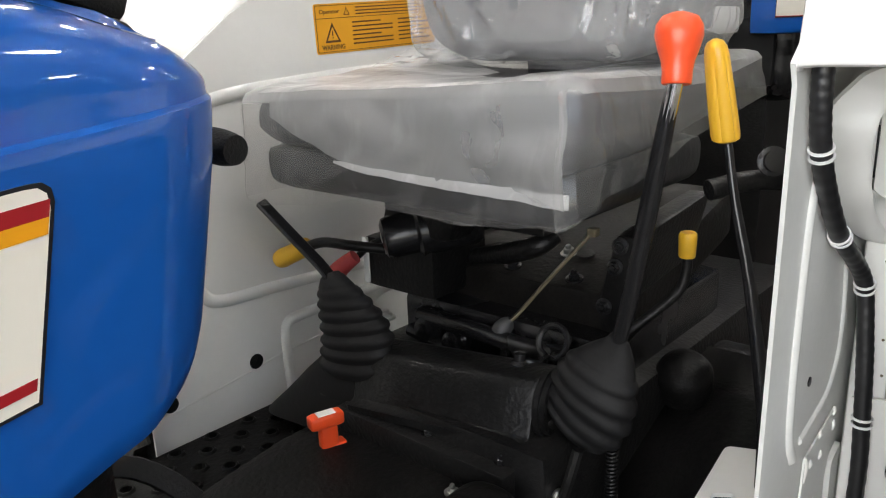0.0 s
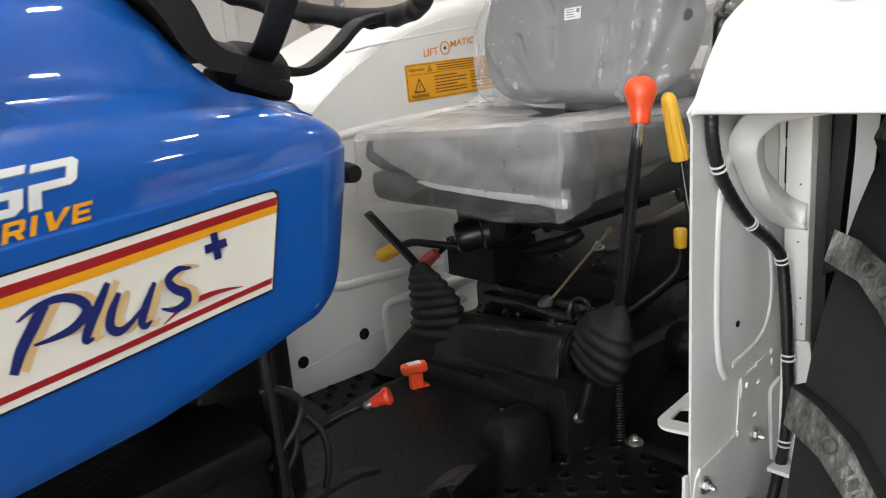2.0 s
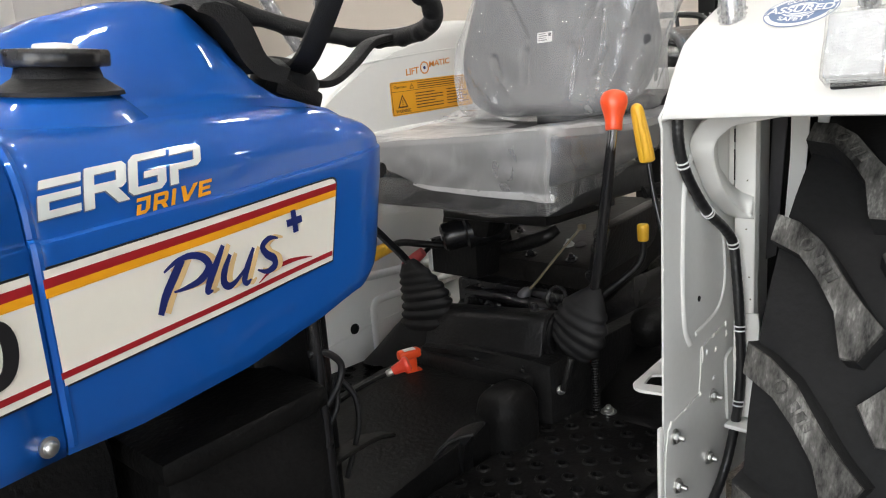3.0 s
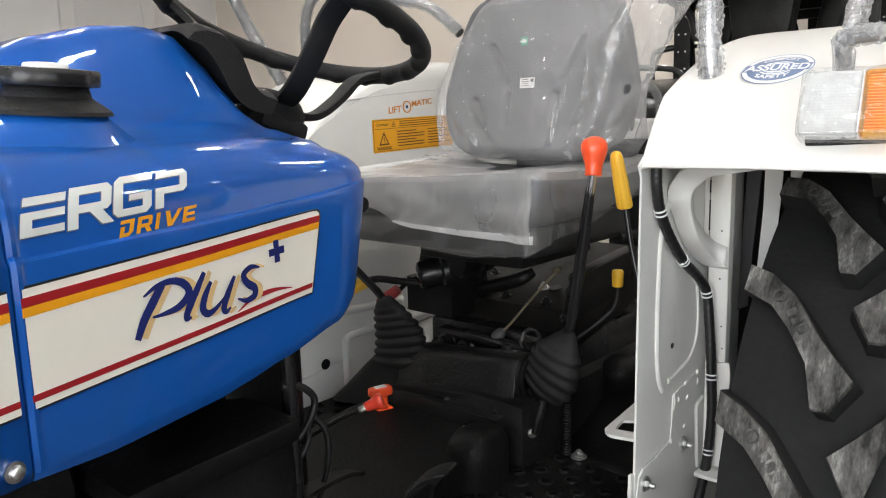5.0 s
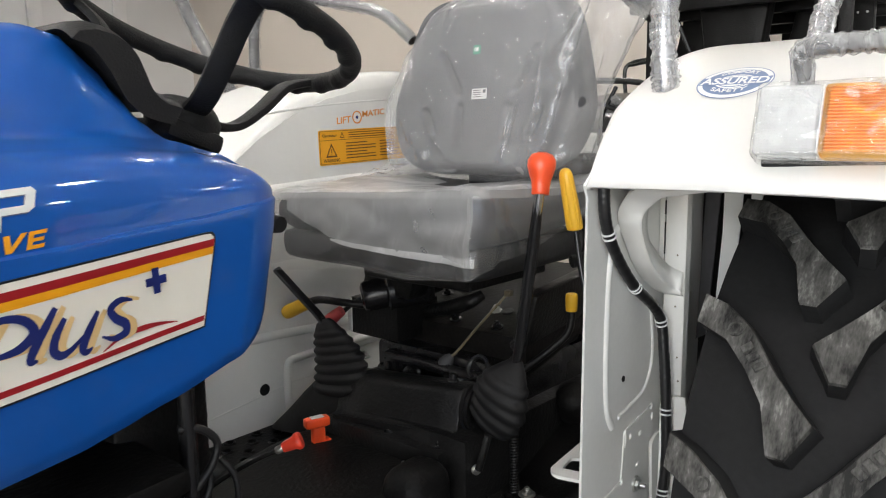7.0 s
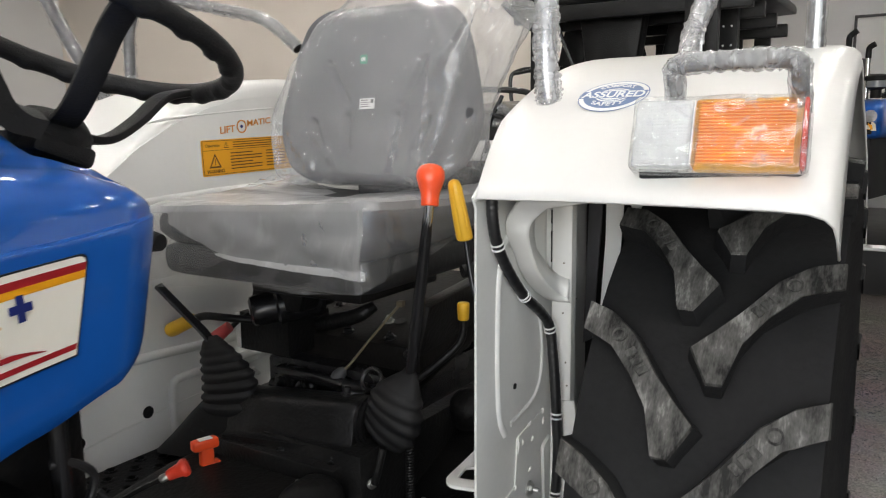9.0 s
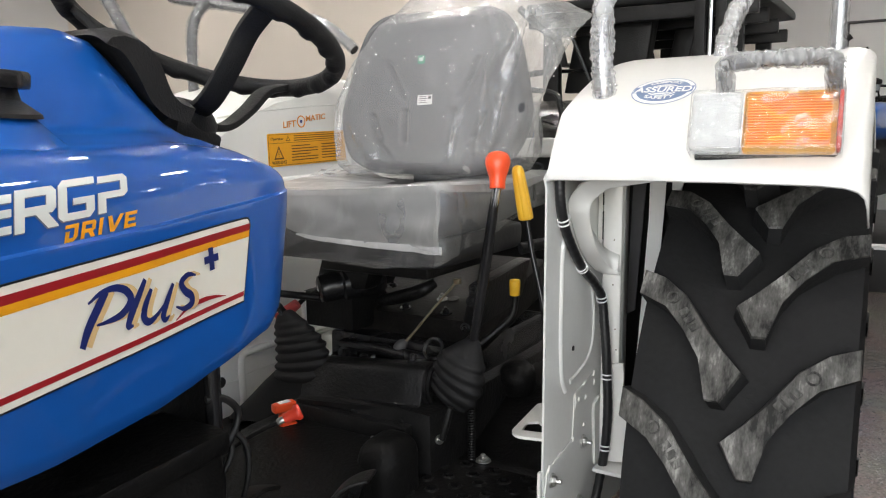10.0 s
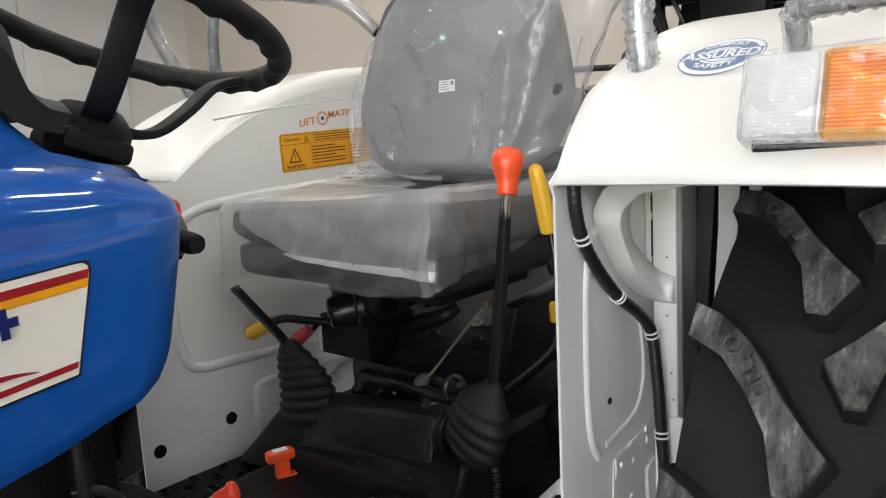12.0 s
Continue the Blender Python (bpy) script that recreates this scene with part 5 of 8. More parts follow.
def rear_wheel(x, mirror):
    bm = bmesh.new()
    f = Matrix.Translation((x, WY, WZ)) @ pose(0, 0, 0, 0, 90, 0)
    prof = [(0.355, -0.080), (0.37, -0.095), (0.44, -0.115), (0.52, -0.130), (0.556, -0.143), (0.575, -0.155), (0.588, -0.157), (0.594, -0.07), (0.596, 0.0), (0.594, 0.07), (0.588, 0.157), (0.575, 0.155), (0.556, 0.143), (0.52, 0.130), (0.44, 0.115), (0.37, 0.095), (0.355, 0.080)]
    lathe(bm, prof, f, 72, closed=True)
    tyre = part("rear_tyre", bm, RUBBER, tractor, "new black tractor tyre with dusty tread bars")
    bm = bmesh.new()
    s = mirror
    lathe(bm, [(0.362, -0.06), (0.355, -0.055), (0.33, -0.05), (0.325, 0.0), (0.33, 0.04), (0.355, 0.055), (0.362, 0.06), (0.350, 0.057), (0.32, 0.07), (0.30, 0.05 * s), (0.16, 0.03 * s), (0.10, 0.06 * s), (0.0001, 0.06 * s)], f, 48)
    part("rim", bm, GREYWHITE, tyre, "pale grey steel wheel disc")
    for k in range(19):
        for me, base in ((LUG_IN, 29.5), (LUG_OUT, 39.0)):
            ob = new("lug", me)
            ob.parent = tyre
            ob.matrix_basis = Matrix.Translation((x, WY, WZ)) @ pose(0, 0, 0, -(base + 360 / 19 * k), 0, 0)
    # raised maker's mark on the bars: a plain ring and three bars
    for base, sgn in ((29.5, -1), (39.0, 1)):
        for k in range(-2, 3):
            a = base + 360 / 19 * k
            bm = bmesh.new()
            for q in (-0.015, 0.0, 0.015):
                box(bm, (-0.008, -TR - 0.0014, q - 0.0055), (0.008, -TR + 0.003, q + 0.0055), 0.001, None, 1)
                box(bm, (-0.0035, -TR - 0.0022, q - 0.002), (0.005, -TR - 0.0012, q + 0.002), 0.0005, None, 1)
            bmesh.ops.transform(bm, matrix=Matrix.Translation((x, WY, WZ)) @ pose(0, 0, 0, -(a + 6.7), 0, 0) @ Matrix.Translation((sgn * 0.075, 0, 0)) @ pose(0, 0, 0, 0, sgn * 40, 0), verts=bm.verts)
            part("raised_mark", bm, DUSTED, tyre)
            bm = bmesh.new()
            lathe(bm, [(0.0075, -0.001), (0.0105, -0.001), (0.0105, 0.0014), (0.0075, 0.0014)], axis_at((0, -TR, 0), (0, -1, 0)), 18, closed=True)
            bmesh.ops.transform(bm, matrix=Matrix.Translation((x, WY, WZ)) @ pose(0, 0, 0, -(a + 9.9), 0, 0) @ Matrix.Translation((sgn * 0.105, 0, 0)), verts=bm.verts)
            part("raised_mark", bm, DUSTED, tyre)
    return tyre


# the near wheel toes in a little towards the rear
near_tyre = rear_wheel(TX, 1)
near_tyre.matrix_basis = Matrix.Translation((TX, 0.6, 0)) @ pose(0, 0, 0, 0, 0, 2.0) @ Matrix.Translation((-TX, -0.6, 0))
rear_wheel(-TX, -1)

# ---- seat ----


def seat():
    root = thing_part("seat_base", tractor)

    def rise(x, y):
        """The cushion's front edge climbs towards its raised end."""
        return 0.030 * max(0, min(1, (x + 0.31) / 0.55)) * max(0.15, min(1, (1.02 - y) / 0.33))

    def cushion_shape(p):
        q = p.copy()
        t = (q.y - 0.69) / 0.36
        q.z += 0.022 * t * t - 0.018 * math.cos(math.pi * q.x / 0.56) * max(0, min(1, (p.z - 1.18) / 0.04))
        low = max(0, min(1, (1.222 - p.z) / 0.03))
        q.x *= 1 - 0.05 * low
        q.y += 0.015 * low
        q.z += 0.004 * noise.noise(q * 9) + 0.9 * rise(q.x, q.y) * max(0, min(1, (p.z - 1.19) / 0.05))
        return q
    bm = bmesh.new()
    rbox(bm, (-0.312, 0.690, 1.190), (0.228, 1.10, 1.270), 0.036, 22, cushion_shape)
    part("cushion", bm, GREYVINYL, root, "grey vinyl seat cushion")
    bm = bmesh.new()
    rbox(bm, (-0.300, 0.698, 1.130), (0.205, 1.08, 1.200), 0.022, 8, lambda p: Vector((p.x * (1 - 0.9 * max(0, 1.16 - p.z)), p.y + 0.35 * max(0, 1.15 - p.z), p.z)))
    part("seat_pan", bm, DARKVINYL, root)

    def width_at(t):
        lo, hi = min(1, max(0, t) / 0.40), min(1, max(0, 1 - t) / 0.30)
        top = max(0, (t - 0.38) / 0.62)
        return (0.52 + 0.48 * math.sqrt(max(0, 1 - (1 - lo) ** 2))) * (1 - 0.27 * top ** 1.2) * (0.82 + 0.18 * math.sqrt(max(0, 1 - (1 - hi) ** 2)))

    def back_shape(p):
        q = p.copy()
        t = (q.z - 1.295) / 0.375
        side = abs((q.x + 0.012) / 0.25)
        q.y += 0.06 * t - 0.030 * side ** 3 * (1 if q.y < 1.05 else 0.3)
        if q.y < 1.08:
            for cx, sl, z0, z1 in ((-0.105, -0.75, 1.46, 1.56), (0.105, 0.75, 1.46, 1.56), (-0.07, 0.0, 1.36, 1.45), (0.06, 0.0, 1.36, 1.45), (-0.15, -0.3, 1.37, 1.44), (0.13, 0.3, 1.37, 1.44)):
                if z0 < q.z < z1:
                    q.y += 0.016 * math.exp(-((q.x - cx - sl * (q.z - (z0 + z1) / 2)) / 0.008) ** 2) * min(1, (q.z - z0) / 0.012, (z1 - q.z) / 0.012)
        q.x = -0.012 + (q.x + 0.012) * width_at(t)
        return q
    bm = bmesh.new()
    rbox(bm, (-0.258, 0.985, 1.295), (0.232, 1.085, 1.672), 0.048, 100, back_shape)
    part("backrest", bm, GREYVINYL, root, "grey vinyl seat backrest")
    bm = bmesh.new()
    tube(bm, [(-0.10, 1.08, 1.20), (-0.10, 1.12, 1.30), (-0.10, 1.12, 1.45)], 1, 8, 4, flat=(0.05, 0.012))
    part("back_bracket", bm, BLACK, root)
    bm = bmesh.new()
    tube(bm, [(0.08, 1.08, 1.20), (0.08, 1.12, 1.30), (0.08, 1.12, 1.45)], 1, 8, 4, flat=(0.05, 0.012))
    part("back_bracket", bm, BLACK, root)
    # dark box added where the gap between cushion and backrest lies in shadow
    bm = bmesh.new()
    rbox(bm, (-0.075, 1.035, 1.215), (0.215, 1.095, 1.335), 0.02, 8)
    part("shade_gap_box", bm, DARKVINYL, root, "charcoal box added for the shadowed gap behind the cushion")
    # stickers on the backrest face
    f = plane_frame((-0.032, 1.004, 1.4540), (1, -0.03, 0.03), (0, 0.16, 1))
    bm = bmesh.new()
    slab(bm, [(0, 0), (0.040, 0), (0.040, 0.022), (0, 0.022)], f, 0.0008)
    tag = part("paper_label", bm, PAPER, root, "white printed paper label")
    bm = bmesh.new()
    for k in range(4):
        box(bm, (0.004, 0.004 + k * 0.0045, 0.0008), (0.026 - 0.003 * (k % 2), 0.0055 + k * 0.0045, 0.0012), 0, f)
    box(bm, (0.030, 0.012, 0.0008), (0.037, 0.019, 0.0012), 0, f)
    part("print", bm, DBLK, tag)
    f = plane_frame((-0.040, 1.021, 1.5470), (1, -0.03, 0.02), (0, 0.16, 1))
    bm = bmesh.new()
    slab(bm, rounded([(0, 0), (0.019, 0), (0.019, 0.019), (0, 0.019)], 0.003), f, 0.0008)
    ok = part("round_sticker", bm, GREEN, root, "small green check sticker")
    lettering("lettering", "OK", PAPER, ok, f @ Matrix.Translation((0.003, 0.006, 0.001)), 0.013, 0.008, 0, 0.02)

    # polythene cover: a top that follows the cushion and a skirt that hangs unevenly
    def hang(x, y):
        """Lower edge of the skirt along the front and the two flanks."""
        if y > 0.70:
            return lerp(y, [(0.70, 1.182), (0.76, 1.184), (0.815, 1.195), (0.90, 1.215), (1.0, 1.235), (1.12, 1.245)]) if x > 0 else lerp(y, [(0.70, 1.116), (0.78, 1.118), (0.9, 1.14), (1.12, 1.17)])
        return lerp(x, [(-0.33, 1.118), (-0.29, 1.112), (-0.19, 1.124), (-0.07, 1.146), (0.005, 1.143), (0.09, 1.140), (0.174, 1.147), (0.222, 1.157), (0.252, 1.176)])

    def fold_edge(x):
        """Lower edge of the doubled sheet: a slanting fold, then the welded seam."""
        return lerp(x, [(-0.25, 1.240), (-0.17, 1.214), (-0.105, 1.194), (-0.04, 1.187), (0.10, 1.184), (0.252, 1.184)])

    def rim_line(n=120):
        corners = [(-0.330, 1.12), (-0.330, 0.700), (-0.315, 0.682), (0.20, 0.668), (0.236, 0.660), (0.252, 0.676), (0.252, 0.71), (0.256, 1.12)]
        L = [0.0]
        for (x0, y0), (x1, y1) in zip(corners, corners[1:]):
            L.append(L[-1] + math.hypot(x1 - x0, y1 - y0))
        out = []
        for k in range(n + 1):
            d = L[-1] * k / n
            i = max(j for j in range(len(L) - 1) if L[j] <= d + 1e-9)
            t = (d - L[i]) / (L[i + 1] - L[i])
            out.append((corners[i][0] + (corners[i + 1][0] - corners[i][0]) * t, corners[i][1] + (corners[i + 1][1] - corners[i][1]) * t))
        return out

    def skirt(x, y, v):
        """v = 0 at the cushion's upper edge, 1 at the hanging edge."""
        z0, z1 = 1.260 + 0.022 * ((y - 0.69) / 0.36) ** 2 + rise(x, y), hang(x, y)
        z = z0 + (z1 - z0) * v
        o = Vector((x + 0.04, y - 0.95, 0)).normalized()
        if y < 0.69:
            o = Vector((0.1 * (x + 0.04), -1, 0)).normalized()
        p = Vector((x, y, z))
        c = math.exp(-((x - 0.245) ** 2 + (y - 0.665) ** 2) / 0.0009) * v
        p += Vector((0.020, -0.022, -0.004)) * c      # the pinched front corner
        n = abs(noise.noise(Vector((x * 7, y * 7, z * 16)))) * 0.014 + noise.noise(Vector((x * 24 + 3 * v, y * 24, z * 30))) * 0.0035
        return p + o * (n * min(1, 0.25 + v * 1.4) + (0.006 if x > -0.3 else 0.014) * v) * (1 if x > -0.3 else 0.6)
    line = rim_line()
    bm = bmesh.new()
    rows = []
    for inset in (0.9, 0.7, 0.5, 0.32, 0.16, 0.06, 0.015):
        row = []
        for x, y in line:
            q = Vector((x + (-0.04 - x) * inset, y + (0.95 - y) * inset, 0))
            t = (q.y - 0.69) / 0.36
            q.z = 1.282 + 0.022 * t * t - 0.016 * math.cos(math.pi * q.x / 0.58) * min(1, inset * 5) + 0.004 * noise.noise(q * 14) + rise(q.x, q.y) - (0.006 if inset < 0.1 else 0) - (0.006 if inset < 0.03 else 0)
            row.append(q)
        rows.append(row)
    for v in (0, 0.03):
        rows.append([skirt(x, y, v) for x, y in line])
    quadgrid(bm, rows)
    part("cover_top", bm, FOLDFILM, root, "cloudy polythene lying on the cushion")
    # the front is doubled above the slanting fold and the seam, single below and at the flanks
    i0 = min(i for i, (x, y) in enumerate(line) if y < 0.69 and x > -0.25)
    i1 = max(i for i, (x, y) in enumerate(line) if y < 0.69 and x < 0.246)

    def split(x, y):
        top = 1.260 + rise(x, y)
        return max(0.03, (top - fold_edge(x)) / (top - hang(x, y)))
    bm = bmesh.new()
    for cols in (line[:i0 + 1], line[i1:]):
        quadgrid(bm, [[skirt(x, y, 0.03 + 0.97 * k / 14) for x, y in cols] for k in range(15)])
    front = line[i0:i1 + 1]
    quadgrid(bm, [[skirt(x, y, split(x, y) + (1 - split(x, y)) * k / 8) for x, y in front] for k in range(9)])
    part("cushion_cover", bm, FILM, root, "loose clear polythene cover over the cushion")
    bm = bmesh.new()
    quadgrid(bm, [[skirt(x, y, 0.03 + (split(x, y) - 0.03) * k / 12) for x, y in front] for k in range(13)])
    part("cover_fold", bm, FOLDFILM, root, "doubled polythene over the cushion's front")

    # welded seam across the front of the cover
    bm = bmesh.new()
    top, low = [], []
    for x, y in line:
        if y < 0.69 and -0.105 < x < 0.25:
            t = (x + 0.105) / 0.355
            zc = fold_edge(x) + 0.002 * noise.noise(Vector((x * 30, 0, 1)))
            w = (0.0035 + 0.004 * t) * min(1, 0.3 + t * 9)
            y0 = 0.6585 + 0.004 * math.cos(x * 9) - 0.012 * max(0, t - 0.8)
            top.append(Vector((x, y0, zc + w)))
            low.append(Vector((x, y0 - 0.001, zc - w)))
    quadgrid(bm, [top, low])
    part("cover_seam", bm, HEM, root, "whitish welded seam of the polythene cover")
    # upright fold pinched at the front corner
    bm = bmesh.new()
    rows = []
    for k in range(13):
        v = k / 12
        base = skirt(0.238, 0.661, v)
        w = 0.001 + 0.006 * v ** 2
        rows.append([base + Vector((-w, -0.004, 0)), base + Vector((-0.2 * w, -0.010 - 0.006 * v, 0)), base + Vector((0.5 * w, -0.004, 0))])
    quadgrid(bm, rows)
    part("corner_fold", bm, FILM, root, "pinched upright fold of the polythene cover")

    # polythene sack: its outline by height, wide at the open upper corner
    LEFT = [(1.285, -0.225), (1.297, -0.255), (1.315, -0.268), (1.345, -0.276), (1.40, -0.283), (1.48, -0.281), (1.54, -0.262), (1.62, -0.205), (1.69, -0.135), (1.72, -0.10)]
    RIGHT = [(1.285, 0.14), (1.297, 0.205), (1.315, 0.238), (1.345, 0.256), (1.40, 0.246), (1.45, 0.244), (1.49, 0.258), (1.55, 0.288), (1.60, 0.318), (1.632, 0.350), (1.66, 0.300), (1.70, 0.16), (1.72, 0.08)]
    bm = bmesh.new()
    rows = []
    nz, nx = 84, 110
    for i in range(nz + 1):
        z = 1.285 + 0.430 * i / nz
        t = (z - 1.295) / 0.375
        a, b = lerp(z, LEFT), lerp(z, RIGHT)
        ring = []
        for side in (0, 1):
            for k in range(nx + 1 if side == 0 else nx):
                u = k / nx if side == 0 else 1 - k / nx
                x = a + (b - a) * u
                e = abs(2 * u - 1)
                y = (0.948 + 0.090 * e ** 10 if side == 0 else 1.108 - 0.066 * e ** 6) + 0.060 * t
                if z < 1.33 and side == 0:         # tucked in under the backrest
                    y += 0.055 * ((1.33 - z) / 0.045) ** 2
                if z > 1.64:                       # the two layers close towards the top
                    y += (1.115 - y) * min(1, (z - 1.64) / 0.07) * 0.8
                q = Vector((x, y, z))
                soft = min(1, (1 - e) * 9)
                n = 0.012 * abs(noise.noise(q * 5 + Vector((9, 2, 0)))) + (0.004 + 0.006 * max(0, e - 0.4)) * abs(noise.noise(q * 19))
                # long folds down the two sides, and slack pleats at the lower left
                for cx, lean_, wd, dp, z0, z1 in ((0.165, 0.10, 0.012, 0.026, 1.30, 1.60), (0.205, 0.30, 0.009, 0.030, 1.30, 1.66), (0.232, 0.42, 0.008, 0.020, 1.36, 1.66), (-0.235, -0.05, 0.010, 0.020, 1.30, 1.50), (-0.170, -0.55, 0.012, 0.020, 1.31, 1.43), (-0.130, -0.9, 0.009, 0.014, 1.32, 1.42), (-0.200, -0.75, 0.008, 0.014, 1.34, 1.44), (0.120, 0.55, 0.008, 0.010, 1.50, 1.66)):
                    if z0 < z < z1:
                        g = min(1, (z - z0) / 0.05, (z1 - z) / 0.05)
                        n += dp * g * math.exp(-((x - cx - lean_ * (z - 1.42) - 0.006 * noise.noise(Vector((z * 14, cx * 40, 0)))) / wd) ** 2)
                q.y += (-n if side == 0 else n) * soft
                q.x += noise.noise(Vector((z * 16, u * 3, side + 0.0))) * 0.006 * e
                ring.append(q)
        rows.append(ring)
    quadgrid(bm, rows, closed=True)
    part("backrest_cover", bm, BACKFILM, root, "crinkled clear polythene sack over the backrest")
    # the sack's mouth, gathered to a point in front of the dark gap box
    bm = bmesh.new()
    rows = []
    for i in range(27):
        t = i / 26
        top = Vector((-0.268 + 0.215 * t, 0.985 + 0.02 * t, 1.318 - 0.010 * t))
        low = Vector((-0.300 + 0.250 * t, 0.925 + 0.085 * t, 1.288 + 0.016 * t))
        row = []
        for k in range(9):
            q = top.lerp(low, k / 8)
            n = noise.noise(Vector((t * 6 + k * 0.25, k * 0.5, 2.0))) + 0.5 * noise.noise(Vector((t * 15, k * 0.9, 5.0)))
            row.append(q + Vector((0, -0.012, 0.010)) * n * min(1, k / 3))
        rows.append(row)
    quadgrid(bm, rows)
    part("cover_hem", bm, BACKFILM, root, "gathered edge of the polythene cover")
    return root


def thing_part(name, parent):
    """The seat's steel frame, which carries its other parts."""
    bm = bmesh.new()
    box(bm, (-0.16, 0.80, 1.095), (0.12, 1.06, 1.130), 0.006)
    return part(name, bm, BLACK, parent, "black steel frame under the seat")


seat()

# ---- platform, tunnel and controls ----


def perforated(name, x0, x1, y0, y1, pitch, skip=None):
    """A steel floor plate with pressed holes, each with a raised rim."""
    bm = bmesh.new()
    nx, ny = int((x1 - x0) / pitch), int((y1 - y0) / pitch)
    px, py = (x1 - x0) / nx, (y1 - y0) / ny
    z = 0.730
    for i in range(nx):
        for j in range(ny):
            cx, cy = x0 + (i + 0.5) * px, y0 + (j + 0.5) * py
            sq = [(1, 0), (1, 1), (0, 1), (-1, 1), (-1, 0), (-1, -1), (0, -1), (1, -1)]
            outer = [(cx + a * px / 2, cy + b * py / 2, z) for a, b in sq]
            if (i + j) % 2 and not (skip and skip(cx, cy)):
                jx, jy = random.uniform(-0.002, 0.002), random.uniform(-0.002, 0.002)
                rows = [outer]
                for r, h in ((0.0145, 0.0), (0.0115, 0.0035), (0.0090, 0.003), (0.0085, -0.010)):
                    rows.append([(cx + jx + r * math.cos(k * math.pi / 4), cy + jy + r * math.sin(k * math.pi / 4), z + h) for k in range(8)])
                quadgrid(bm, rows, closed=True)
            else:
                bm.faces.new([bm.verts.new(p) for p in outer])
    bmesh.ops.remove_doubles(bm, verts=bm.verts, dist=1e-5)
    ob = part(name, bm, BROWNBLACK, tractor, "dusty black perforated steel foot plate")
    bm = bmesh.new()
    box(bm, (x0, y0, 0.690), (x1, y1, 0.712), 0.002)
    part("under_tray", bm, BLACK, ob)
    return ob


foot_l = perforated("foot_plate", 0.165, 0.436, 0.330, 0.800, 0.031)
foot_r = perforated("foot_plate", -0.404, -0.205, 0.300, 0.790, 0.031, lambda x, y: x > -0.24 and y > 0.6)


def controls():
    # plain rear part of the left floor, rising as a ramp
    bm = bmesh.new()
    rows = [[(x, 0.800, 0.7305) for x in (0.165, 0.436)], [(x, 0.835, 0.7315) for x in (0.165, 0.436)], [(x, 0.90, 0.752) for x in (0.165, 0.436)], [(x, 1.06, 0.815) for x in (0.16, 0.436)], [(x, 1.18, 0.835) for x in (0.16, 0.436)], [(x, 1.19, 0.800) for x in (0.16, 0.436)]]
    quadgrid(bm, rows)
    ramp = part("rear_foot_plate", bm, BROWNBLACK, tractor, "bent black steel floor plate")
    mod = ramp.modifiers.new("thickness", "SOLIDIFY")
    mod.thickness = 0.004
    for x, y, z in ((0.240, 0.815, 0.732), (0.400, 0.812, 0.732), (0.185, 1.085, 0.822)):
        bm = bmesh.new()
        hexbolt(bm, (x, y, z), (0, 0, 1), 0.0105)
        part("bolt", bm, ZINC, ramp)
    bm = bmesh.new()
    quadgrid(bm, [[(x, 0.79, 0.7305) for x in (-0.404, -0.20)], [(x, 0.83, 0.735) for x in (-0.404, -0.20)], [(x, 0.90, 0.80) for x in (-0.404, -0.20)], [(x, 1.02, 0.85) for x in (-0.404, -0.20)], [(x, 1.2, 0.86) for x in (-0.404, -0.20)]])
    rr = part("rear_foot_plate", bm, GREYWHITE, tractor, "pale grey steel floor plate behind the boot")
    mod = rr.modifiers.new("thickness", "SOLIDIFY")
    mod.thickness = 0.004
    for x, y, z in ((-0.361, 0.739, 0.731), (-0.215, 0.845, 0.90)):
        bm = bmesh.new()
        hexbolt(bm, (x, y, z), (0, 0, 1), 0.0105)
        part("bolt", bm, ZINC, foot_r)

    # gearbox tunnel
    bm = bmesh.new()

    def tun(p):
        q = p.copy()
        if q.z > 0.7:
            q.z -= 0.035 * max(0, (0.60 - q.y) / 0.25)
        q.z += 0.002 * noise.noise(q * 7)
        return q
    rbox(bm, (-0.205, -0.2, 0.45), (0.150, 0.735, 0.796), 0.016, 12, tun)
    tunnel = part("gearbox_tunnel", bm, BROWNBLACK, tractor, "dusty black gearbox cover")
    bm = bmesh.new()
    rbox(bm, (-0.26, 0.70, 0.45), (0.19, 1.62, 0.86), 0.03, 8)
    part("axle_housing", bm, BLACK, tractor, "black cast axle housing")
    bm = bmesh.new()
    lathe(bm, [(0.135, -0.56), (0.135, -0.40), (0.10, -0.33), (0.10, 0.33), (0.135, 0.40), (0.135, 0.56)], Matrix.Translation((0, WY, WZ)) @ pose(0, 0, 0, 0, 90, 0), 28)
    part("rear_axle", bm, BLACK, tractor)
    for x, y, z in ((0.082, 0.655, 0.796), (-0.155, 0.660, 0.796), (0.104, 0.662, 0.796)):
        bm = bmesh.new()
        hexbolt(bm, (x, y, z), (0, 0, 1), 0.007, 0.005)
        part("bolt", bm, ZINC, tunnel)
    # rounded cover on the tunnel's flank
    bm = bmesh.new()

    def dome(p):
        q = p.copy()
        q.z -= 0.05 * max(0, (0.62 - q.y) / 0.14) ** 2
        return q
    rbox(bm, (0.098, 0.560, 0.55), (0.192, 0.678, 0.836), 0.040, 12, dome)
    part("brake_housing", bm, BROWNBLACK, tunnel, "rounded black cast brake housing")

    # shift-rail housing between the boots
    bm = bmesh.new()
    prof = [(-0.060, 0.825), (-0.060, 0.836), (-0.050, 0.838), (-0.045, 0.842), (-0.032, 0.900), (-0.027, 0.908), (-0.018, 0.912), (0.016, 0.914), (0.030, 0.910), (0.038, 0.900), (0.044, 0.838), (0.058, 0.836), (0.058, 0.825)]
    rows = []
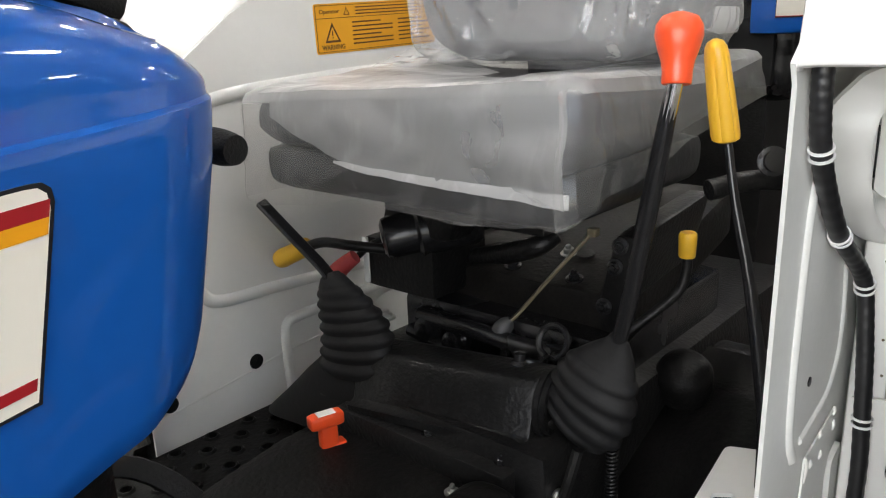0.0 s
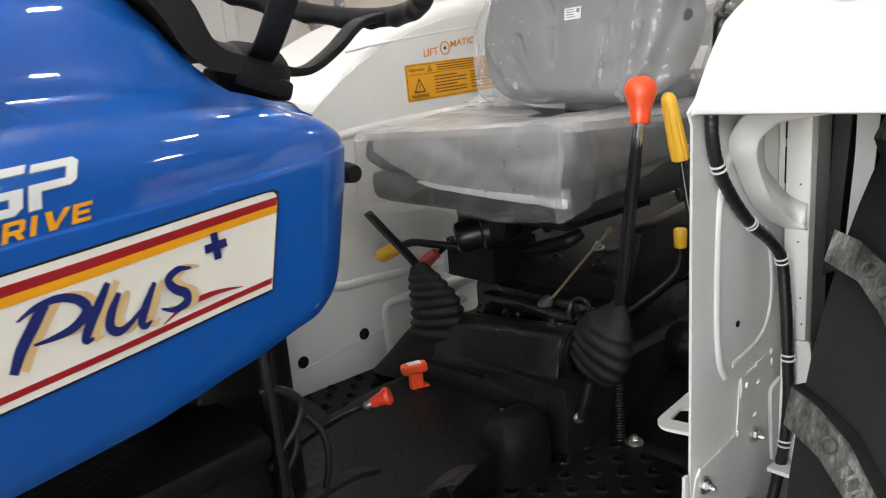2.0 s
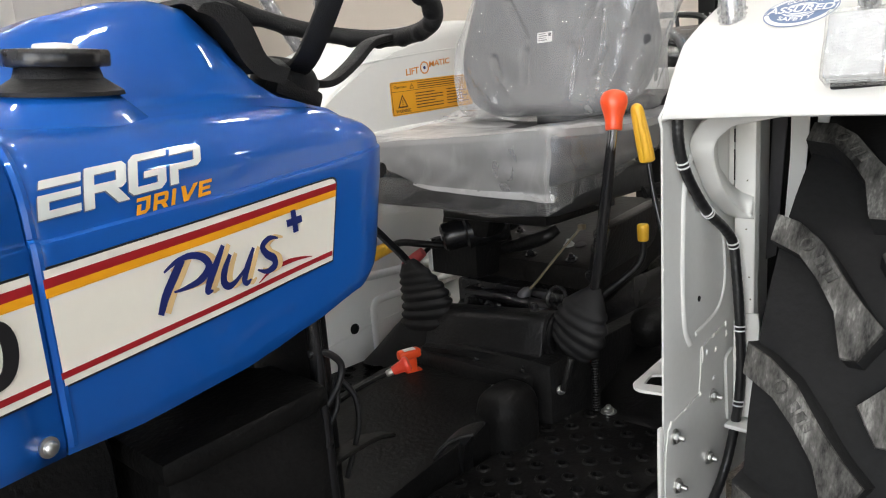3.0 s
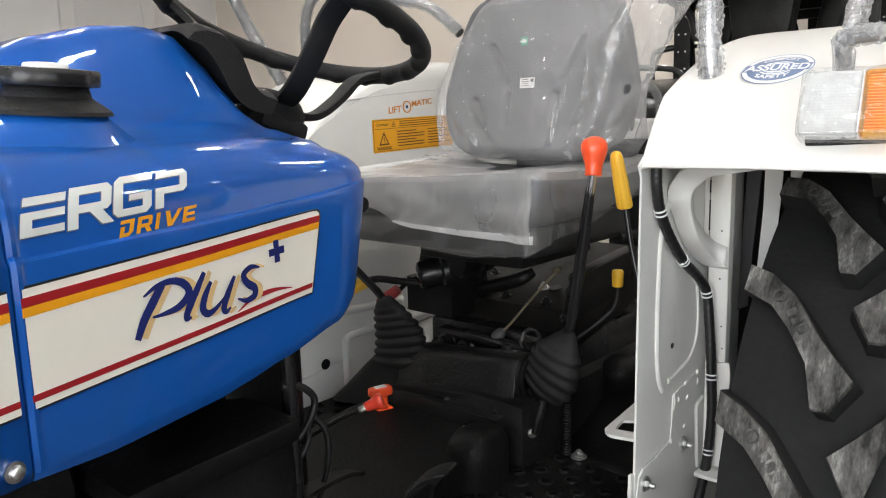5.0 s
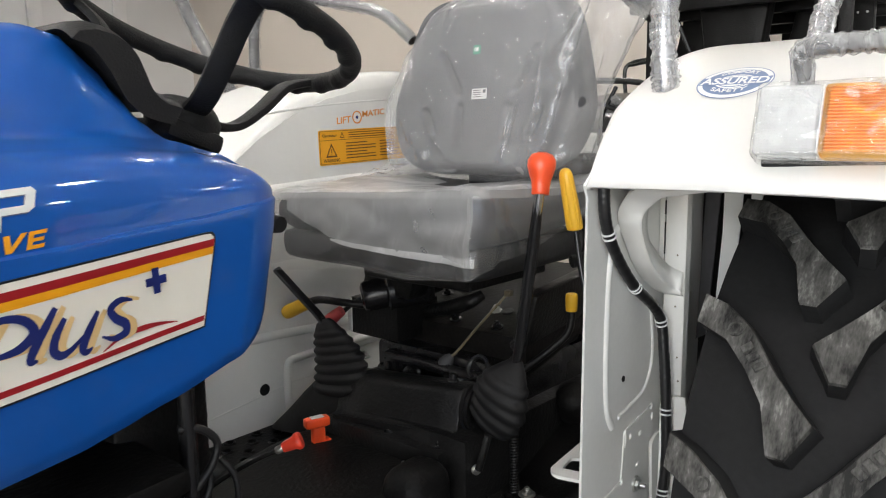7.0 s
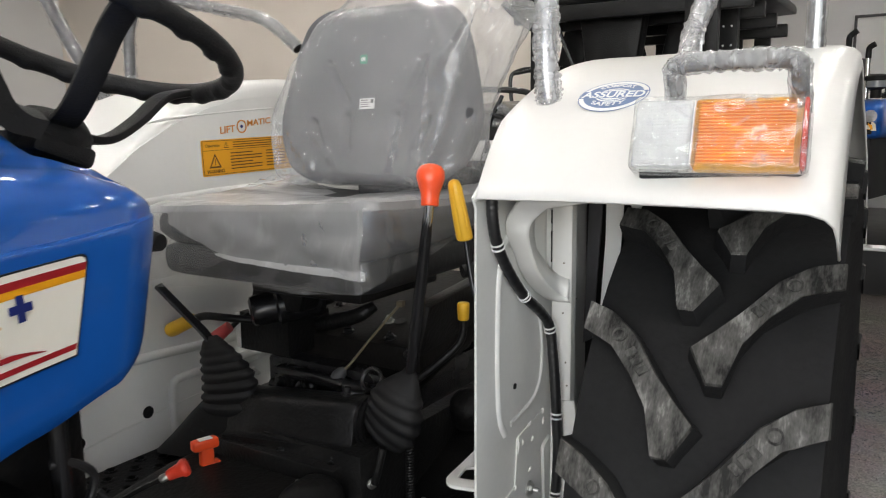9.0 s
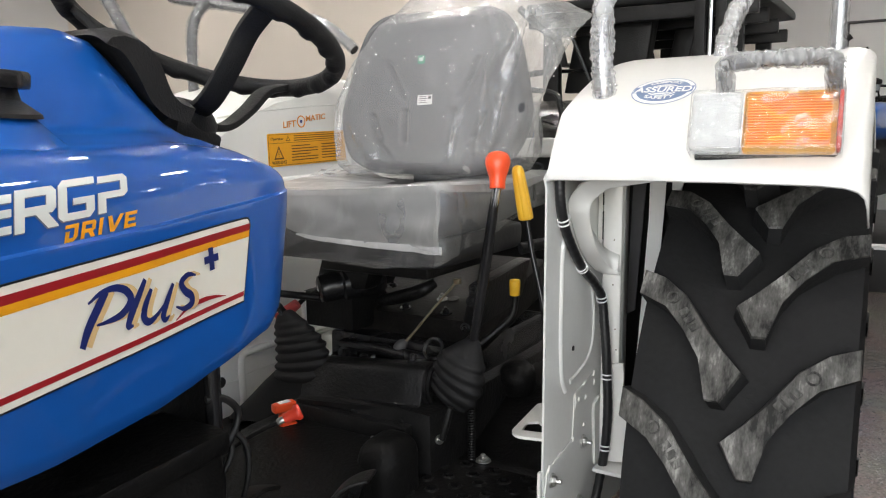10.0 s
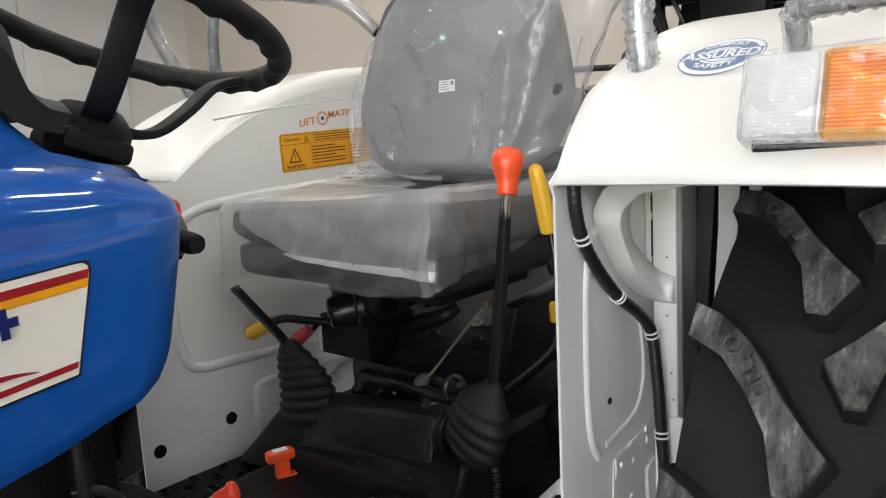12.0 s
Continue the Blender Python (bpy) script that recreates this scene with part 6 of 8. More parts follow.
    for x in (-0.140, -0.136, -0.06, 0.06, 0.138, 0.142):
        k = 0.96 if x in (-0.140, 0.142) else 1.0
        t = (x + 0.14) / 0.28
        rows.append([(x, 0.742 + 0.036 * t + y * k, 0.825 + (z - 0.825) * k + 0.016 * t) for y, z in prof])
    quadgrid(bm, rows, closed=True, caps=True)
    rail = part("shift_rail_housing", bm, BLACK, tractor, "black cast shift-rail housing")
    bm = bmesh.new()
    box(bm, (-0.160, 0.678, 0.780), (0.145, 0.850, 0.828), 0.004)
    part("flange", bm, BLACK, rail)
    for x, y in ((-0.12, 0.700), (0.0, 0.705), (0.12, 0.708), (-0.13, 0.815), (0.13, 0.83)):
        bm = bmesh.new()
        hexbolt(bm, (x, y, 0.826), (0, 0, 1), 0.0075, 0.006)
        part("bolt", bm, BLACKGLOSS, rail)
    for x, r in ((0.143, 0.046), (0.150, 0.042), (-0.141, 0.044)):
        bm = bmesh.new()
        lathe(bm, [(r - 0.008, -0.004), (r, -0.004), (r, 0.004), (r - 0.008, 0.004)], axis_at((x, 0.746 + 0.128 * (x + 0.14), 0.872 + 0.05 * (x + 0.14)), (1, 0.12, 0.05)), 22, closed=True)
        part("collar", bm, BLACK, rail)
    bm = bmesh.new()
    lathe(bm, [(0.012, 0), (0.012, 0.010), (0.008, 0.014), (0.008, 0.024), (0.0001, 0.026)], axis_at((0.095, 0.782, 0.918), (0, 0, 1)), 14)
    part("breather", bm, BLACKGLOSS, rail)
    bm = bmesh.new()
    ring = [(0.105 + 0.022 * math.cos(a), 0.845 + 0.01 * math.sin(a), 0.938 + 0.020 * math.sin(a)) for a in [k * 0.55 for k in range(-3, 9)]]
    tube(bm, [(0.095, 0.785, 0.930), (0.11, 0.80, 0.925)] + ring, 0.0048, 8, 4)
    part("lifting_eye", bm, BLACKGLOSS, rail)

    # rubber gaiters
    def gaiter(rings, label, plain=0):
        """Ribbed boot lofted through slanting rings (left x, z; right x, z; y; half depth); the last rings stay plain."""
        n = 6
        out = []
        for i, ((ax0, az0, ax1, az1, y0, h0), (bx0, bz0, bx1, bz1, y1, h1)) in enumerate(zip(rings, rings[1:])):
            for k in range(n):
                t = k / n
                bulge = (0.95, 1.00, 1.05, 1.07, 1.05, 0.98)[k] if i < len(rings) - 1 - plain else 1.0
                out.append([(a + (b - a) * t) for a, b in ((ax0, bx0), (az0, bz0), (ax1, bx1), (az1, bz1), (y0, y1), (h0, h1))] + [bulge])
        out.append(list(rings[-1]) + [1.0])
        rows = []
        for x0, z0, x1, z1, y, h, k in out:
            c, d = Vector(((x0 + x1) / 2, y, (z0 + z1) / 2)), Vector(((x1 - x0) / 2, 0, (z1 - z0) / 2))
            rows.append([c + (d * math.cos(a) + Vector((0, h * 0.58, 0)) * math.sin(a)) * k for a in [j * math.pi / 16 for j in range(32)]])
        bm = bmesh.new()
        quadgrid(bm, rows, closed=True, caps=True)
        return part("gear_boot", bm, BOOTRUB, tractor, label)
    gaiter([(0.140, 0.900, 0.206, 0.842, 0.778, 0.044), (0.143, 0.910, 0.231, 0.849, 0.778, 0.047), (0.149, 0.925, 0.248, 0.871, 0.779, 0.048), (0.155, 0.941, 0.257, 0.896, 0.781, 0.052), (0.163, 0.956, 0.258, 0.923, 0.784, 0.047), (0.178, 0.969, 0.255, 0.947, 0.788, 0.039), (0.194, 0.979, 0.250, 0.966, 0.792, 0.029), (0.212, 0.988, 0.242, 0.985, 0.797, 0.015), (0.216, 0.994, 0.232, 0.994, 0.800, 0.009)], "ribbed black rubber lever gaiter", 3)
    gaiter([(-0.236, 0.858, -0.100, 0.868, 0.733, 0.066), (-0.234, 0.876, -0.096, 0.896, 0.732, 0.062), (-0.230, 0.894, -0.092, 0.920, 0.731, 0.058), (-0.229, 0.913, -0.096, 0.942, 0.731, 0.054), (-0.230, 0.932, -0.106, 0.960, 0.730, 0.050), (-0.231, 0.950, -0.122, 0.974, 0.729, 0.044), (-0.232, 0.966, -0.138, 0.988, 0.728, 0.037), (-0.229, 0.984, -0.160, 1.002, 0.727, 0.028), (-0.224, 0.998, -0.176, 1.012, 0.727, 0.020), (-0.214, 1.008, -0.188, 1.016, 0.727, 0.012)], "ribbed black rubber lever gaiter", 2)
    # moulded skirt that spreads from the boot over the floor plate
    bm = bmesh.new()
    rows = []
    for x0, x1, y0, y1, z0, z1 in ((-0.403, -0.080, 0.690, 0.850, 0.731, 0.790), (-0.398, -0.080, 0.692, 0.848, 0.738, 0.796), (-0.352, -0.085, 0.696, 0.830, 0.776, 0.812), (-0.310, -0.090, 0.700, 0.805, 0.812, 0.832), (-0.276, -0.095, 0.703, 0.785, 0.842, 0.850), (-0.250, -0.098, 0.704, 0.772, 0.862, 0.866), (-0.238, -0.100, 0.705, 0.764, 0.872, 0.876)):
        cx, cy, rx, ry = (x0 + x1) / 2, (y0 + y1) / 2, (x1 - x0) / 2, (y1 - y0) / 2
        rows.append([(cx + rx * math.copysign(abs(math.cos(a)) ** 0.7, math.cos(a)), cy + ry * math.copysign(abs(math.sin(a)) ** 0.7, math.sin(a)), (z0 + z1) / 2 + (z1 - z0) / 2 * math.cos(a)) for a in [k * math.pi / 18 for k in range(36)]])
    quadgrid(bm, rows, closed=True)
    part("boot_skirt", bm, BOOTRUB, tractor, "moulded black rubber skirt under the gaiter")

    # main lever with its orange knob
    bm = bmesh.new()
    tube(bm, [(0.222, 0.800, 0.965), (0.243, 0.790, 1.04), (0.272, 0.773, 1.16), (0.296, 0.757, 1.26), (0.306, 0.751, 1.302)], [0.0085, 0.0105, 0.0105, 0.0085, 0.007], 12, 6)
    lev = part("gear_lever", bm, BLACKGLOSS, tractor, "black gear lever with orange knob")
    bm = bmesh.new()
    tube(bm, [(0.2885, 0.762, 1.228), (0.2985, 0.7555, 1.270), (0.3055, 0.7512, 1.300)], 0.0083, 14, 3)
    part("lever_shank", bm, CHROME, lev, "bright steel shank")
    ax = Vector((-0.005, 0.012, 0.063)).normalized()
    bm = bmesh.new()
    lathe(bm, [(0.0135, 0.0), (0.0145, 0.002), (0.0145, 0.012), (0.0160, 0.022), (0.0200, 0.034), (0.0232, 0.046), (0.0225, 0.056), (0.0175, 0.064), (0.008, 0.068), (0.0001, 0.069)], axis_at((0.306, 0.751, 1.290), ax), 28)
    part("knob", bm, ORANGE, lev, "orange-red plastic knob")
    bm = bmesh.new()
    lathe(bm, [(0.010, 0), (0.010, 0.008), (0.0075, 0.010), (0.0075, 0.018), (0.0001, 0.018)], axis_at((0.221, 0.800, 0.972), (0.05, -0.03, 1)), 12)
    part("clamp", bm, BLACKGLOSS, lev)
    # yellow-handled lever
    bm = bmesh.new()
    tube(bm, [(0.405, 0.800, 0.80), (0.402, 0.800, 0.92), (0.390, 0.800, 1.0), (0.372, 0.801, 1.09), (0.350, 0.806, 1.17), (0.334, 0.813, 1.24)], [0.0095, 0.009, 0.008, 0.0065, 0.005, 0.0045], 10, 6)
    y1 = part("hydraulic_lever", bm, BLACKGLOSS, tractor, "thin black lever with yellow grip")
    bm = bmesh.new()
    d = Vector((0.323 - 0.333, 0.796 - 0.814, 1.330 - 1.233))
    f = axis_at((0.3335, 0.8145, 1.229), d)
    rows = []
    for r, h in ((0.0120, 0.0), (0.0152, 0.002), (0.0160, 0.006), (0.0158, 0.020), (0.0150, 0.050), (0.0138, 0.075), (0.0132, 0.088), (0.0118, 0.096), (0.0085, 0.1015), (0.003, 0.104)):
        ring = []
        for k in range(48):
            a = k * math.pi / 24
            w = r * (1 - 0.10 * max(0, math.cos(6 * a)) ** 6 * min(1, h / 0.006) * (h < 0.09))
            ring.append(f @ Vector((w * math.cos(a), w * 0.85 * math.sin(a), h)))
        rows.append(ring)
    quadgrid(bm, rows, closed=True, caps=True)
    part("grip", bm, YELLOW, y1, "fluted yellow plastic grip")
    # small yellow knob on its cranked rod
    bm = bmesh.new()
    tube(bm, [(0.221, 0.995, 1.055), (0.222, 0.993, 1.02), (0.215, 0.985, 0.99), (0.185, 0.96, 0.955), (0.15, 0.93, 0.92)], 0.0075, 10, 6)
    y2 = part("selector_lever", bm, BLACK, tractor, "cranked black lever with small yellow knob")
    bm = bmesh.new()
    lathe(bm, [(0.0105, 0.002), (0.0115, 0.004), (0.0125, 0.030), (0.0122, 0.034), (0.010, 0.037), (0.0001, 0.038)], axis_at((0.221, 0.995, 1.037), (0, 0, 1)), 20)
    part("knob", bm, YELLOW, y2, "small yellow plastic knob")
    # crossing levers on the far side
    bm = bmesh.new()
    tube(bm, [(-0.195, 0.727, 0.985), (-0.210, 0.722, 1.015), (-0.264, 0.711, 1.061), (-0.318, 0.700, 1.107)], 1, 10, 5, flat=(0.018, 0.010))
    part("range_lever", bm, BLACKGLOSS, tractor, "flat black range lever")
    bm = bmesh.new()
    tube(bm, [(-0.322, 0.774, 1.017), (-0.285, 0.785, 1.030), (-0.235, 0.800, 1.029), (-0.19, 0.84, 1.02)], 0.0085, 10, 4)
    y3 = part("lock_lever", bm, BLACK, tractor, "black lever with yellow grip")
    bm = bmesh.new()
    tube(bm, [(-0.372, 0.760, 0.992), (-0.362, 0.763, 0.997), (-0.314, 0.777, 1.021)], [0.0135, 0.016, 0.0145], 14, 3)
    part("grip", bm, YELLOW, y3, "yellow plastic grip")
    bm = bmesh.new()
    tube(bm, [(-0.284, 0.795, 0.968), (-0.266, 0.804, 0.988), (-0.246, 0.815, 1.006)], [0.016, 0.014, 0.0115], 14, 3)
    part("selector_knob", bm, PINKRED, tractor, "faded red rubber knob on a short rod")
    bm = bmesh.new()
    tube(bm, [(-0.265, 0.838, 0.997), (-0.24, 0.85, 1.02), (-0.20, 0.87, 1.04)], 0.0055, 8, 3)
    part("selector_rod", bm, BLACK, tractor)

    # orange T-handle and red pull knob
    bm = bmesh.new()
    rbox(bm, (-0.026, -0.010, 0.040), (0.024, 0.012, 0.060), 0.005, 6)
    rbox(bm, (-0.012, -0.008, -0.022), (0.014, 0.010, 0.044), 0.005, 6)
    rbox(bm, (0.004, -0.009, -0.002), (0.026, 0.012, 0.014), 0.005, 6)
    bmesh.ops.transform(bm, matrix=Matrix.Translation((-0.128, 0.636, 0.786)) @ pose(0, 0, 0, 0, 0, 72), verts=bm.verts)
    th = part("lock_handle", bm, ORANGE, tractor, "orange plastic T-shaped lock handle")
    bm = bmesh.new()
    box(bm, (-0.014, -0.007, 0.0595), (0.012, 0.008, 0.0606), 0, Matrix.Translation((-0.128, 0.636, 0.786)) @ pose(0, 0, 0, 0, 0, 72))
    part("handle_label", bm, PAPER, th)
    d = Vector((-0.60, -0.68, -0.36)).normalized()
    f = axis_at(Vector((0.153, 0.326, 0.960)) - d * 0.031, d)
    bm = bmesh.new()
    lathe(bm, [(0.0001, -0.008), (0.0105, -0.008), (0.0125, -0.005), (0.0125, -0.001), (0.0095, 0.003), (0.0078, 0.016), (0.0070, 0.020), (0.0001, 0.020)], f, 22)
    rk = part("stop_knob", bm, REDPL, tractor, "red conical pull knob on a thin rod")
    bm = bmesh.new()
    lathe(bm, [(0.0055, 0.020), (0.0055, 0.029), (0.004, 0.031), (0.0001, 0.031)], f, 12)
    part("ferrule", bm, ZINC, rk)
    bm = bmesh.new()
    tube(bm, [f @ Vector((0, 0, 0.028)), (0.120, 0.305, 0.940), (0.07, 0.27, 0.90), (0.02, 0.2, 0.83)], 0.004, 8, 5)
    part("rod", bm, BLACK, rk)
    # nut and springs under the gaiter
    bm = bmesh.new()
    hexbolt(bm, (0.190, 0.729, 0.797), (1, -0.5, 0.1), 0.0065, 0.005)
    part("nut", bm, ZINC, tunnel)
    bm = bmesh.new()
    tube(bm, [(0.212, 0.735, 0.865), (0.206, 0.728, 0.83), (0.198, 0.726, 0.800)], 0.007, 8, 3)
    part("link_rod", bm, BLACK, tunnel)
    bm = bmesh.new()
    tube(bm, [(0.222 + 0.0070 * math.cos(k * 0.7), 0.80 + 0.0070 * math.sin(k * 0.7), 0.735 + k * 0.0006) for k in range(200)], 0.0020, 6, 1)
    part("spring", bm, BLACK, tunnel)

    # white step bracket on the fender plate
    bm = bmesh.new()
    f = Matrix.Translation((0, 0, 0.854))
    outer = rounded([(0.443, 0.702), (0.378, 0.686), (0.359, 0.702), (0.340, 0.860), (0.443, 0.900)], [0.004, 0.012, 0.012, 0.01, 0.004])
    slot = rounded([(0.432, 0.728), (0.374, 0.716), (0.366, 0.757), (0.384, 0.770), (0.390, 0.762), (0.432, 0.766)], 0.004)
    from_outer = [bm.verts.new((x, y, 0.858)) for x, y in outer]
    from_slot = [bm.verts.new((x, y, 0.858)) for x, y in slot]
    es = [bm.edges.new((v[i], v[(i + 1) % len(v)])) for v in (from_outer, from_slot) for i in range(len(v))]
    bmesh.ops.triangle_fill(bm, use_beauty=True, edges=es)
    br = part("step_bracket", bm, WHITE, tractor, "white steel bracket plate with a slot", smooth=False)
    mod = br.modifiers.new("thickness", "SOLIDIFY")
    mod.thickness, mod.offset = 0.005, -1
    bm = bmesh.new()
    rbox(bm, (0.439, 0.638, 0.60), (0.4455, 0.651, 0.822), 0.003, 6)
    part("edge_flange", bm, WHITE, tractor)


controls()


def under_seat():
    # hydraulic housing
    bm = bmesh.new()
    rbox(bm, (-0.215, 0.888, 0.80), (0.155, 1.30, 0.934), 0.012, 8)
    h = part("hydraulic_housing", bm, BLACKGLOSS, tractor, "black hydraulic lift housing under the seat")
    bm = bmesh.new()
    rbox(bm, (-0.20, 0.93, 0.90), (0.16, 1.32, 0.985), 0.012, 8, lambda p: Vector((p.x, p.y, p.z + 0.22 * (p.y - 0.93))))
    part("lift_cover", bm, DUSTPLATE, h, "brown-dusted sloping steel cover")
    for k, (x, y, z) in enumerate(((-0.15, 0.96, 0.992), (-0.04, 0.955, 0.99), (0.07, 0.955, 0.99), (0.13, 0.98, 0.998), (-0.15, 1.06, 1.012), (0.12, 1.08, 1.018), (0.02, 1.02, 1.004))):
        bm = bmesh.new()
        hexbolt(bm, (x, y, z), (0, -0.2, 1), 0.009, 0.008)
        part("bolt", bm, BLACKGLOSS if k % 3 else ZINC, h)
    bm = bmesh.new()
    lathe(bm, [(0.014, 0), (0.014, 0.004), (0.0001, 0.004)], axis_at((0.05, 1.02, 1.006), (0, -0.2, 1)), 18)
    part("plug", bm, BLACK, h)
    # pipes and small castings at the front of the housing
    for pts, r in (([(-0.20, 0.885, 0.87), (-0.08, 0.872, 0.862), (0.05, 0.876, 0.868), (0.15, 0.885, 0.88)], 0.011), ([(-0.17, 0.880, 0.905), (-0.05, 0.868, 0.91), (0.06, 0.87, 0.905), (0.14, 0.88, 0.915)], 0.014), ([(-0.13, 0.87, 0.84), (0.0, 0.862, 0.838), (0.10, 0.87, 0.85)], 0.008)):
        bm = bmesh.new()
        tube(bm, pts, r, 12, 6)
        part("hydraulic_pipe", bm, BLACKGLOSS, h)
    for x, y, z, r in ((-0.15, 0.875, 0.885, 0.026), (-0.09, 0.87, 0.88, 0.022), (0.02, 0.87, 0.89, 0.020), (0.10, 0.872, 0.90, 0.018)):
        bm = bmesh.new()
        lathe(bm, [(r, 0), (r, 0.012), (r * 0.75, 0.016), (r * 0.72, 0.026), (r * 0.4, 0.028), (r * 0.35, 0.036), (0.0001, 0.037)], axis_at((x, y + 0.012, z), (0, -1, 0.15)), 18)
        part("valve_cap", bm, BLACKGLOSS, h)
    # selector box and cylinder under the cushion's far corner
    bm = bmesh.new()
    rbox(bm, (-0.262, 0.852, 0.946), (-0.115, 0.985, 1.030), 0.006, 6)
    vb = part("control_valve", bm, BLACK, tractor, "black control valve box with a round end")
    bm = bmesh.new()
    box(bm, (-0.2625, 0.8475, 0.952), (-0.252, 0.8515, 1.028), 0.0005)
    part("paper_tag", bm, PAPER, vb, "narrow white paper tag")
    bm = bmesh.new()
    d = Vector((0.14, 0.17, 0.035))
    lathe(bm, [(0.0001, -0.002), (0.022, -0.002), (0.030, 0.002), (0.033, 0.010), (0.033, 0.05), (0.040, 0.055), (0.040, 0.14), (0.034, 0.15), (0.0001, 0.15)], axis_at((-0.180, 0.815, 1.045), d), 26)
    cyl = part("spool_cylinder", bm, BLACKGLOSS, vb)
    bm = bmesh.new()
    f = axis_at((-0.180, 0.815, 1.045), -d)
    box(bm, (-0.009, -0.0025, 0.0022), (0.011, 0.0008, 0.003), 0, f)
    box(bm, (-0.003, 0.002, 0.0022), (0.004, 0.009, 0.003), 0, f)
    part("mark", bm, PAPER, vb)
    bm = bmesh.new()
    rbox(bm, (-0.205, 0.84, 1.045), (-0.06, 0.96, 1.11), 0.012, 6, lambda p: Vector((p.x + 0.3 * (p.z - 1.08), p.y, p.z)))
    part("seat_slide", bm, BLACK, vb)
    bm = bmesh.new()
    tube(bm, [(-0.07, 0.90, 1.015), (0.0, 0.885, 1.035), (0.055, 0.88, 1.055), (0.075, 0.90, 1.07)], [0.013, 0.016, 0.015, 0.011], 12, 6)
    part("spool_arm", bm, BLACK, vb)
    # yellowed rod with a grey knob
    bm = bmesh.new()
    tube(bm, [(0.104, 0.946, 1.068), (0.056, 0.915, 1.002), (0.018, 0.893, 0.948), (0.006, 0.880, 0.932)], 1, 8, 4, flat=(0.011, 0.005))
    rd = part("draft_lever", bm, BRASSROD, tractor, "yellowed flat rod with a grey knob")
    bm = bmesh.new()
    lathe(bm, [(0.006, 0), (0.012, 0.008), (0.0145, 0.022), (0.011, 0.032), (0.0001, 0.035)], axis_at((0.008, 0.882, 0.936), (-0.5, -0.4, -0.75)), 16)
    part("knob", bm, GREYKNOB, rd)
    bm = bmesh.new()
    box(bm, (0.098, 0.939, 1.062), (0.112, 0.953, 1.074), 0.002)
    part("clevis", bm, BRASSROD, rd)
    for x, y, z, w in ((0.004, 0.966, 1.071, 0.014), (-0.098, 0.966, 1.072, 0.012)):
        bm = bmesh.new()
        box(bm, (-w, -0.008, -0.0006), (w, 0.008, 0.0006), 0, pose(x, y, z, 50, 12, 15))
        part("paper_tag", bm, PAPER, vb, "small white paper tag")
    # sloping bracket and quadrant beside the lever
    bm = bmesh.new()
    rbox(bm, (0.110, 0.93, 0.90), (0.150, 1.16, 1.075), 0.010, 6, lambda p: Vector((p.x + 0.25 * (p.z - 0.93), p.y, p.z + 0.10 * (p.y - 0.93))))
    q = part("lever_quadrant", bm, BLACK, tractor, "black lever quadrant beside the seat")
    for x, y, z in ((0.150, 0.928, 1.03), (0.157, 0.928, 1.06), (0.135, 0.928, 0.97)):
        bm = bmesh.new()
        hexbolt(bm, (x, y, z), (0.1, -1, 0.1), 0.008, 0.006)
        part("bolt", bm, BLACKGLOSS, q)
    bm = bmesh.new()
    tube(bm, [(0.30, 0.86, 1.165), (0.33, 0.90, 1.172), (0.36, 0.94, 1.168)], 0.012, 12, 4)
    part("linkage", bm, BLACK, q)
    bm = bmesh.new()
    lathe(bm, [(0.017, 0), (0.017, 0.004), (0.012, 0.006), (0.012, 0.016), (0.0001, 0.017)], axis_at((0.352, 0.905, 1.195), (0.5, -0.8, 0.2)), 16)
    part("linkage_bush", bm, BLACKGLOSS, q)
    bm = bmesh.new()
    lathe(bm, [(0.040, 0), (0.042, 0.01), (0.042, 0.04), (0.034, 0.054), (0.018, 0.062), (0.0001, 0.064)], axis_at((0.205, 1.05, 0.815), (0.1, -0.4, 0.8)), 26)
    part("brake_drum", bm, BROWNBLACK, tractor, "dull black cast brake drum")
    bm = bmesh.new()
    rbox(bm, (0.30, 1.13, 0.86), (0.42, 1.16, 1.08), 0.006, 5)
    part("rear_bracket", bm, BLACK, tractor)


under_seat()


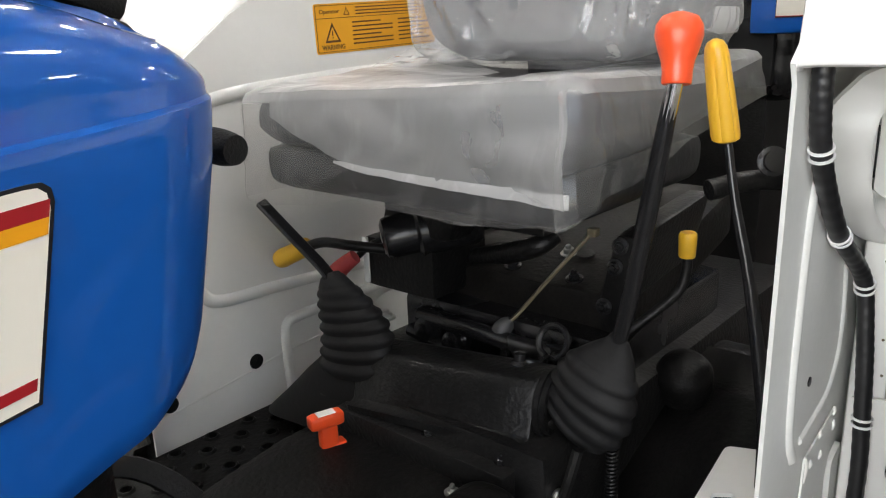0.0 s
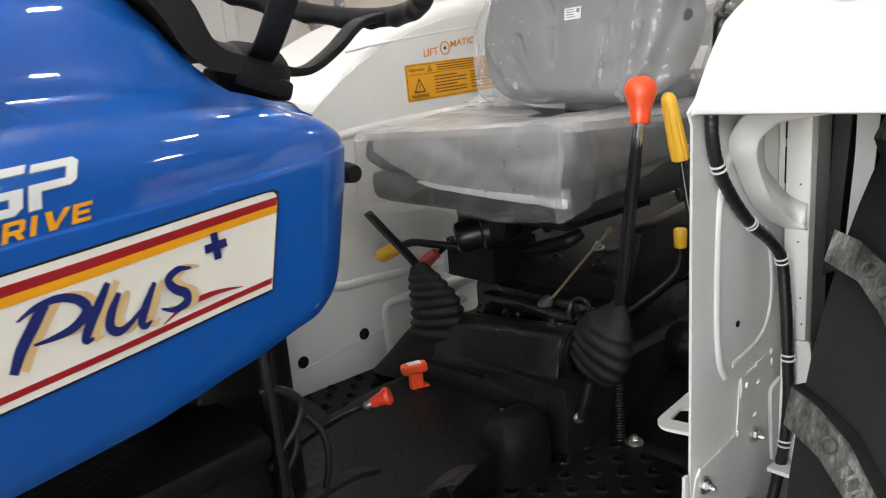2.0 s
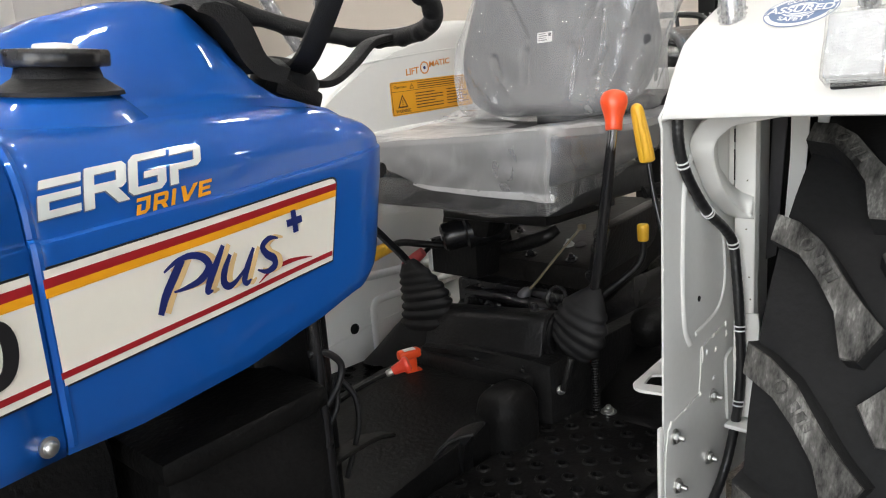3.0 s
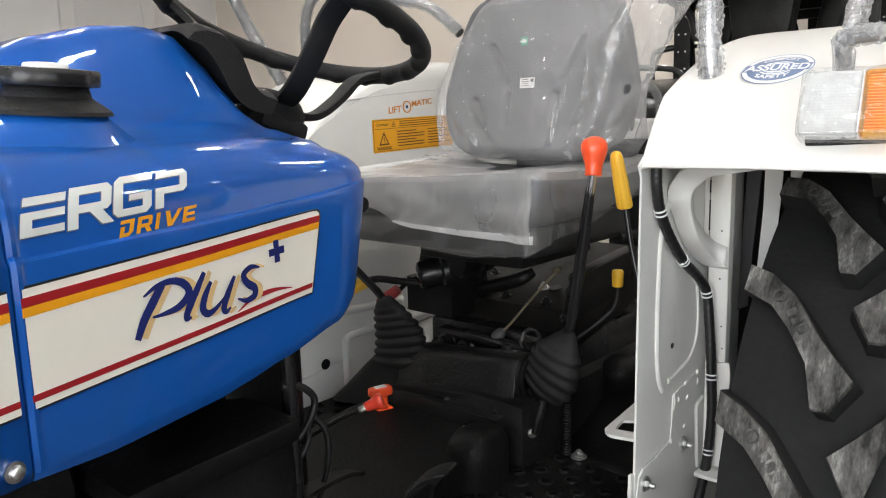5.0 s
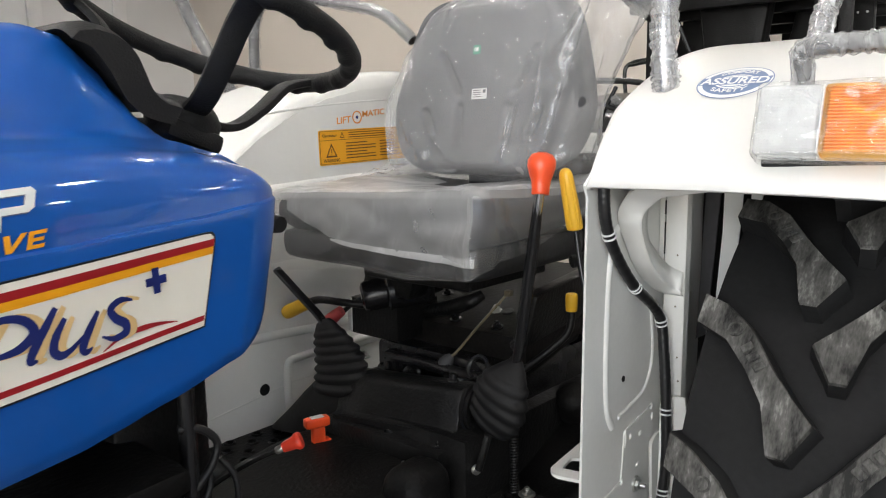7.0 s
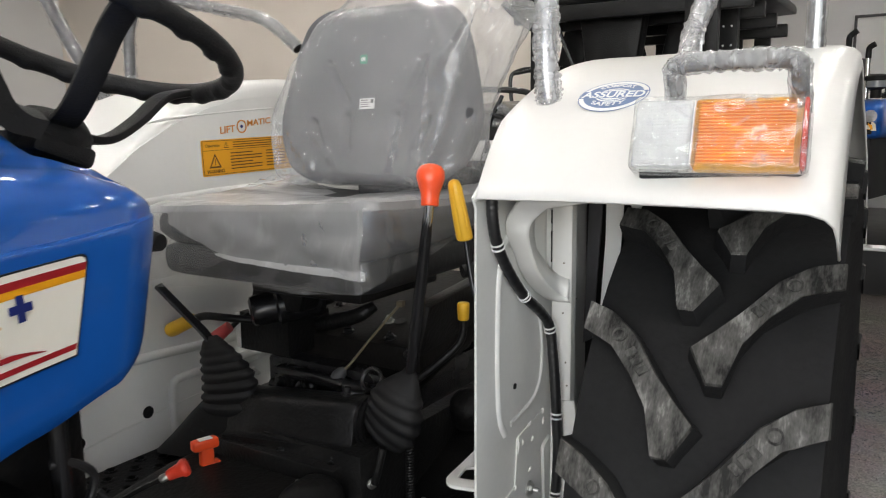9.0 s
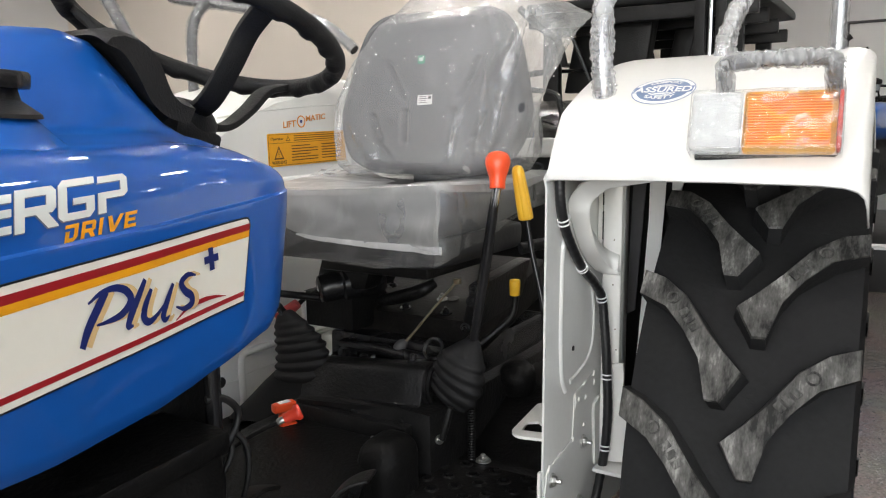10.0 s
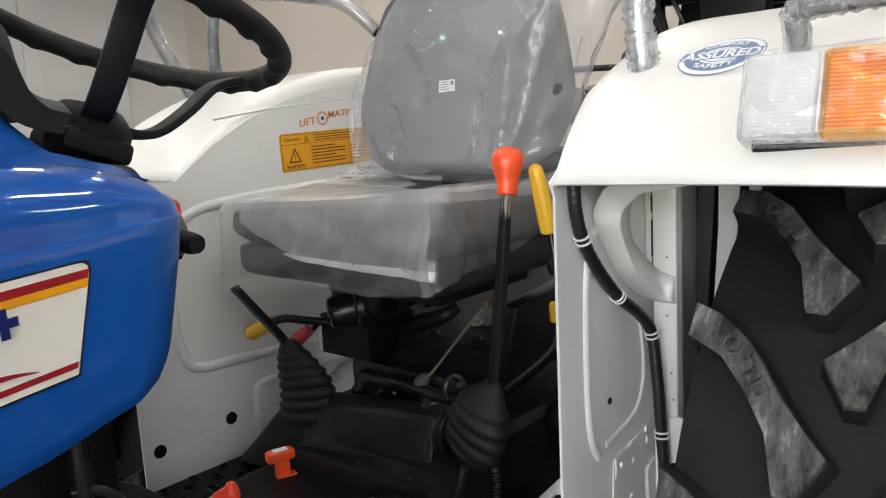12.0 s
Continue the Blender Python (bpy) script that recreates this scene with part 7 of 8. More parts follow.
def engine_bay():
    bm = bmesh.new()
    rbox(bm, (0.07, -0.092, 0.60), (0.268, 0.128, 1.020), 0.020, 8)
    b = part("battery_box", bm, BROWNBLACK, tractor, "black plastic battery box under the hood")
    bm = bmesh.new()
    rbox(bm, (0.06, -0.096, 1.000), (0.272, 0.132, 1.036), 0.014, 6, lambda p: Vector((p.x, p.y, p.z + 0.06 * p.y)))
    part("lid", bm, BROWNBLACK, b)
    bm = bmesh.new()
    rbox(bm, (-0.20, -1.25, 0.45), (0.20, -0.10, 1.08), 0.04, 8)
    part("engine", bm, BLACK, tractor, "black engine block")
    bm = bmesh.new()
    rbox(bm, (-0.17, 0.10, 0.60), (0.15, 0.235, 1.30), 0.02, 8)
    part("firewall", bm, BLACK, tractor, "black bulkhead behind the hood")
    bm = bmesh.new()
    tube(bm, [(0.192, 0.172, 0.60), (0.192, 0.172, 1.16)], 0.011, 12, 0)
    part("dash_support", bm, BLACKGLOSS, tractor)
    for pts, r in (([(0.192, 0.160, 1.054), (0.198, 0.176, 1.053), (0.200, 0.194, 1.042), (0.200, 0.206, 1.024), (0.200, 0.197, 1.000), (0.198, 0.176, 0.977), (0.19, 0.160, 0.955)], 0.0050), ([(0.19, 0.20, 0.985), (0.198, 0.192, 0.968), (0.196, 0.178, 0.948), (0.185, 0.160, 0.925), (0.17, 0.14, 0.89)], 0.0042), ([(0.15, 0.24, 0.98), (0.16, 0.255, 0.95), (0.16, 0.255, 0.90), (0.14, 0.24, 0.82)], 0.0045)):
        bm = bmesh.new()
        tube(bm, pts, r, 10, 6)
        part("hose", bm, CABLE, tractor, "black rubber hose")
    # pedals
    for x, y, z, k in ((0.252, 0.372, 0.868, 1), (-0.28, 0.30, 0.86, -1)):
        bm = bmesh.new()
        tube(bm, [(x - 0.10 * k, 0.50, 0.60), (x - 0.09 * k, 0.48, 0.74), (x - 0.03 * k, 0.42, 0.82), (x, y + 0.02, z - 0.012)], 1, 8, 5, flat=(0.03, 0.012))
        p = part("pedal", bm, BLACK, tractor, "black foot pedal on a bent arm")
        bm = bmesh.new()
        m = Matrix.Translation((x, y - 0.005, z)) @ pose(0, 0, 0, -8, -34 * k, 28 * k)
        rbox(bm, (-0.040, -0.030, -0.003), (0.040, 0.030, 0.003), 0.0025, 8, lambda q: Vector((q.x, q.y, q.z - 6 * q.x * q.x)))
        bmesh.ops.transform(bm, matrix=m, verts=bm.verts)
        part("pedal_pad", bm, BLACK, p, "worn black steel pedal pad")
    # flat linkage bar in front of the gearbox cover
    bm = bmesh.new()
    tube(bm, [(0.182, 0.175, 0.882), (0.170, 0.203, 0.880), (0.127, 0.298, 0.856), (0.10, 0.36, 0.83)], 1, 8, 4, flat=(0.034, 0.008), up=(0, 0, 1))
    part("linkage_bar", bm, DUSTPLATE, tractor, "dusty black linkage bar")
    # switch lever and red knob behind the hood edge
    bm = bmesh.new()
    tube(bm, [(0.05, 0.335, 1.285), (0.105, 0.34, 1.280), (0.113, 0.341, 1.278), (0.148, 0.344, 1.275), (0.163, 0.345, 1.274)], [0.009, 0.009, 0.0135, 0.0135, 0.011], 14, 4)
    part("switch_lever", bm, SOFTBLACK, tractor, "black stalk switch behind the hood")
    bm = bmesh.new()
    tube(bm, [(0.02, 0.40, 1.24), (0.0, 0.425, 1.26), (-0.04, 0.445, 1.276), (-0.068, 0.455, 1.286)], 0.005, 8, 3)
    t = part("throttle_lever", bm, BLACKGLOSS, tractor, "thin throttle lever with red knob")
    bm = bmesh.new()
    rbox(bm, (-0.101, 0.443, 1.266), (-0.073, 0.471, 1.310), 0.014, 8)
    part("knob", bm, REDPL, t)
    bm = bmesh.new()
    rbox(bm, (-0.12, 0.24, 1.18), (0.10, 0.335, 1.37), 0.03, 8)
    part("dash_back", bm, SOFTBLACK, tractor)


engine_bay()


def front_end():
    bm = bmesh.new()
    rbox(bm, (-0.30, -1.40, 0.75), (0.30, -1.34, 1.30), 0.03, 8)
    g = part("grille", bm, SOFTBLACK, tractor, "black front grille")
    for x in (-0.18, 0.18):
        bm = bmesh.new()
        lathe(bm, [(0.07, 0), (0.07, 0.012), (0.05, 0.02), (0.0001, 0.022)], axis_at((x, -1.40, 1.17), (0, -1, 0)), 24)
        part("headlight", bm, CLEAR, g)
    bm = bmesh.new()
    rbox(bm, (-0.62, -1.16, 0.42), (0.62, -1.02, 0.54), 0.02, 6)
    part("front_axle", bm, BLACK, tractor)
    for x in (-0.66, 0.66):
        bm = bmesh.new()
        lathe(bm, [(0.20, -0.07), (0.22, -0.09), (0.30, -0.105), (0.35, -0.09), (0.365, -0.03), (0.37, 0.0), (0.365, 0.03), (0.35, 0.09), (0.30, 0.105), (0.22, 0.09), (0.20, 0.07)], Matrix.Translation((x, -1.09, GROUND + 0.368)) @ pose(0, 0, 0, 0, 90, 0), 40, closed=True)
        w = part("front_tyre", bm, RUBBER, tractor, "ribbed black front tyre")
        bm = bmesh.new()
        lathe(bm, [(0.205, -0.06), (0.19, -0.02), (0.10, 0.0), (0.06, 0.05), (0.0001, 0.05)], Matrix.Translation((x, -1.09, GROUND + 0.368)) @ pose(0, 0, 0, 0, 90 if x > 0 else -90, 0), 28)
        part("rim", bm, GREYWHITE, w)


front_end()


def labels():
    """Stickers on the far fender's inner plate."""
    X = -0.4055

    def frm(y, z, lift=0.0, slope=0.0):
        return plane_frame((X + lift, y, z), (0, 1, slope), (0, 0, 1))
    bm = bmesh.new()
    f = frm(0.905, 1.3105, 0, 0.03)
    slab(bm, rounded([(0, 0), (0.30, 0), (0.30, 0.082), (0, 0.082)], 0.006), f, 0.0006)
    w = part("warning_label", bm, WARN, plate_r, "yellow operator warning label")
    bm = bmesh.new()
    for a, b, c, d in ((0.003, 0.0025, 0.297, 0.0035), (0.003, 0.0785, 0.297, 0.0795), (0.003, 0.0035, 0.0042, 0.0785), (0.003, 0.0575, 0.297, 0.0585)):
        box(bm, (a, b, 0.0006), (c, d, 0.0009), 0, f)
    part("label_border", bm, WARNINK, w)
    bm = bmesh.new()
    for k in range(3):
        box(bm, (0.095, 0.062 + k * 0.0055, 0.0006), (0.285 - 0.02 * (k == 0), 0.0640 + k * 0.0055, 0.0009), 0, f)
    for k in range(6):
        for x0, x1 in ((0.085, 0.185 - 0.03 * (k % 3 == 2)), (0.20, 0.285 - 0.02 * (k % 2))):
            box(bm, (x0, 0.012 + k * 0.0072, 0.0006), (x1, 0.0145 + k * 0.0072, 0.0009), 0, f)
    part("fine_print", bm, WARNINK, w)
    g = f @ Matrix.Translation((0.012, 0.0635, 0.0006))
    lettering("lettering", "Operator", WARNINK, w, g, 0.045, 0.009, 0, 0.01, 0.0003)
    lettering("lettering", "WARNING", WARNINK, w, f @ Matrix.Translation((0.012, 0.006, 0.0006)), 0.052, 0.0085, 0, 0.02, 0.0003)

    def triangle(x, y, s):
        bm = bmesh.new()
        o = [(x, y), (x + s, y), (x + s / 2, y + s * 0.92)]
        c = (x + s / 2, y + s * 0.32)
        i = [(c[0] + (p[0] - c[0]) * 0.68, c[1] + (p[1] - c[1]) * 0.68) for p in o]
        vo = [bm.verts.new(f @ Vector((*p, 0.0009))) for p in o]
        vi = [bm.verts.new(f @ Vector((*p, 0.0009))) for p in i]
        for k in range(3):
            bm.faces.new((vo[k], vo[(k + 1) % 3], vi[(k + 1) % 3], vi[k]))
        box(bm, (c[0] - s * 0.03, c[1] - s * 0.02, 0.0006), (c[0] + s * 0.03, c[1] + s * 0.22, 0.0009), 0, f)
        box(bm, (c[0] - s * 0.03, c[1] - s * 0.13, 0.0006), (c[0] + s * 0.03, c[1] - s * 0.07, 0.0009), 0, f)
        part("warning_triangle", bm, WARNINK, w)
    triangle(0.020, 0.018, 0.036)
    triangle(0.066, 0.062, 0.015)
    f2 = frm(0.962, 1.4065, 0, 0.10)
    wd = lettering("lettering", "LIFT", LOMINK, plate_r, f2, 0.047, 0.016, 0.1, 0.012, 0.0006)
    lettering("lettering", "MATIC", LOMINK, plate_r, frm(1.046, 1.4235, 0, 0.10), 0.078, 0.0145, 0.1, 0.012, 0.0006)
    bm = bmesh.new()
    lathe(bm, [(0.0125, 0), (0.0155, 0), (0.0155, 0.0007), (0.0125, 0.0007)], axis_at((X, 1.028, 1.4235), (1, 0, 0)), 28, closed=True)
    part("ring_mark", bm, LOMINK, plate_r)
    bm = bmesh.new()
    lathe(bm, [(0.004, 0), (0.004, 0.0007), (0.0001, 0.0007)], axis_at((X, 1.028, 1.4235), (1, 0, 0)), 16)
    part("ring_dot", bm, DNAVY, plate_r)


labels()

# ---- other tractors in the showroom ----


def showroom_tractor(paint, canopy, label):
    """A whole tractor at the origin, nose towards -y; the nose stands over y = 0."""
    t = thing("tractor", (0, 0, 0), label, "tractor", "other tractors in the showroom")
    bm = bmesh.new()

    def nose(p):
        q = p.copy()
        if q.z > 1.2:
            q.z -= 0.08 * max(0, (0.5 - q.y) / 0.5) ** 2
        q.x *= 0.92 + 0.08 * min(1, q.y / 0.6)
        return q
    rbox(bm, (-0.31, 0.0, 1.02), (0.31, 1.35, 1.42), 0.07, 12, nose)
    h = part("hood", bm, paint, t)
    bm = bmesh.new()
    rbox(bm, (-0.22, -0.012, 1.06), (0.22, 0.03, 1.24), 0.02, 6)
    part("grille", bm, SOFTBLACK, h)
    for x in () if canopy else (-0.20, 0.20):
        bm = bmesh.new()
        lathe(bm, [(0.06, 0), (0.06, 0.012), (0.04, 0.02), (0.0001, 0.02)], axis_at((x, 0.0, 1.24), (0, -1, 0)), 18)
        part("headlight", bm, CLEAR, h)
    for s in (-1, 1):
        bm = bmesh.new()
        f = Matrix(((0, 0, s, s * 0.303), (1, 0, 0, 0.92), (0, 1, 0, 1.12), (0, 0, 0, 1)))
        slab(bm, [(0.0, 0.0), (0.30, 0.0), (0.22, 0.10), (0.08, 0.13)], f, 0.004)
        part("decal_panel", bm, CREAM, h)
        bm = bmesh.new()
        f = Matrix(((0, 0, s, s * 0.308), (1, 0, 0, 0.92), (0, 1, 0, 1.12), (0, 0, 0, 1)))
        slab(bm, [(0.02, 0.01), (0.06, 0.0), (0.26, 0.14), (0.22, 0.16)], f, 0.003)
        part("stripe", bm, DYEL, h)
    bm = bmesh.new()
    rbox(bm, (-0.2, 0.06, 0.40), (0.2, 2.1, 1.06), 0.04, 6)
    part("engine", bm, BLACK, t)
    if not canopy:
        bm = bmesh.new()
        lathe(bm, [(0.05, 0), (0.05, 0.08), (0.085, 0.10), (0.085, 0.17), (0.11, 0.18), (0.11, 0.215), (0.07, 0.235), (0.0001, 0.24)], axis_at((0.16, 0.30, 1.42), (0, 0, 1)), 24)
        pc = part("precleaner", bm, SOFTBLACK, t)
        bm = bmesh.new()
        lathe(bm, [(0.088, 0.105), (0.092, 0.11), (0.092, 0.165), (0.088, 0.17)], axis_at((0.16, 0.30, 1.42), (0, 0, 1)), 24, closed=True)
        part("bowl", bm, SMOKE, pc)
        bm = bmesh.new()
        tube(bm, [(-0.2, 0.6, 1.38), (-0.2, 0.6, 1.7), (-0.2, 0.6, 2.02), (-0.19, 0.61, 2.08), (-0.13, 0.63, 2.13)], 0.03, 14, 6)
        part("exhaust", bm, SOFTBLACK, t)
        f = Matrix(((1, 0, 0, 0.08), (0, 0, -1, -0.003), (0, 1, 0, 1.10), (0, 0, 0, 1)))
        for nm, m, k, outline in (("decal_panel", CREAM, 0, [(0.0, 0.0), (0.18, 0.0), (0.17, 0.06), (0.13, 0.10), (0.06, 0.12)]), ("stripe", DYEL, 1, [(0.02, 0.01), (0.15, 0.01), (0.14, 0.05), (0.10, 0.08), (0.05, 0.09)]), ("decal_panel", CREAM, 2, [(0.03, 0.015), (0.13, 0.015), (0.11, 0.05), (0.05, 0.07)]), ("stripe", DRED, 3, [(-0.04, 0.02), (0.0, 0.05), (0.15, 0.19), (0.10, 0.13)])):
            bm = bmesh.new()
            slab(bm, outline, f @ Matrix.Translation((0, 0, 0.003 * k)), 0.0035)
            part(nm, bm, m, h)
        bm = bmesh.new()
        tube(bm, [(0.02, 0.5, 1.38), (0.02, 0.5, 1.84)], 0.026, 12, 0)
        st = part("intake_stack", bm, CHROME, t, "bright steel intake stack")
        bm = bmesh.new()
        tube(bm, [(0.02, 0.5, 1.83), (0.02, 0.5, 1.90), (0.03, 0.5, 1.94), (0.08, 0.5, 1.97)], 0.029, 12, 5)
        part("stack_cap", bm, SOFTBLACK, st)
        bm = bmesh.new()
        rbox(bm, (-0.36, 0.72, 1.40), (-0.08, 0.98, 1.86), 0.03, 6)
        part("air_filter_housing", bm, BLACK, t)
    for s in (-1, 1):
        bm = bmesh.new()
        lathe(bm, [(0.18, -0.07), (0.20, -0.09), (0.30, -0.10), (0.36, -0.08), (0.375, 0.0), (0.36, 0.08), (0.30, 0.10), (0.20, 0.09), (0.18, 0.07)], Matrix.Translation((s * 0.62, 0.35, 0.375)) @ pose(0, 0, 0, 0, 90, 0), 36, closed=True)
        w = part("front_tyre", bm, RUBBER, t)
        bm = bmesh.new()
        lathe(bm, [(0.185, -0.05), (0.10, -0.02), (0.06, 0.04), (0.0001, 0.04)], Matrix.Translation((s * 0.62, 0.35, 0.375)) @ pose(0, 0, 0, 0, 90 * s, 0), 24)
        part("rim", bm, GREYWHITE, w)
        bm = bmesh.new()
        lathe(bm, [(0.35, -0.12), (0.37, -0.15), (0.50, -0.175), (0.60, -0.15), (0.63, 0.0), (0.60, 0.15), (0.50, 0.175), (0.37, 0.15), (0.35, 0.12)], Matrix.Translation((s * 0.74, 2.1, 0.63)) @ pose(0, 0, 0, 0, 90, 0), 44, closed=True)
        w = part("rear_tyre", bm, RUBBER, t)
        bm = bmesh.new()
        lathe(bm, [(0.355, -0.10), (0.30, -0.02), (0.15, 0.0), (0.08, 0.05), (0.0001, 0.05)], Matrix.Translation((s * 0.74, 2.1, 0.63)) @ pose(0, 0, 0, 0, 90 * s, 0), 28)
        part("rim", bm, GREYWHITE, w)
        for k in range(19):
            ob = new("lug", LUG_IN if s > 0 else LUG_OUT)
            ob.parent = w
            ob.matrix_basis = Matrix.Translation((s * 0.74, 2.1, 0.63)) @ pose(0, 0, 0, -360 / 19 * k, 0, 0)
        bm = bmesh.new()
        rows = []
        for i in range(17):
            a = radians(140 - i * 7.5)
            rows.append([(s * x, 2.1 + (0.80 + d) * math.cos(a), 0.63 + (0.80 + d) * math.sin(a)) for x, d in ((0.45, -0.10), (0.46, -0.02), (0.50, 0.0), (0.85, 0.0), (0.88, -0.02), (0.89, -0.08))])
        quadgrid(bm, rows)
        f = part("fender", bm, WHITE, t)
        mod = f.modifiers.new("thickness", "SOLIDIFY")
        mod.thickness = 0.004
        # black wing rail on the fender
        bm = bmesh.new()
        tube(bm, [(s * 0.52, 1.75, 1.36), (s * 0.52, 1.72, 1.60), (s * 0.55, 1.76, 1.68), (s * 0.60, 2.0, 1.70), (s * 0.60, 2.3, 1.68), (s * 0.60, 2.38, 1.42)], 0.016, 10, 6)
        part("guard_rail", bm, BLACKGLOSS, t)
    # steering wheel, dash, seat
    bm = bmesh.new()
    n = Vector((0, 0.35, 1)).normalized()
    c = Vector((0, 1.52, 1.56))
    v = n.cross(Vector((1, 0, 0)))
    ring = [c + Vector((1, 0, 0)) * (0.2 * math.cos(a)) + v * (0.2 * math.sin(a)) for a in [k * math.pi / 16 for k in range(33)]]
    tube(bm, ring, 0.015, 10, 1)
    sw = part("steering_wheel", bm, SOFTBLACK, t)
    for a in (0.5, 2.6, 4.7):
        bm = bmesh.new()
        tube(bm, [c - n * 0.1, c - n * 0.08 + (Vector((1, 0, 0)) * math.cos(a) + v * math.sin(a)) * 0.08, c + (Vector((1, 0, 0)) * math.cos(a) + v * math.sin(a)) * 0.2], 0.011, 8, 4)
        part("spoke", bm, SOFTBLACK, sw)
    bm = bmesh.new()
    tube(bm, [(0, 1.38, 1.2), (0, 1.50, 1.48)], 0.03, 12, 0)
    part("steering_column", bm, BLACK, t)
    bm = bmesh.new()
    rbox(bm, (-0.24, 1.85, 1.02), (0.24, 2.28, 1.14), 0.04, 8)
    s1 = part("seat", bm, DARKVINYL, t)
    bm = bmesh.new()
    rbox(bm, (-0.24, 2.22, 1.14), (0.24, 2.33, 1.55), 0.04, 8)
    part("backrest", bm, DARKVINYL, s1)
    if canopy:
        for x in (-0.42, 0.50):
            for y in (1.35, 2.5):
                bm = bmesh.new()
                rbox(bm, (x - 0.045, y - 0.03, 1.05), (x + 0.045, y + 0.03, 1.93), 0.008, 4)
                post = part("canopy_post", bm, BLACK, t)
                for k in range(5):
                    for dx in (-0.018, 0.018):
                        bm = bmesh.new()
                        lathe(bm, [(0.005, 0), (0.005, 0.001), (0.0001, 0.0012)], axis_at((x + dx, y - 0.0305, 1.50 + 0.085 * k), (0, -1, 0)), 8)
                        part("bolt_hole", bm, ZINC, post)
        bm = bmesh.new()
        tube(bm, [(0.46, 0.95, 1.0), (0.46, 0.95, 1.95)], 0.014, 14, 0)
        part("lift_rod", bm, CHROME, t, "bright steel ram between black posts")
        for x in (0.415, 0.505):
            bm = bmesh.new()
            rbox(bm, (x - 0.024, 0.93, 1.0), (x + 0.024, 0.98, 1.95), 0.006, 4)
            part("ram_post", bm, BLACK, t)
        bm = bmesh.new()
        rbox(bm, (-0.46, 1.05, 1.865), (0.66, 2.75, 1.93), 0.03, 8, lambda p: Vector((p.x, p.y, p.z + 0.05 * (p.y - 1.05))))
        cp = part("canopy", bm, BLACK, t, "black tractor canopy")
        for y in (1.08, 1.45, 1.9, 2.4):
            bm = bmesh.new()
            box(bm, (-0.44, y - 0.025, 1.80), (0.64, y + 0.025, 1.87), 0.004)
            part("canopy_rib", bm, BLACK, cp)
        bm = bmesh.new()
        rbox(bm, (-0.16, 1.18, 1.58), (0.16, 1.30, 1.86), 0.02, 6, lambda p: Vector((p.x * (0.75 + 0.9 * (p.z - 1.58)), p.y, p.z)))
        part("hydraulic_tank", bm, BLACK, cp)
        for x, w in ((-0.30, 0.07), (-0.16, 0.035), (0.22, 0.05)):
            bm = bmesh.new()
            rbox(bm, (x - w, 1.50, 1.50), (x + w, 1.56, 1.90), 0.01, 5, lambda p, x=x: Vector((p.x + 0.2 * (p.z - 1.7), p.y, p.z)))
            part("hanging_bracket", bm, BLACK, cp)
        for pts in ([(-0.30, 1.2, 1.86), (-0.20, 1.22, 1.62), (-0.14, 1.22, 1.48)], [(0.05, 1.4, 1.86), (0.12, 1.4, 1.60), (0.20, 1.4, 1.46)], [(-0.62, 1.45, 1.60), (-0.40, 1.42, 1.615), (0.1, 1.42, 1.60), (0.45, 1.45, 1.59)], [(-0.62, 1.45, 1.40), (-0.63, 1.44, 1.56), (-0.60, 1.45, 1.61), (-0.50, 1.45, 1.62), (-0.46, 1.45, 1.57), (-0.46, 1.45, 1.40)]):
            bm = bmesh.new()
            tube(bm, pts, 0.011, 8, 5)
            part("stay", bm, BLACKGLOSS, cp)
        bm = bmesh.new()
        tube(bm, [(-0.42, 0.90, 1.88), (-0.36, 1.0, 1.80), (-0.30, 1.1, 1.74), (-0.28, 1.15, 1.62)], 0.018, 10, 6)
        part("pressure_hose", bm, CABLE, cp)
        for x in (-0.42, 0.46):
            bm = bmesh.new()
            tube(bm, [(x, 1.36, 1.35), (x, 1.9, 1.42), (x, 2.45, 1.40)], 0.022, 10, 4)
            part("side_bar", bm, BLACKGLOSS, cp)
        bm = bmesh.new()
        rbox(bm, (-0.10, 2.40, 1.36), (0.40, 2.47, 1.88), 0.02, 6)
        part("rear_panel", bm, BLACK, cp)
    return t


def blue_side_cover(t, z0):
    """Blue sheet cover with a cream decal on the dark tractor's nose."""
    bm = bmesh.new()
    rbox(bm, (0.160, -0.040, z0), (0.390, 0.004, z0 + 0.115), 0.008, 6)
    c = part("side_cover", bm, BLUE, t, "blue steel side cover with a cream decal")
    bm = bmesh.new()
    box(bm, (0.222, -0.0420, z0 + 0.038), (0.380, -0.0405, z0 + 0.105), 0.0004)
    part("decal_border", bm, DBLK, c)
    bm = bmesh.new()
    box(bm, (0.224, -0.0432, z0 + 0.042), (0.378, -0.0421, z0 + 0.103), 0.0004)
    part("decal_panel", bm, CREAM, c)
    bm = bmesh.new()
    box(bm, (0.224, -0.0440, z0 + 0.0405), (0.378, -0.0433, z0 + 0.0425), 0.0002)
    part("stripe", bm, DRED, c)


blue_tractor = showroom_tractor(BLUE, False, "blue tractor with white fenders and black exhaust")
blue_tractor.matrix_basis = Matrix.Translation((0.36, 6.95, 0.44)) @ pose(0, 0, 0, 0, 0, -10) @ Matrix.Scale(0.83, 4)
dark_tractor = showroom_tractor(BLACKGLOSS, True, "black tractor with canopy and white fenders")
blue_side_cover(dark_tractor, 1.298 - GROUND)


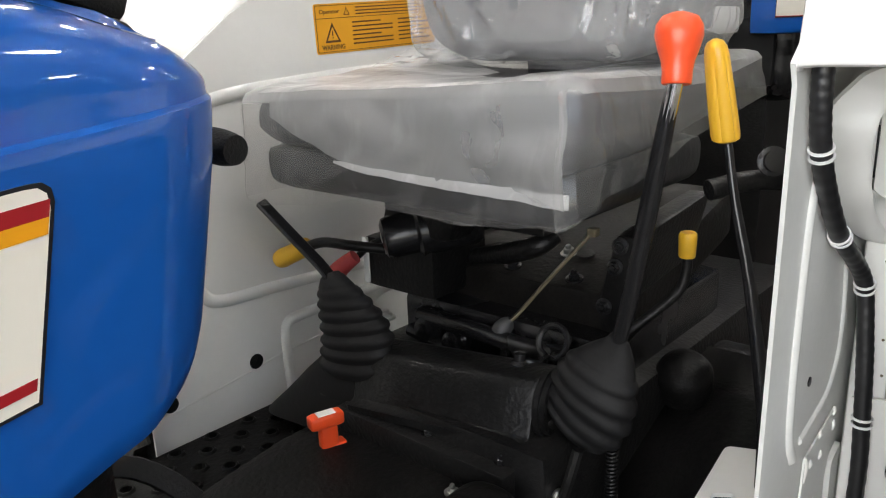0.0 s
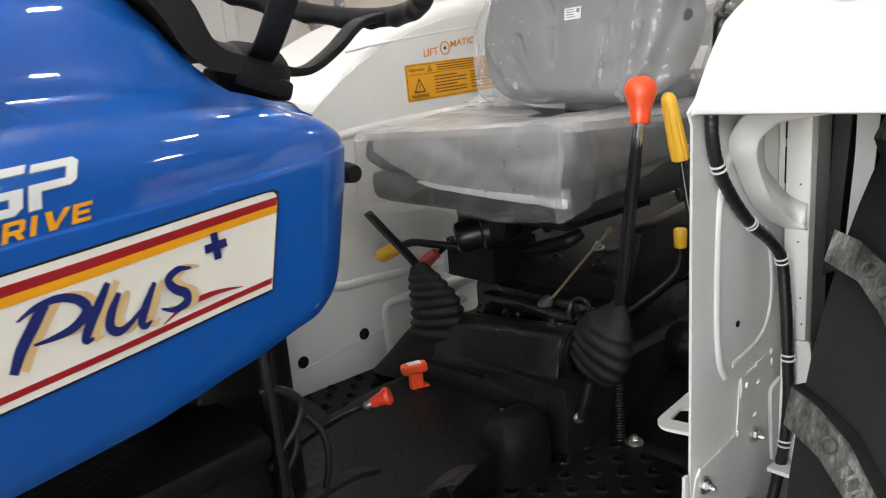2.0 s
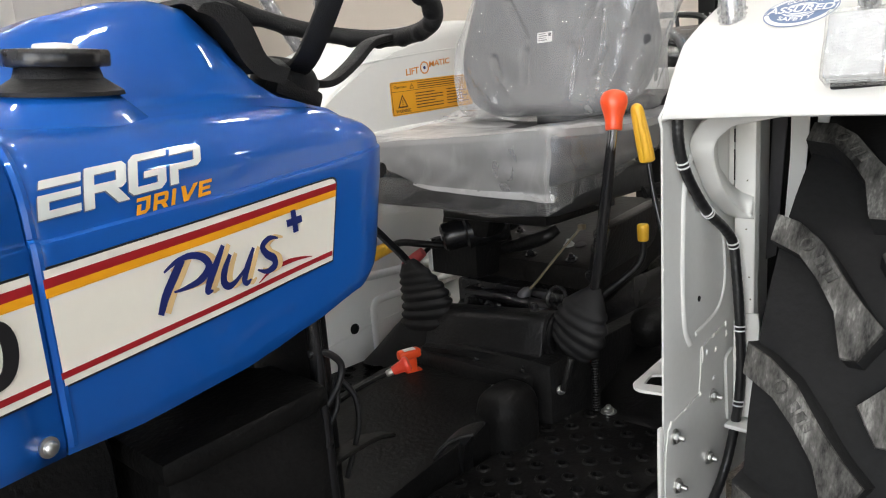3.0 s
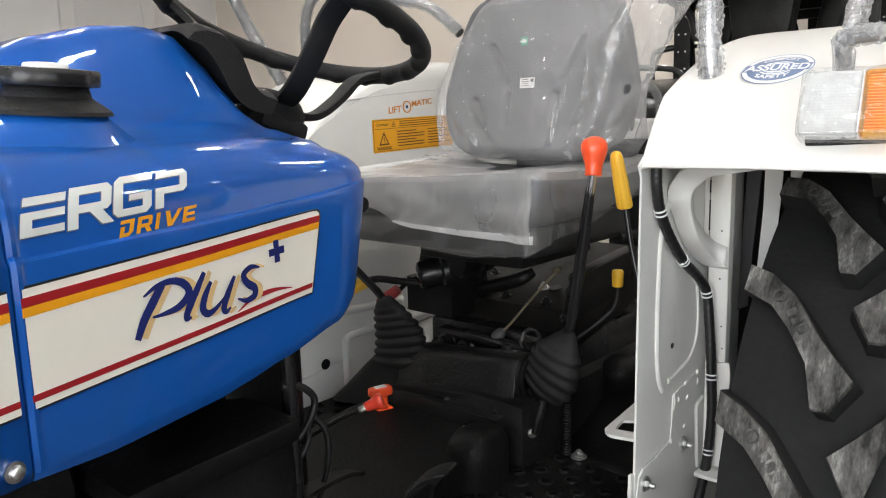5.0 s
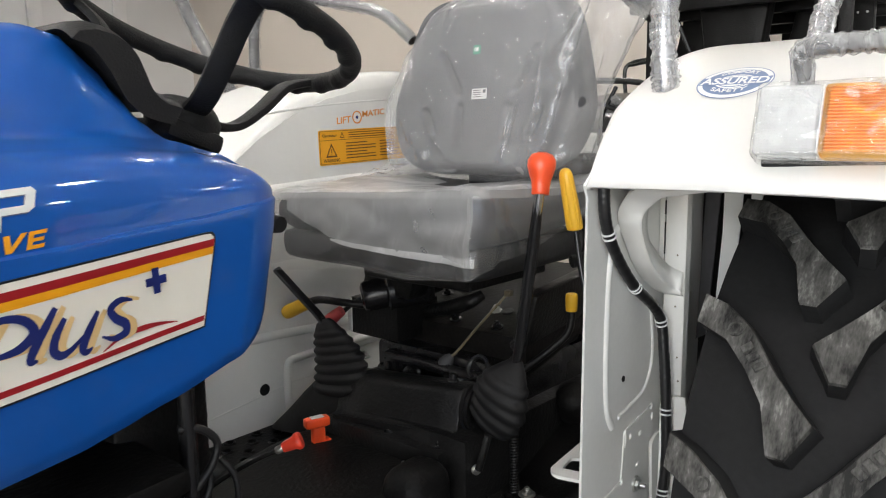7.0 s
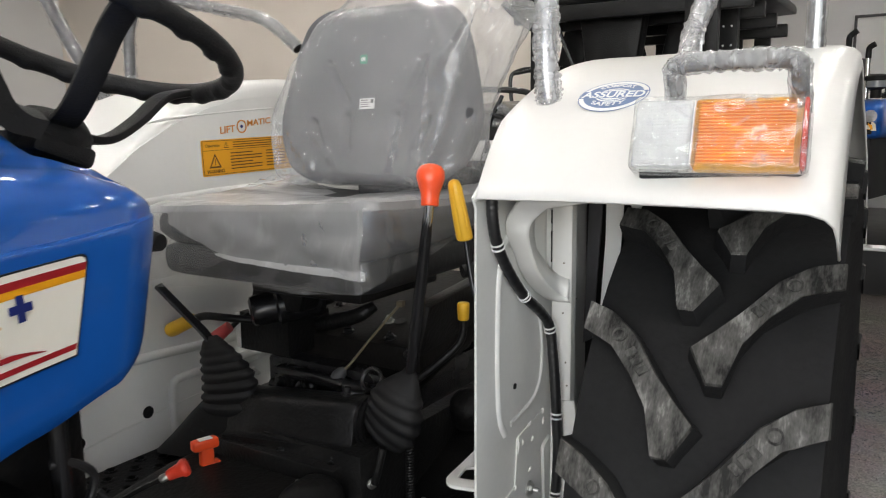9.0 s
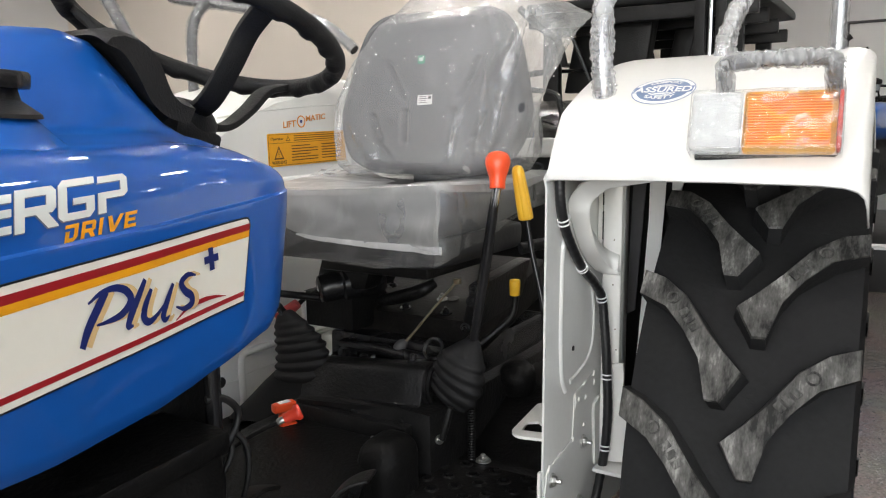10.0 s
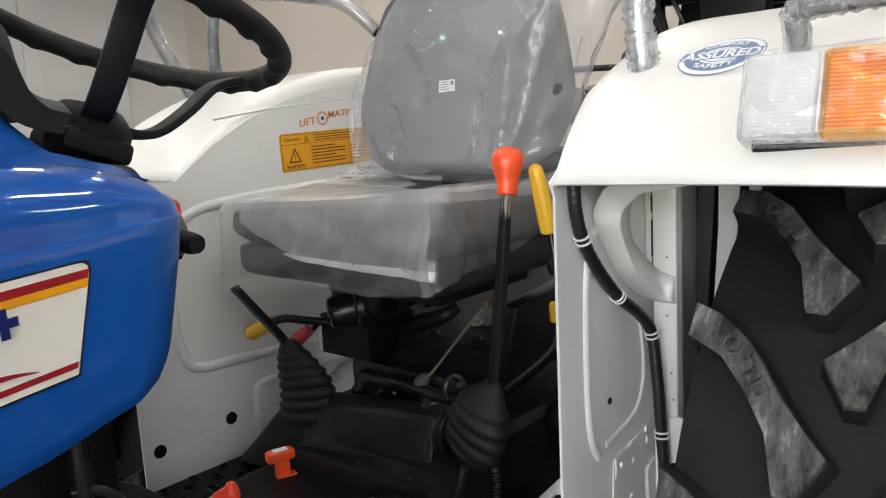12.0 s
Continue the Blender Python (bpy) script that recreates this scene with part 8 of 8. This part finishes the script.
def nose_clutter(t):
    """Guard loops, a lamp ring and a pale panel on the dark tractor's nose."""
    bm = bmesh.new()
    rbox(bm, (-0.20, -0.050, 1.20), (0.13, -0.014, 1.27), 0.012, 6)
    part("bumper_panel", bm, GREYWHITE, t, "pale grey bumper panel")
    for x, z, r in ((0.045, 1.165, 0.040), (-0.10, 1.165, 0.040)):
        bm = bmesh.new()
        ring = [(x + r * math.cos(a), -0.075 + 0.012 * math.sin(a), z + 0.35 * r * math.sin(a)) for a in [k * math.pi / 10 for k in range(21)]]
        tube(bm, ring, 0.005, 8, 1)
        g = part("lamp_guard", bm, BLACKGLOSS, t)
        bm = bmesh.new()
        tube(bm, [(x, -0.06, z - 0.012), (x, -0.05, z - 0.12)], 0.006, 8, 0)
        part("guard_stem", bm, BLACKGLOSS, g)
    for pts, r in (([(-0.22, -0.06, 1.30), (-0.20, -0.07, 1.41), (-0.14, -0.07, 1.44), (0.10, -0.06, 1.43), (0.14, -0.05, 1.37), (0.14, -0.03, 1.28)], 0.010), ([(-0.24, -0.05, 1.36), (-0.10, -0.08, 1.38), (0.02, -0.09, 1.35), (0.12, -0.06, 1.32)], 0.008), ([(-0.05, -0.04, 1.22), (-0.02, -0.08, 1.32), (0.02, -0.06, 1.42)], 0.007)):
        bm = bmesh.new()
        tube(bm, pts, r, 8, 6)
        part("guard_loop", bm, BLACKGLOSS, t)
    wrapped_tube(t, [(0.06, -0.07, 1.22), (0.075, -0.09, 1.29), (0.06, -0.09, 1.35), (0.02, -0.07, 1.38)], 0.013, "bagged_hose", GREYKNOB)


nose_clutter(dark_tractor)
dark_tractor.matrix_basis = Matrix.Translation((-0.28, 2.12, GROUND)) @ pose(0, 0, 0, 0, 0, 3)


def wall_rail():
    t = thing("display_frame", (1.0, 9.8, GROUND + 1.0), "dark metal-framed display board on the far wall", "display board")
    for lo, hi in (((0.1, 9.95, 2.6), (1.6, 9.99, 2.63)), ((0.1, 9.95, 1.52), (1.6, 9.99, 1.55)), ((0.1, 9.95, 1.55), (0.13, 9.99, 2.6)), ((1.57, 9.95, 1.55), (1.6, 9.99, 2.6))):
        bm = bmesh.new()
        box(bm, lo, hi, 0.004)
        part("frame_bar", bm, GREYKNOB, t)
    bm = bmesh.new()
    box(bm, (0.13, 9.975, 1.55), (1.57, 9.985, 2.6))
    part("board", bm, CEIL, t)


wall_rail()
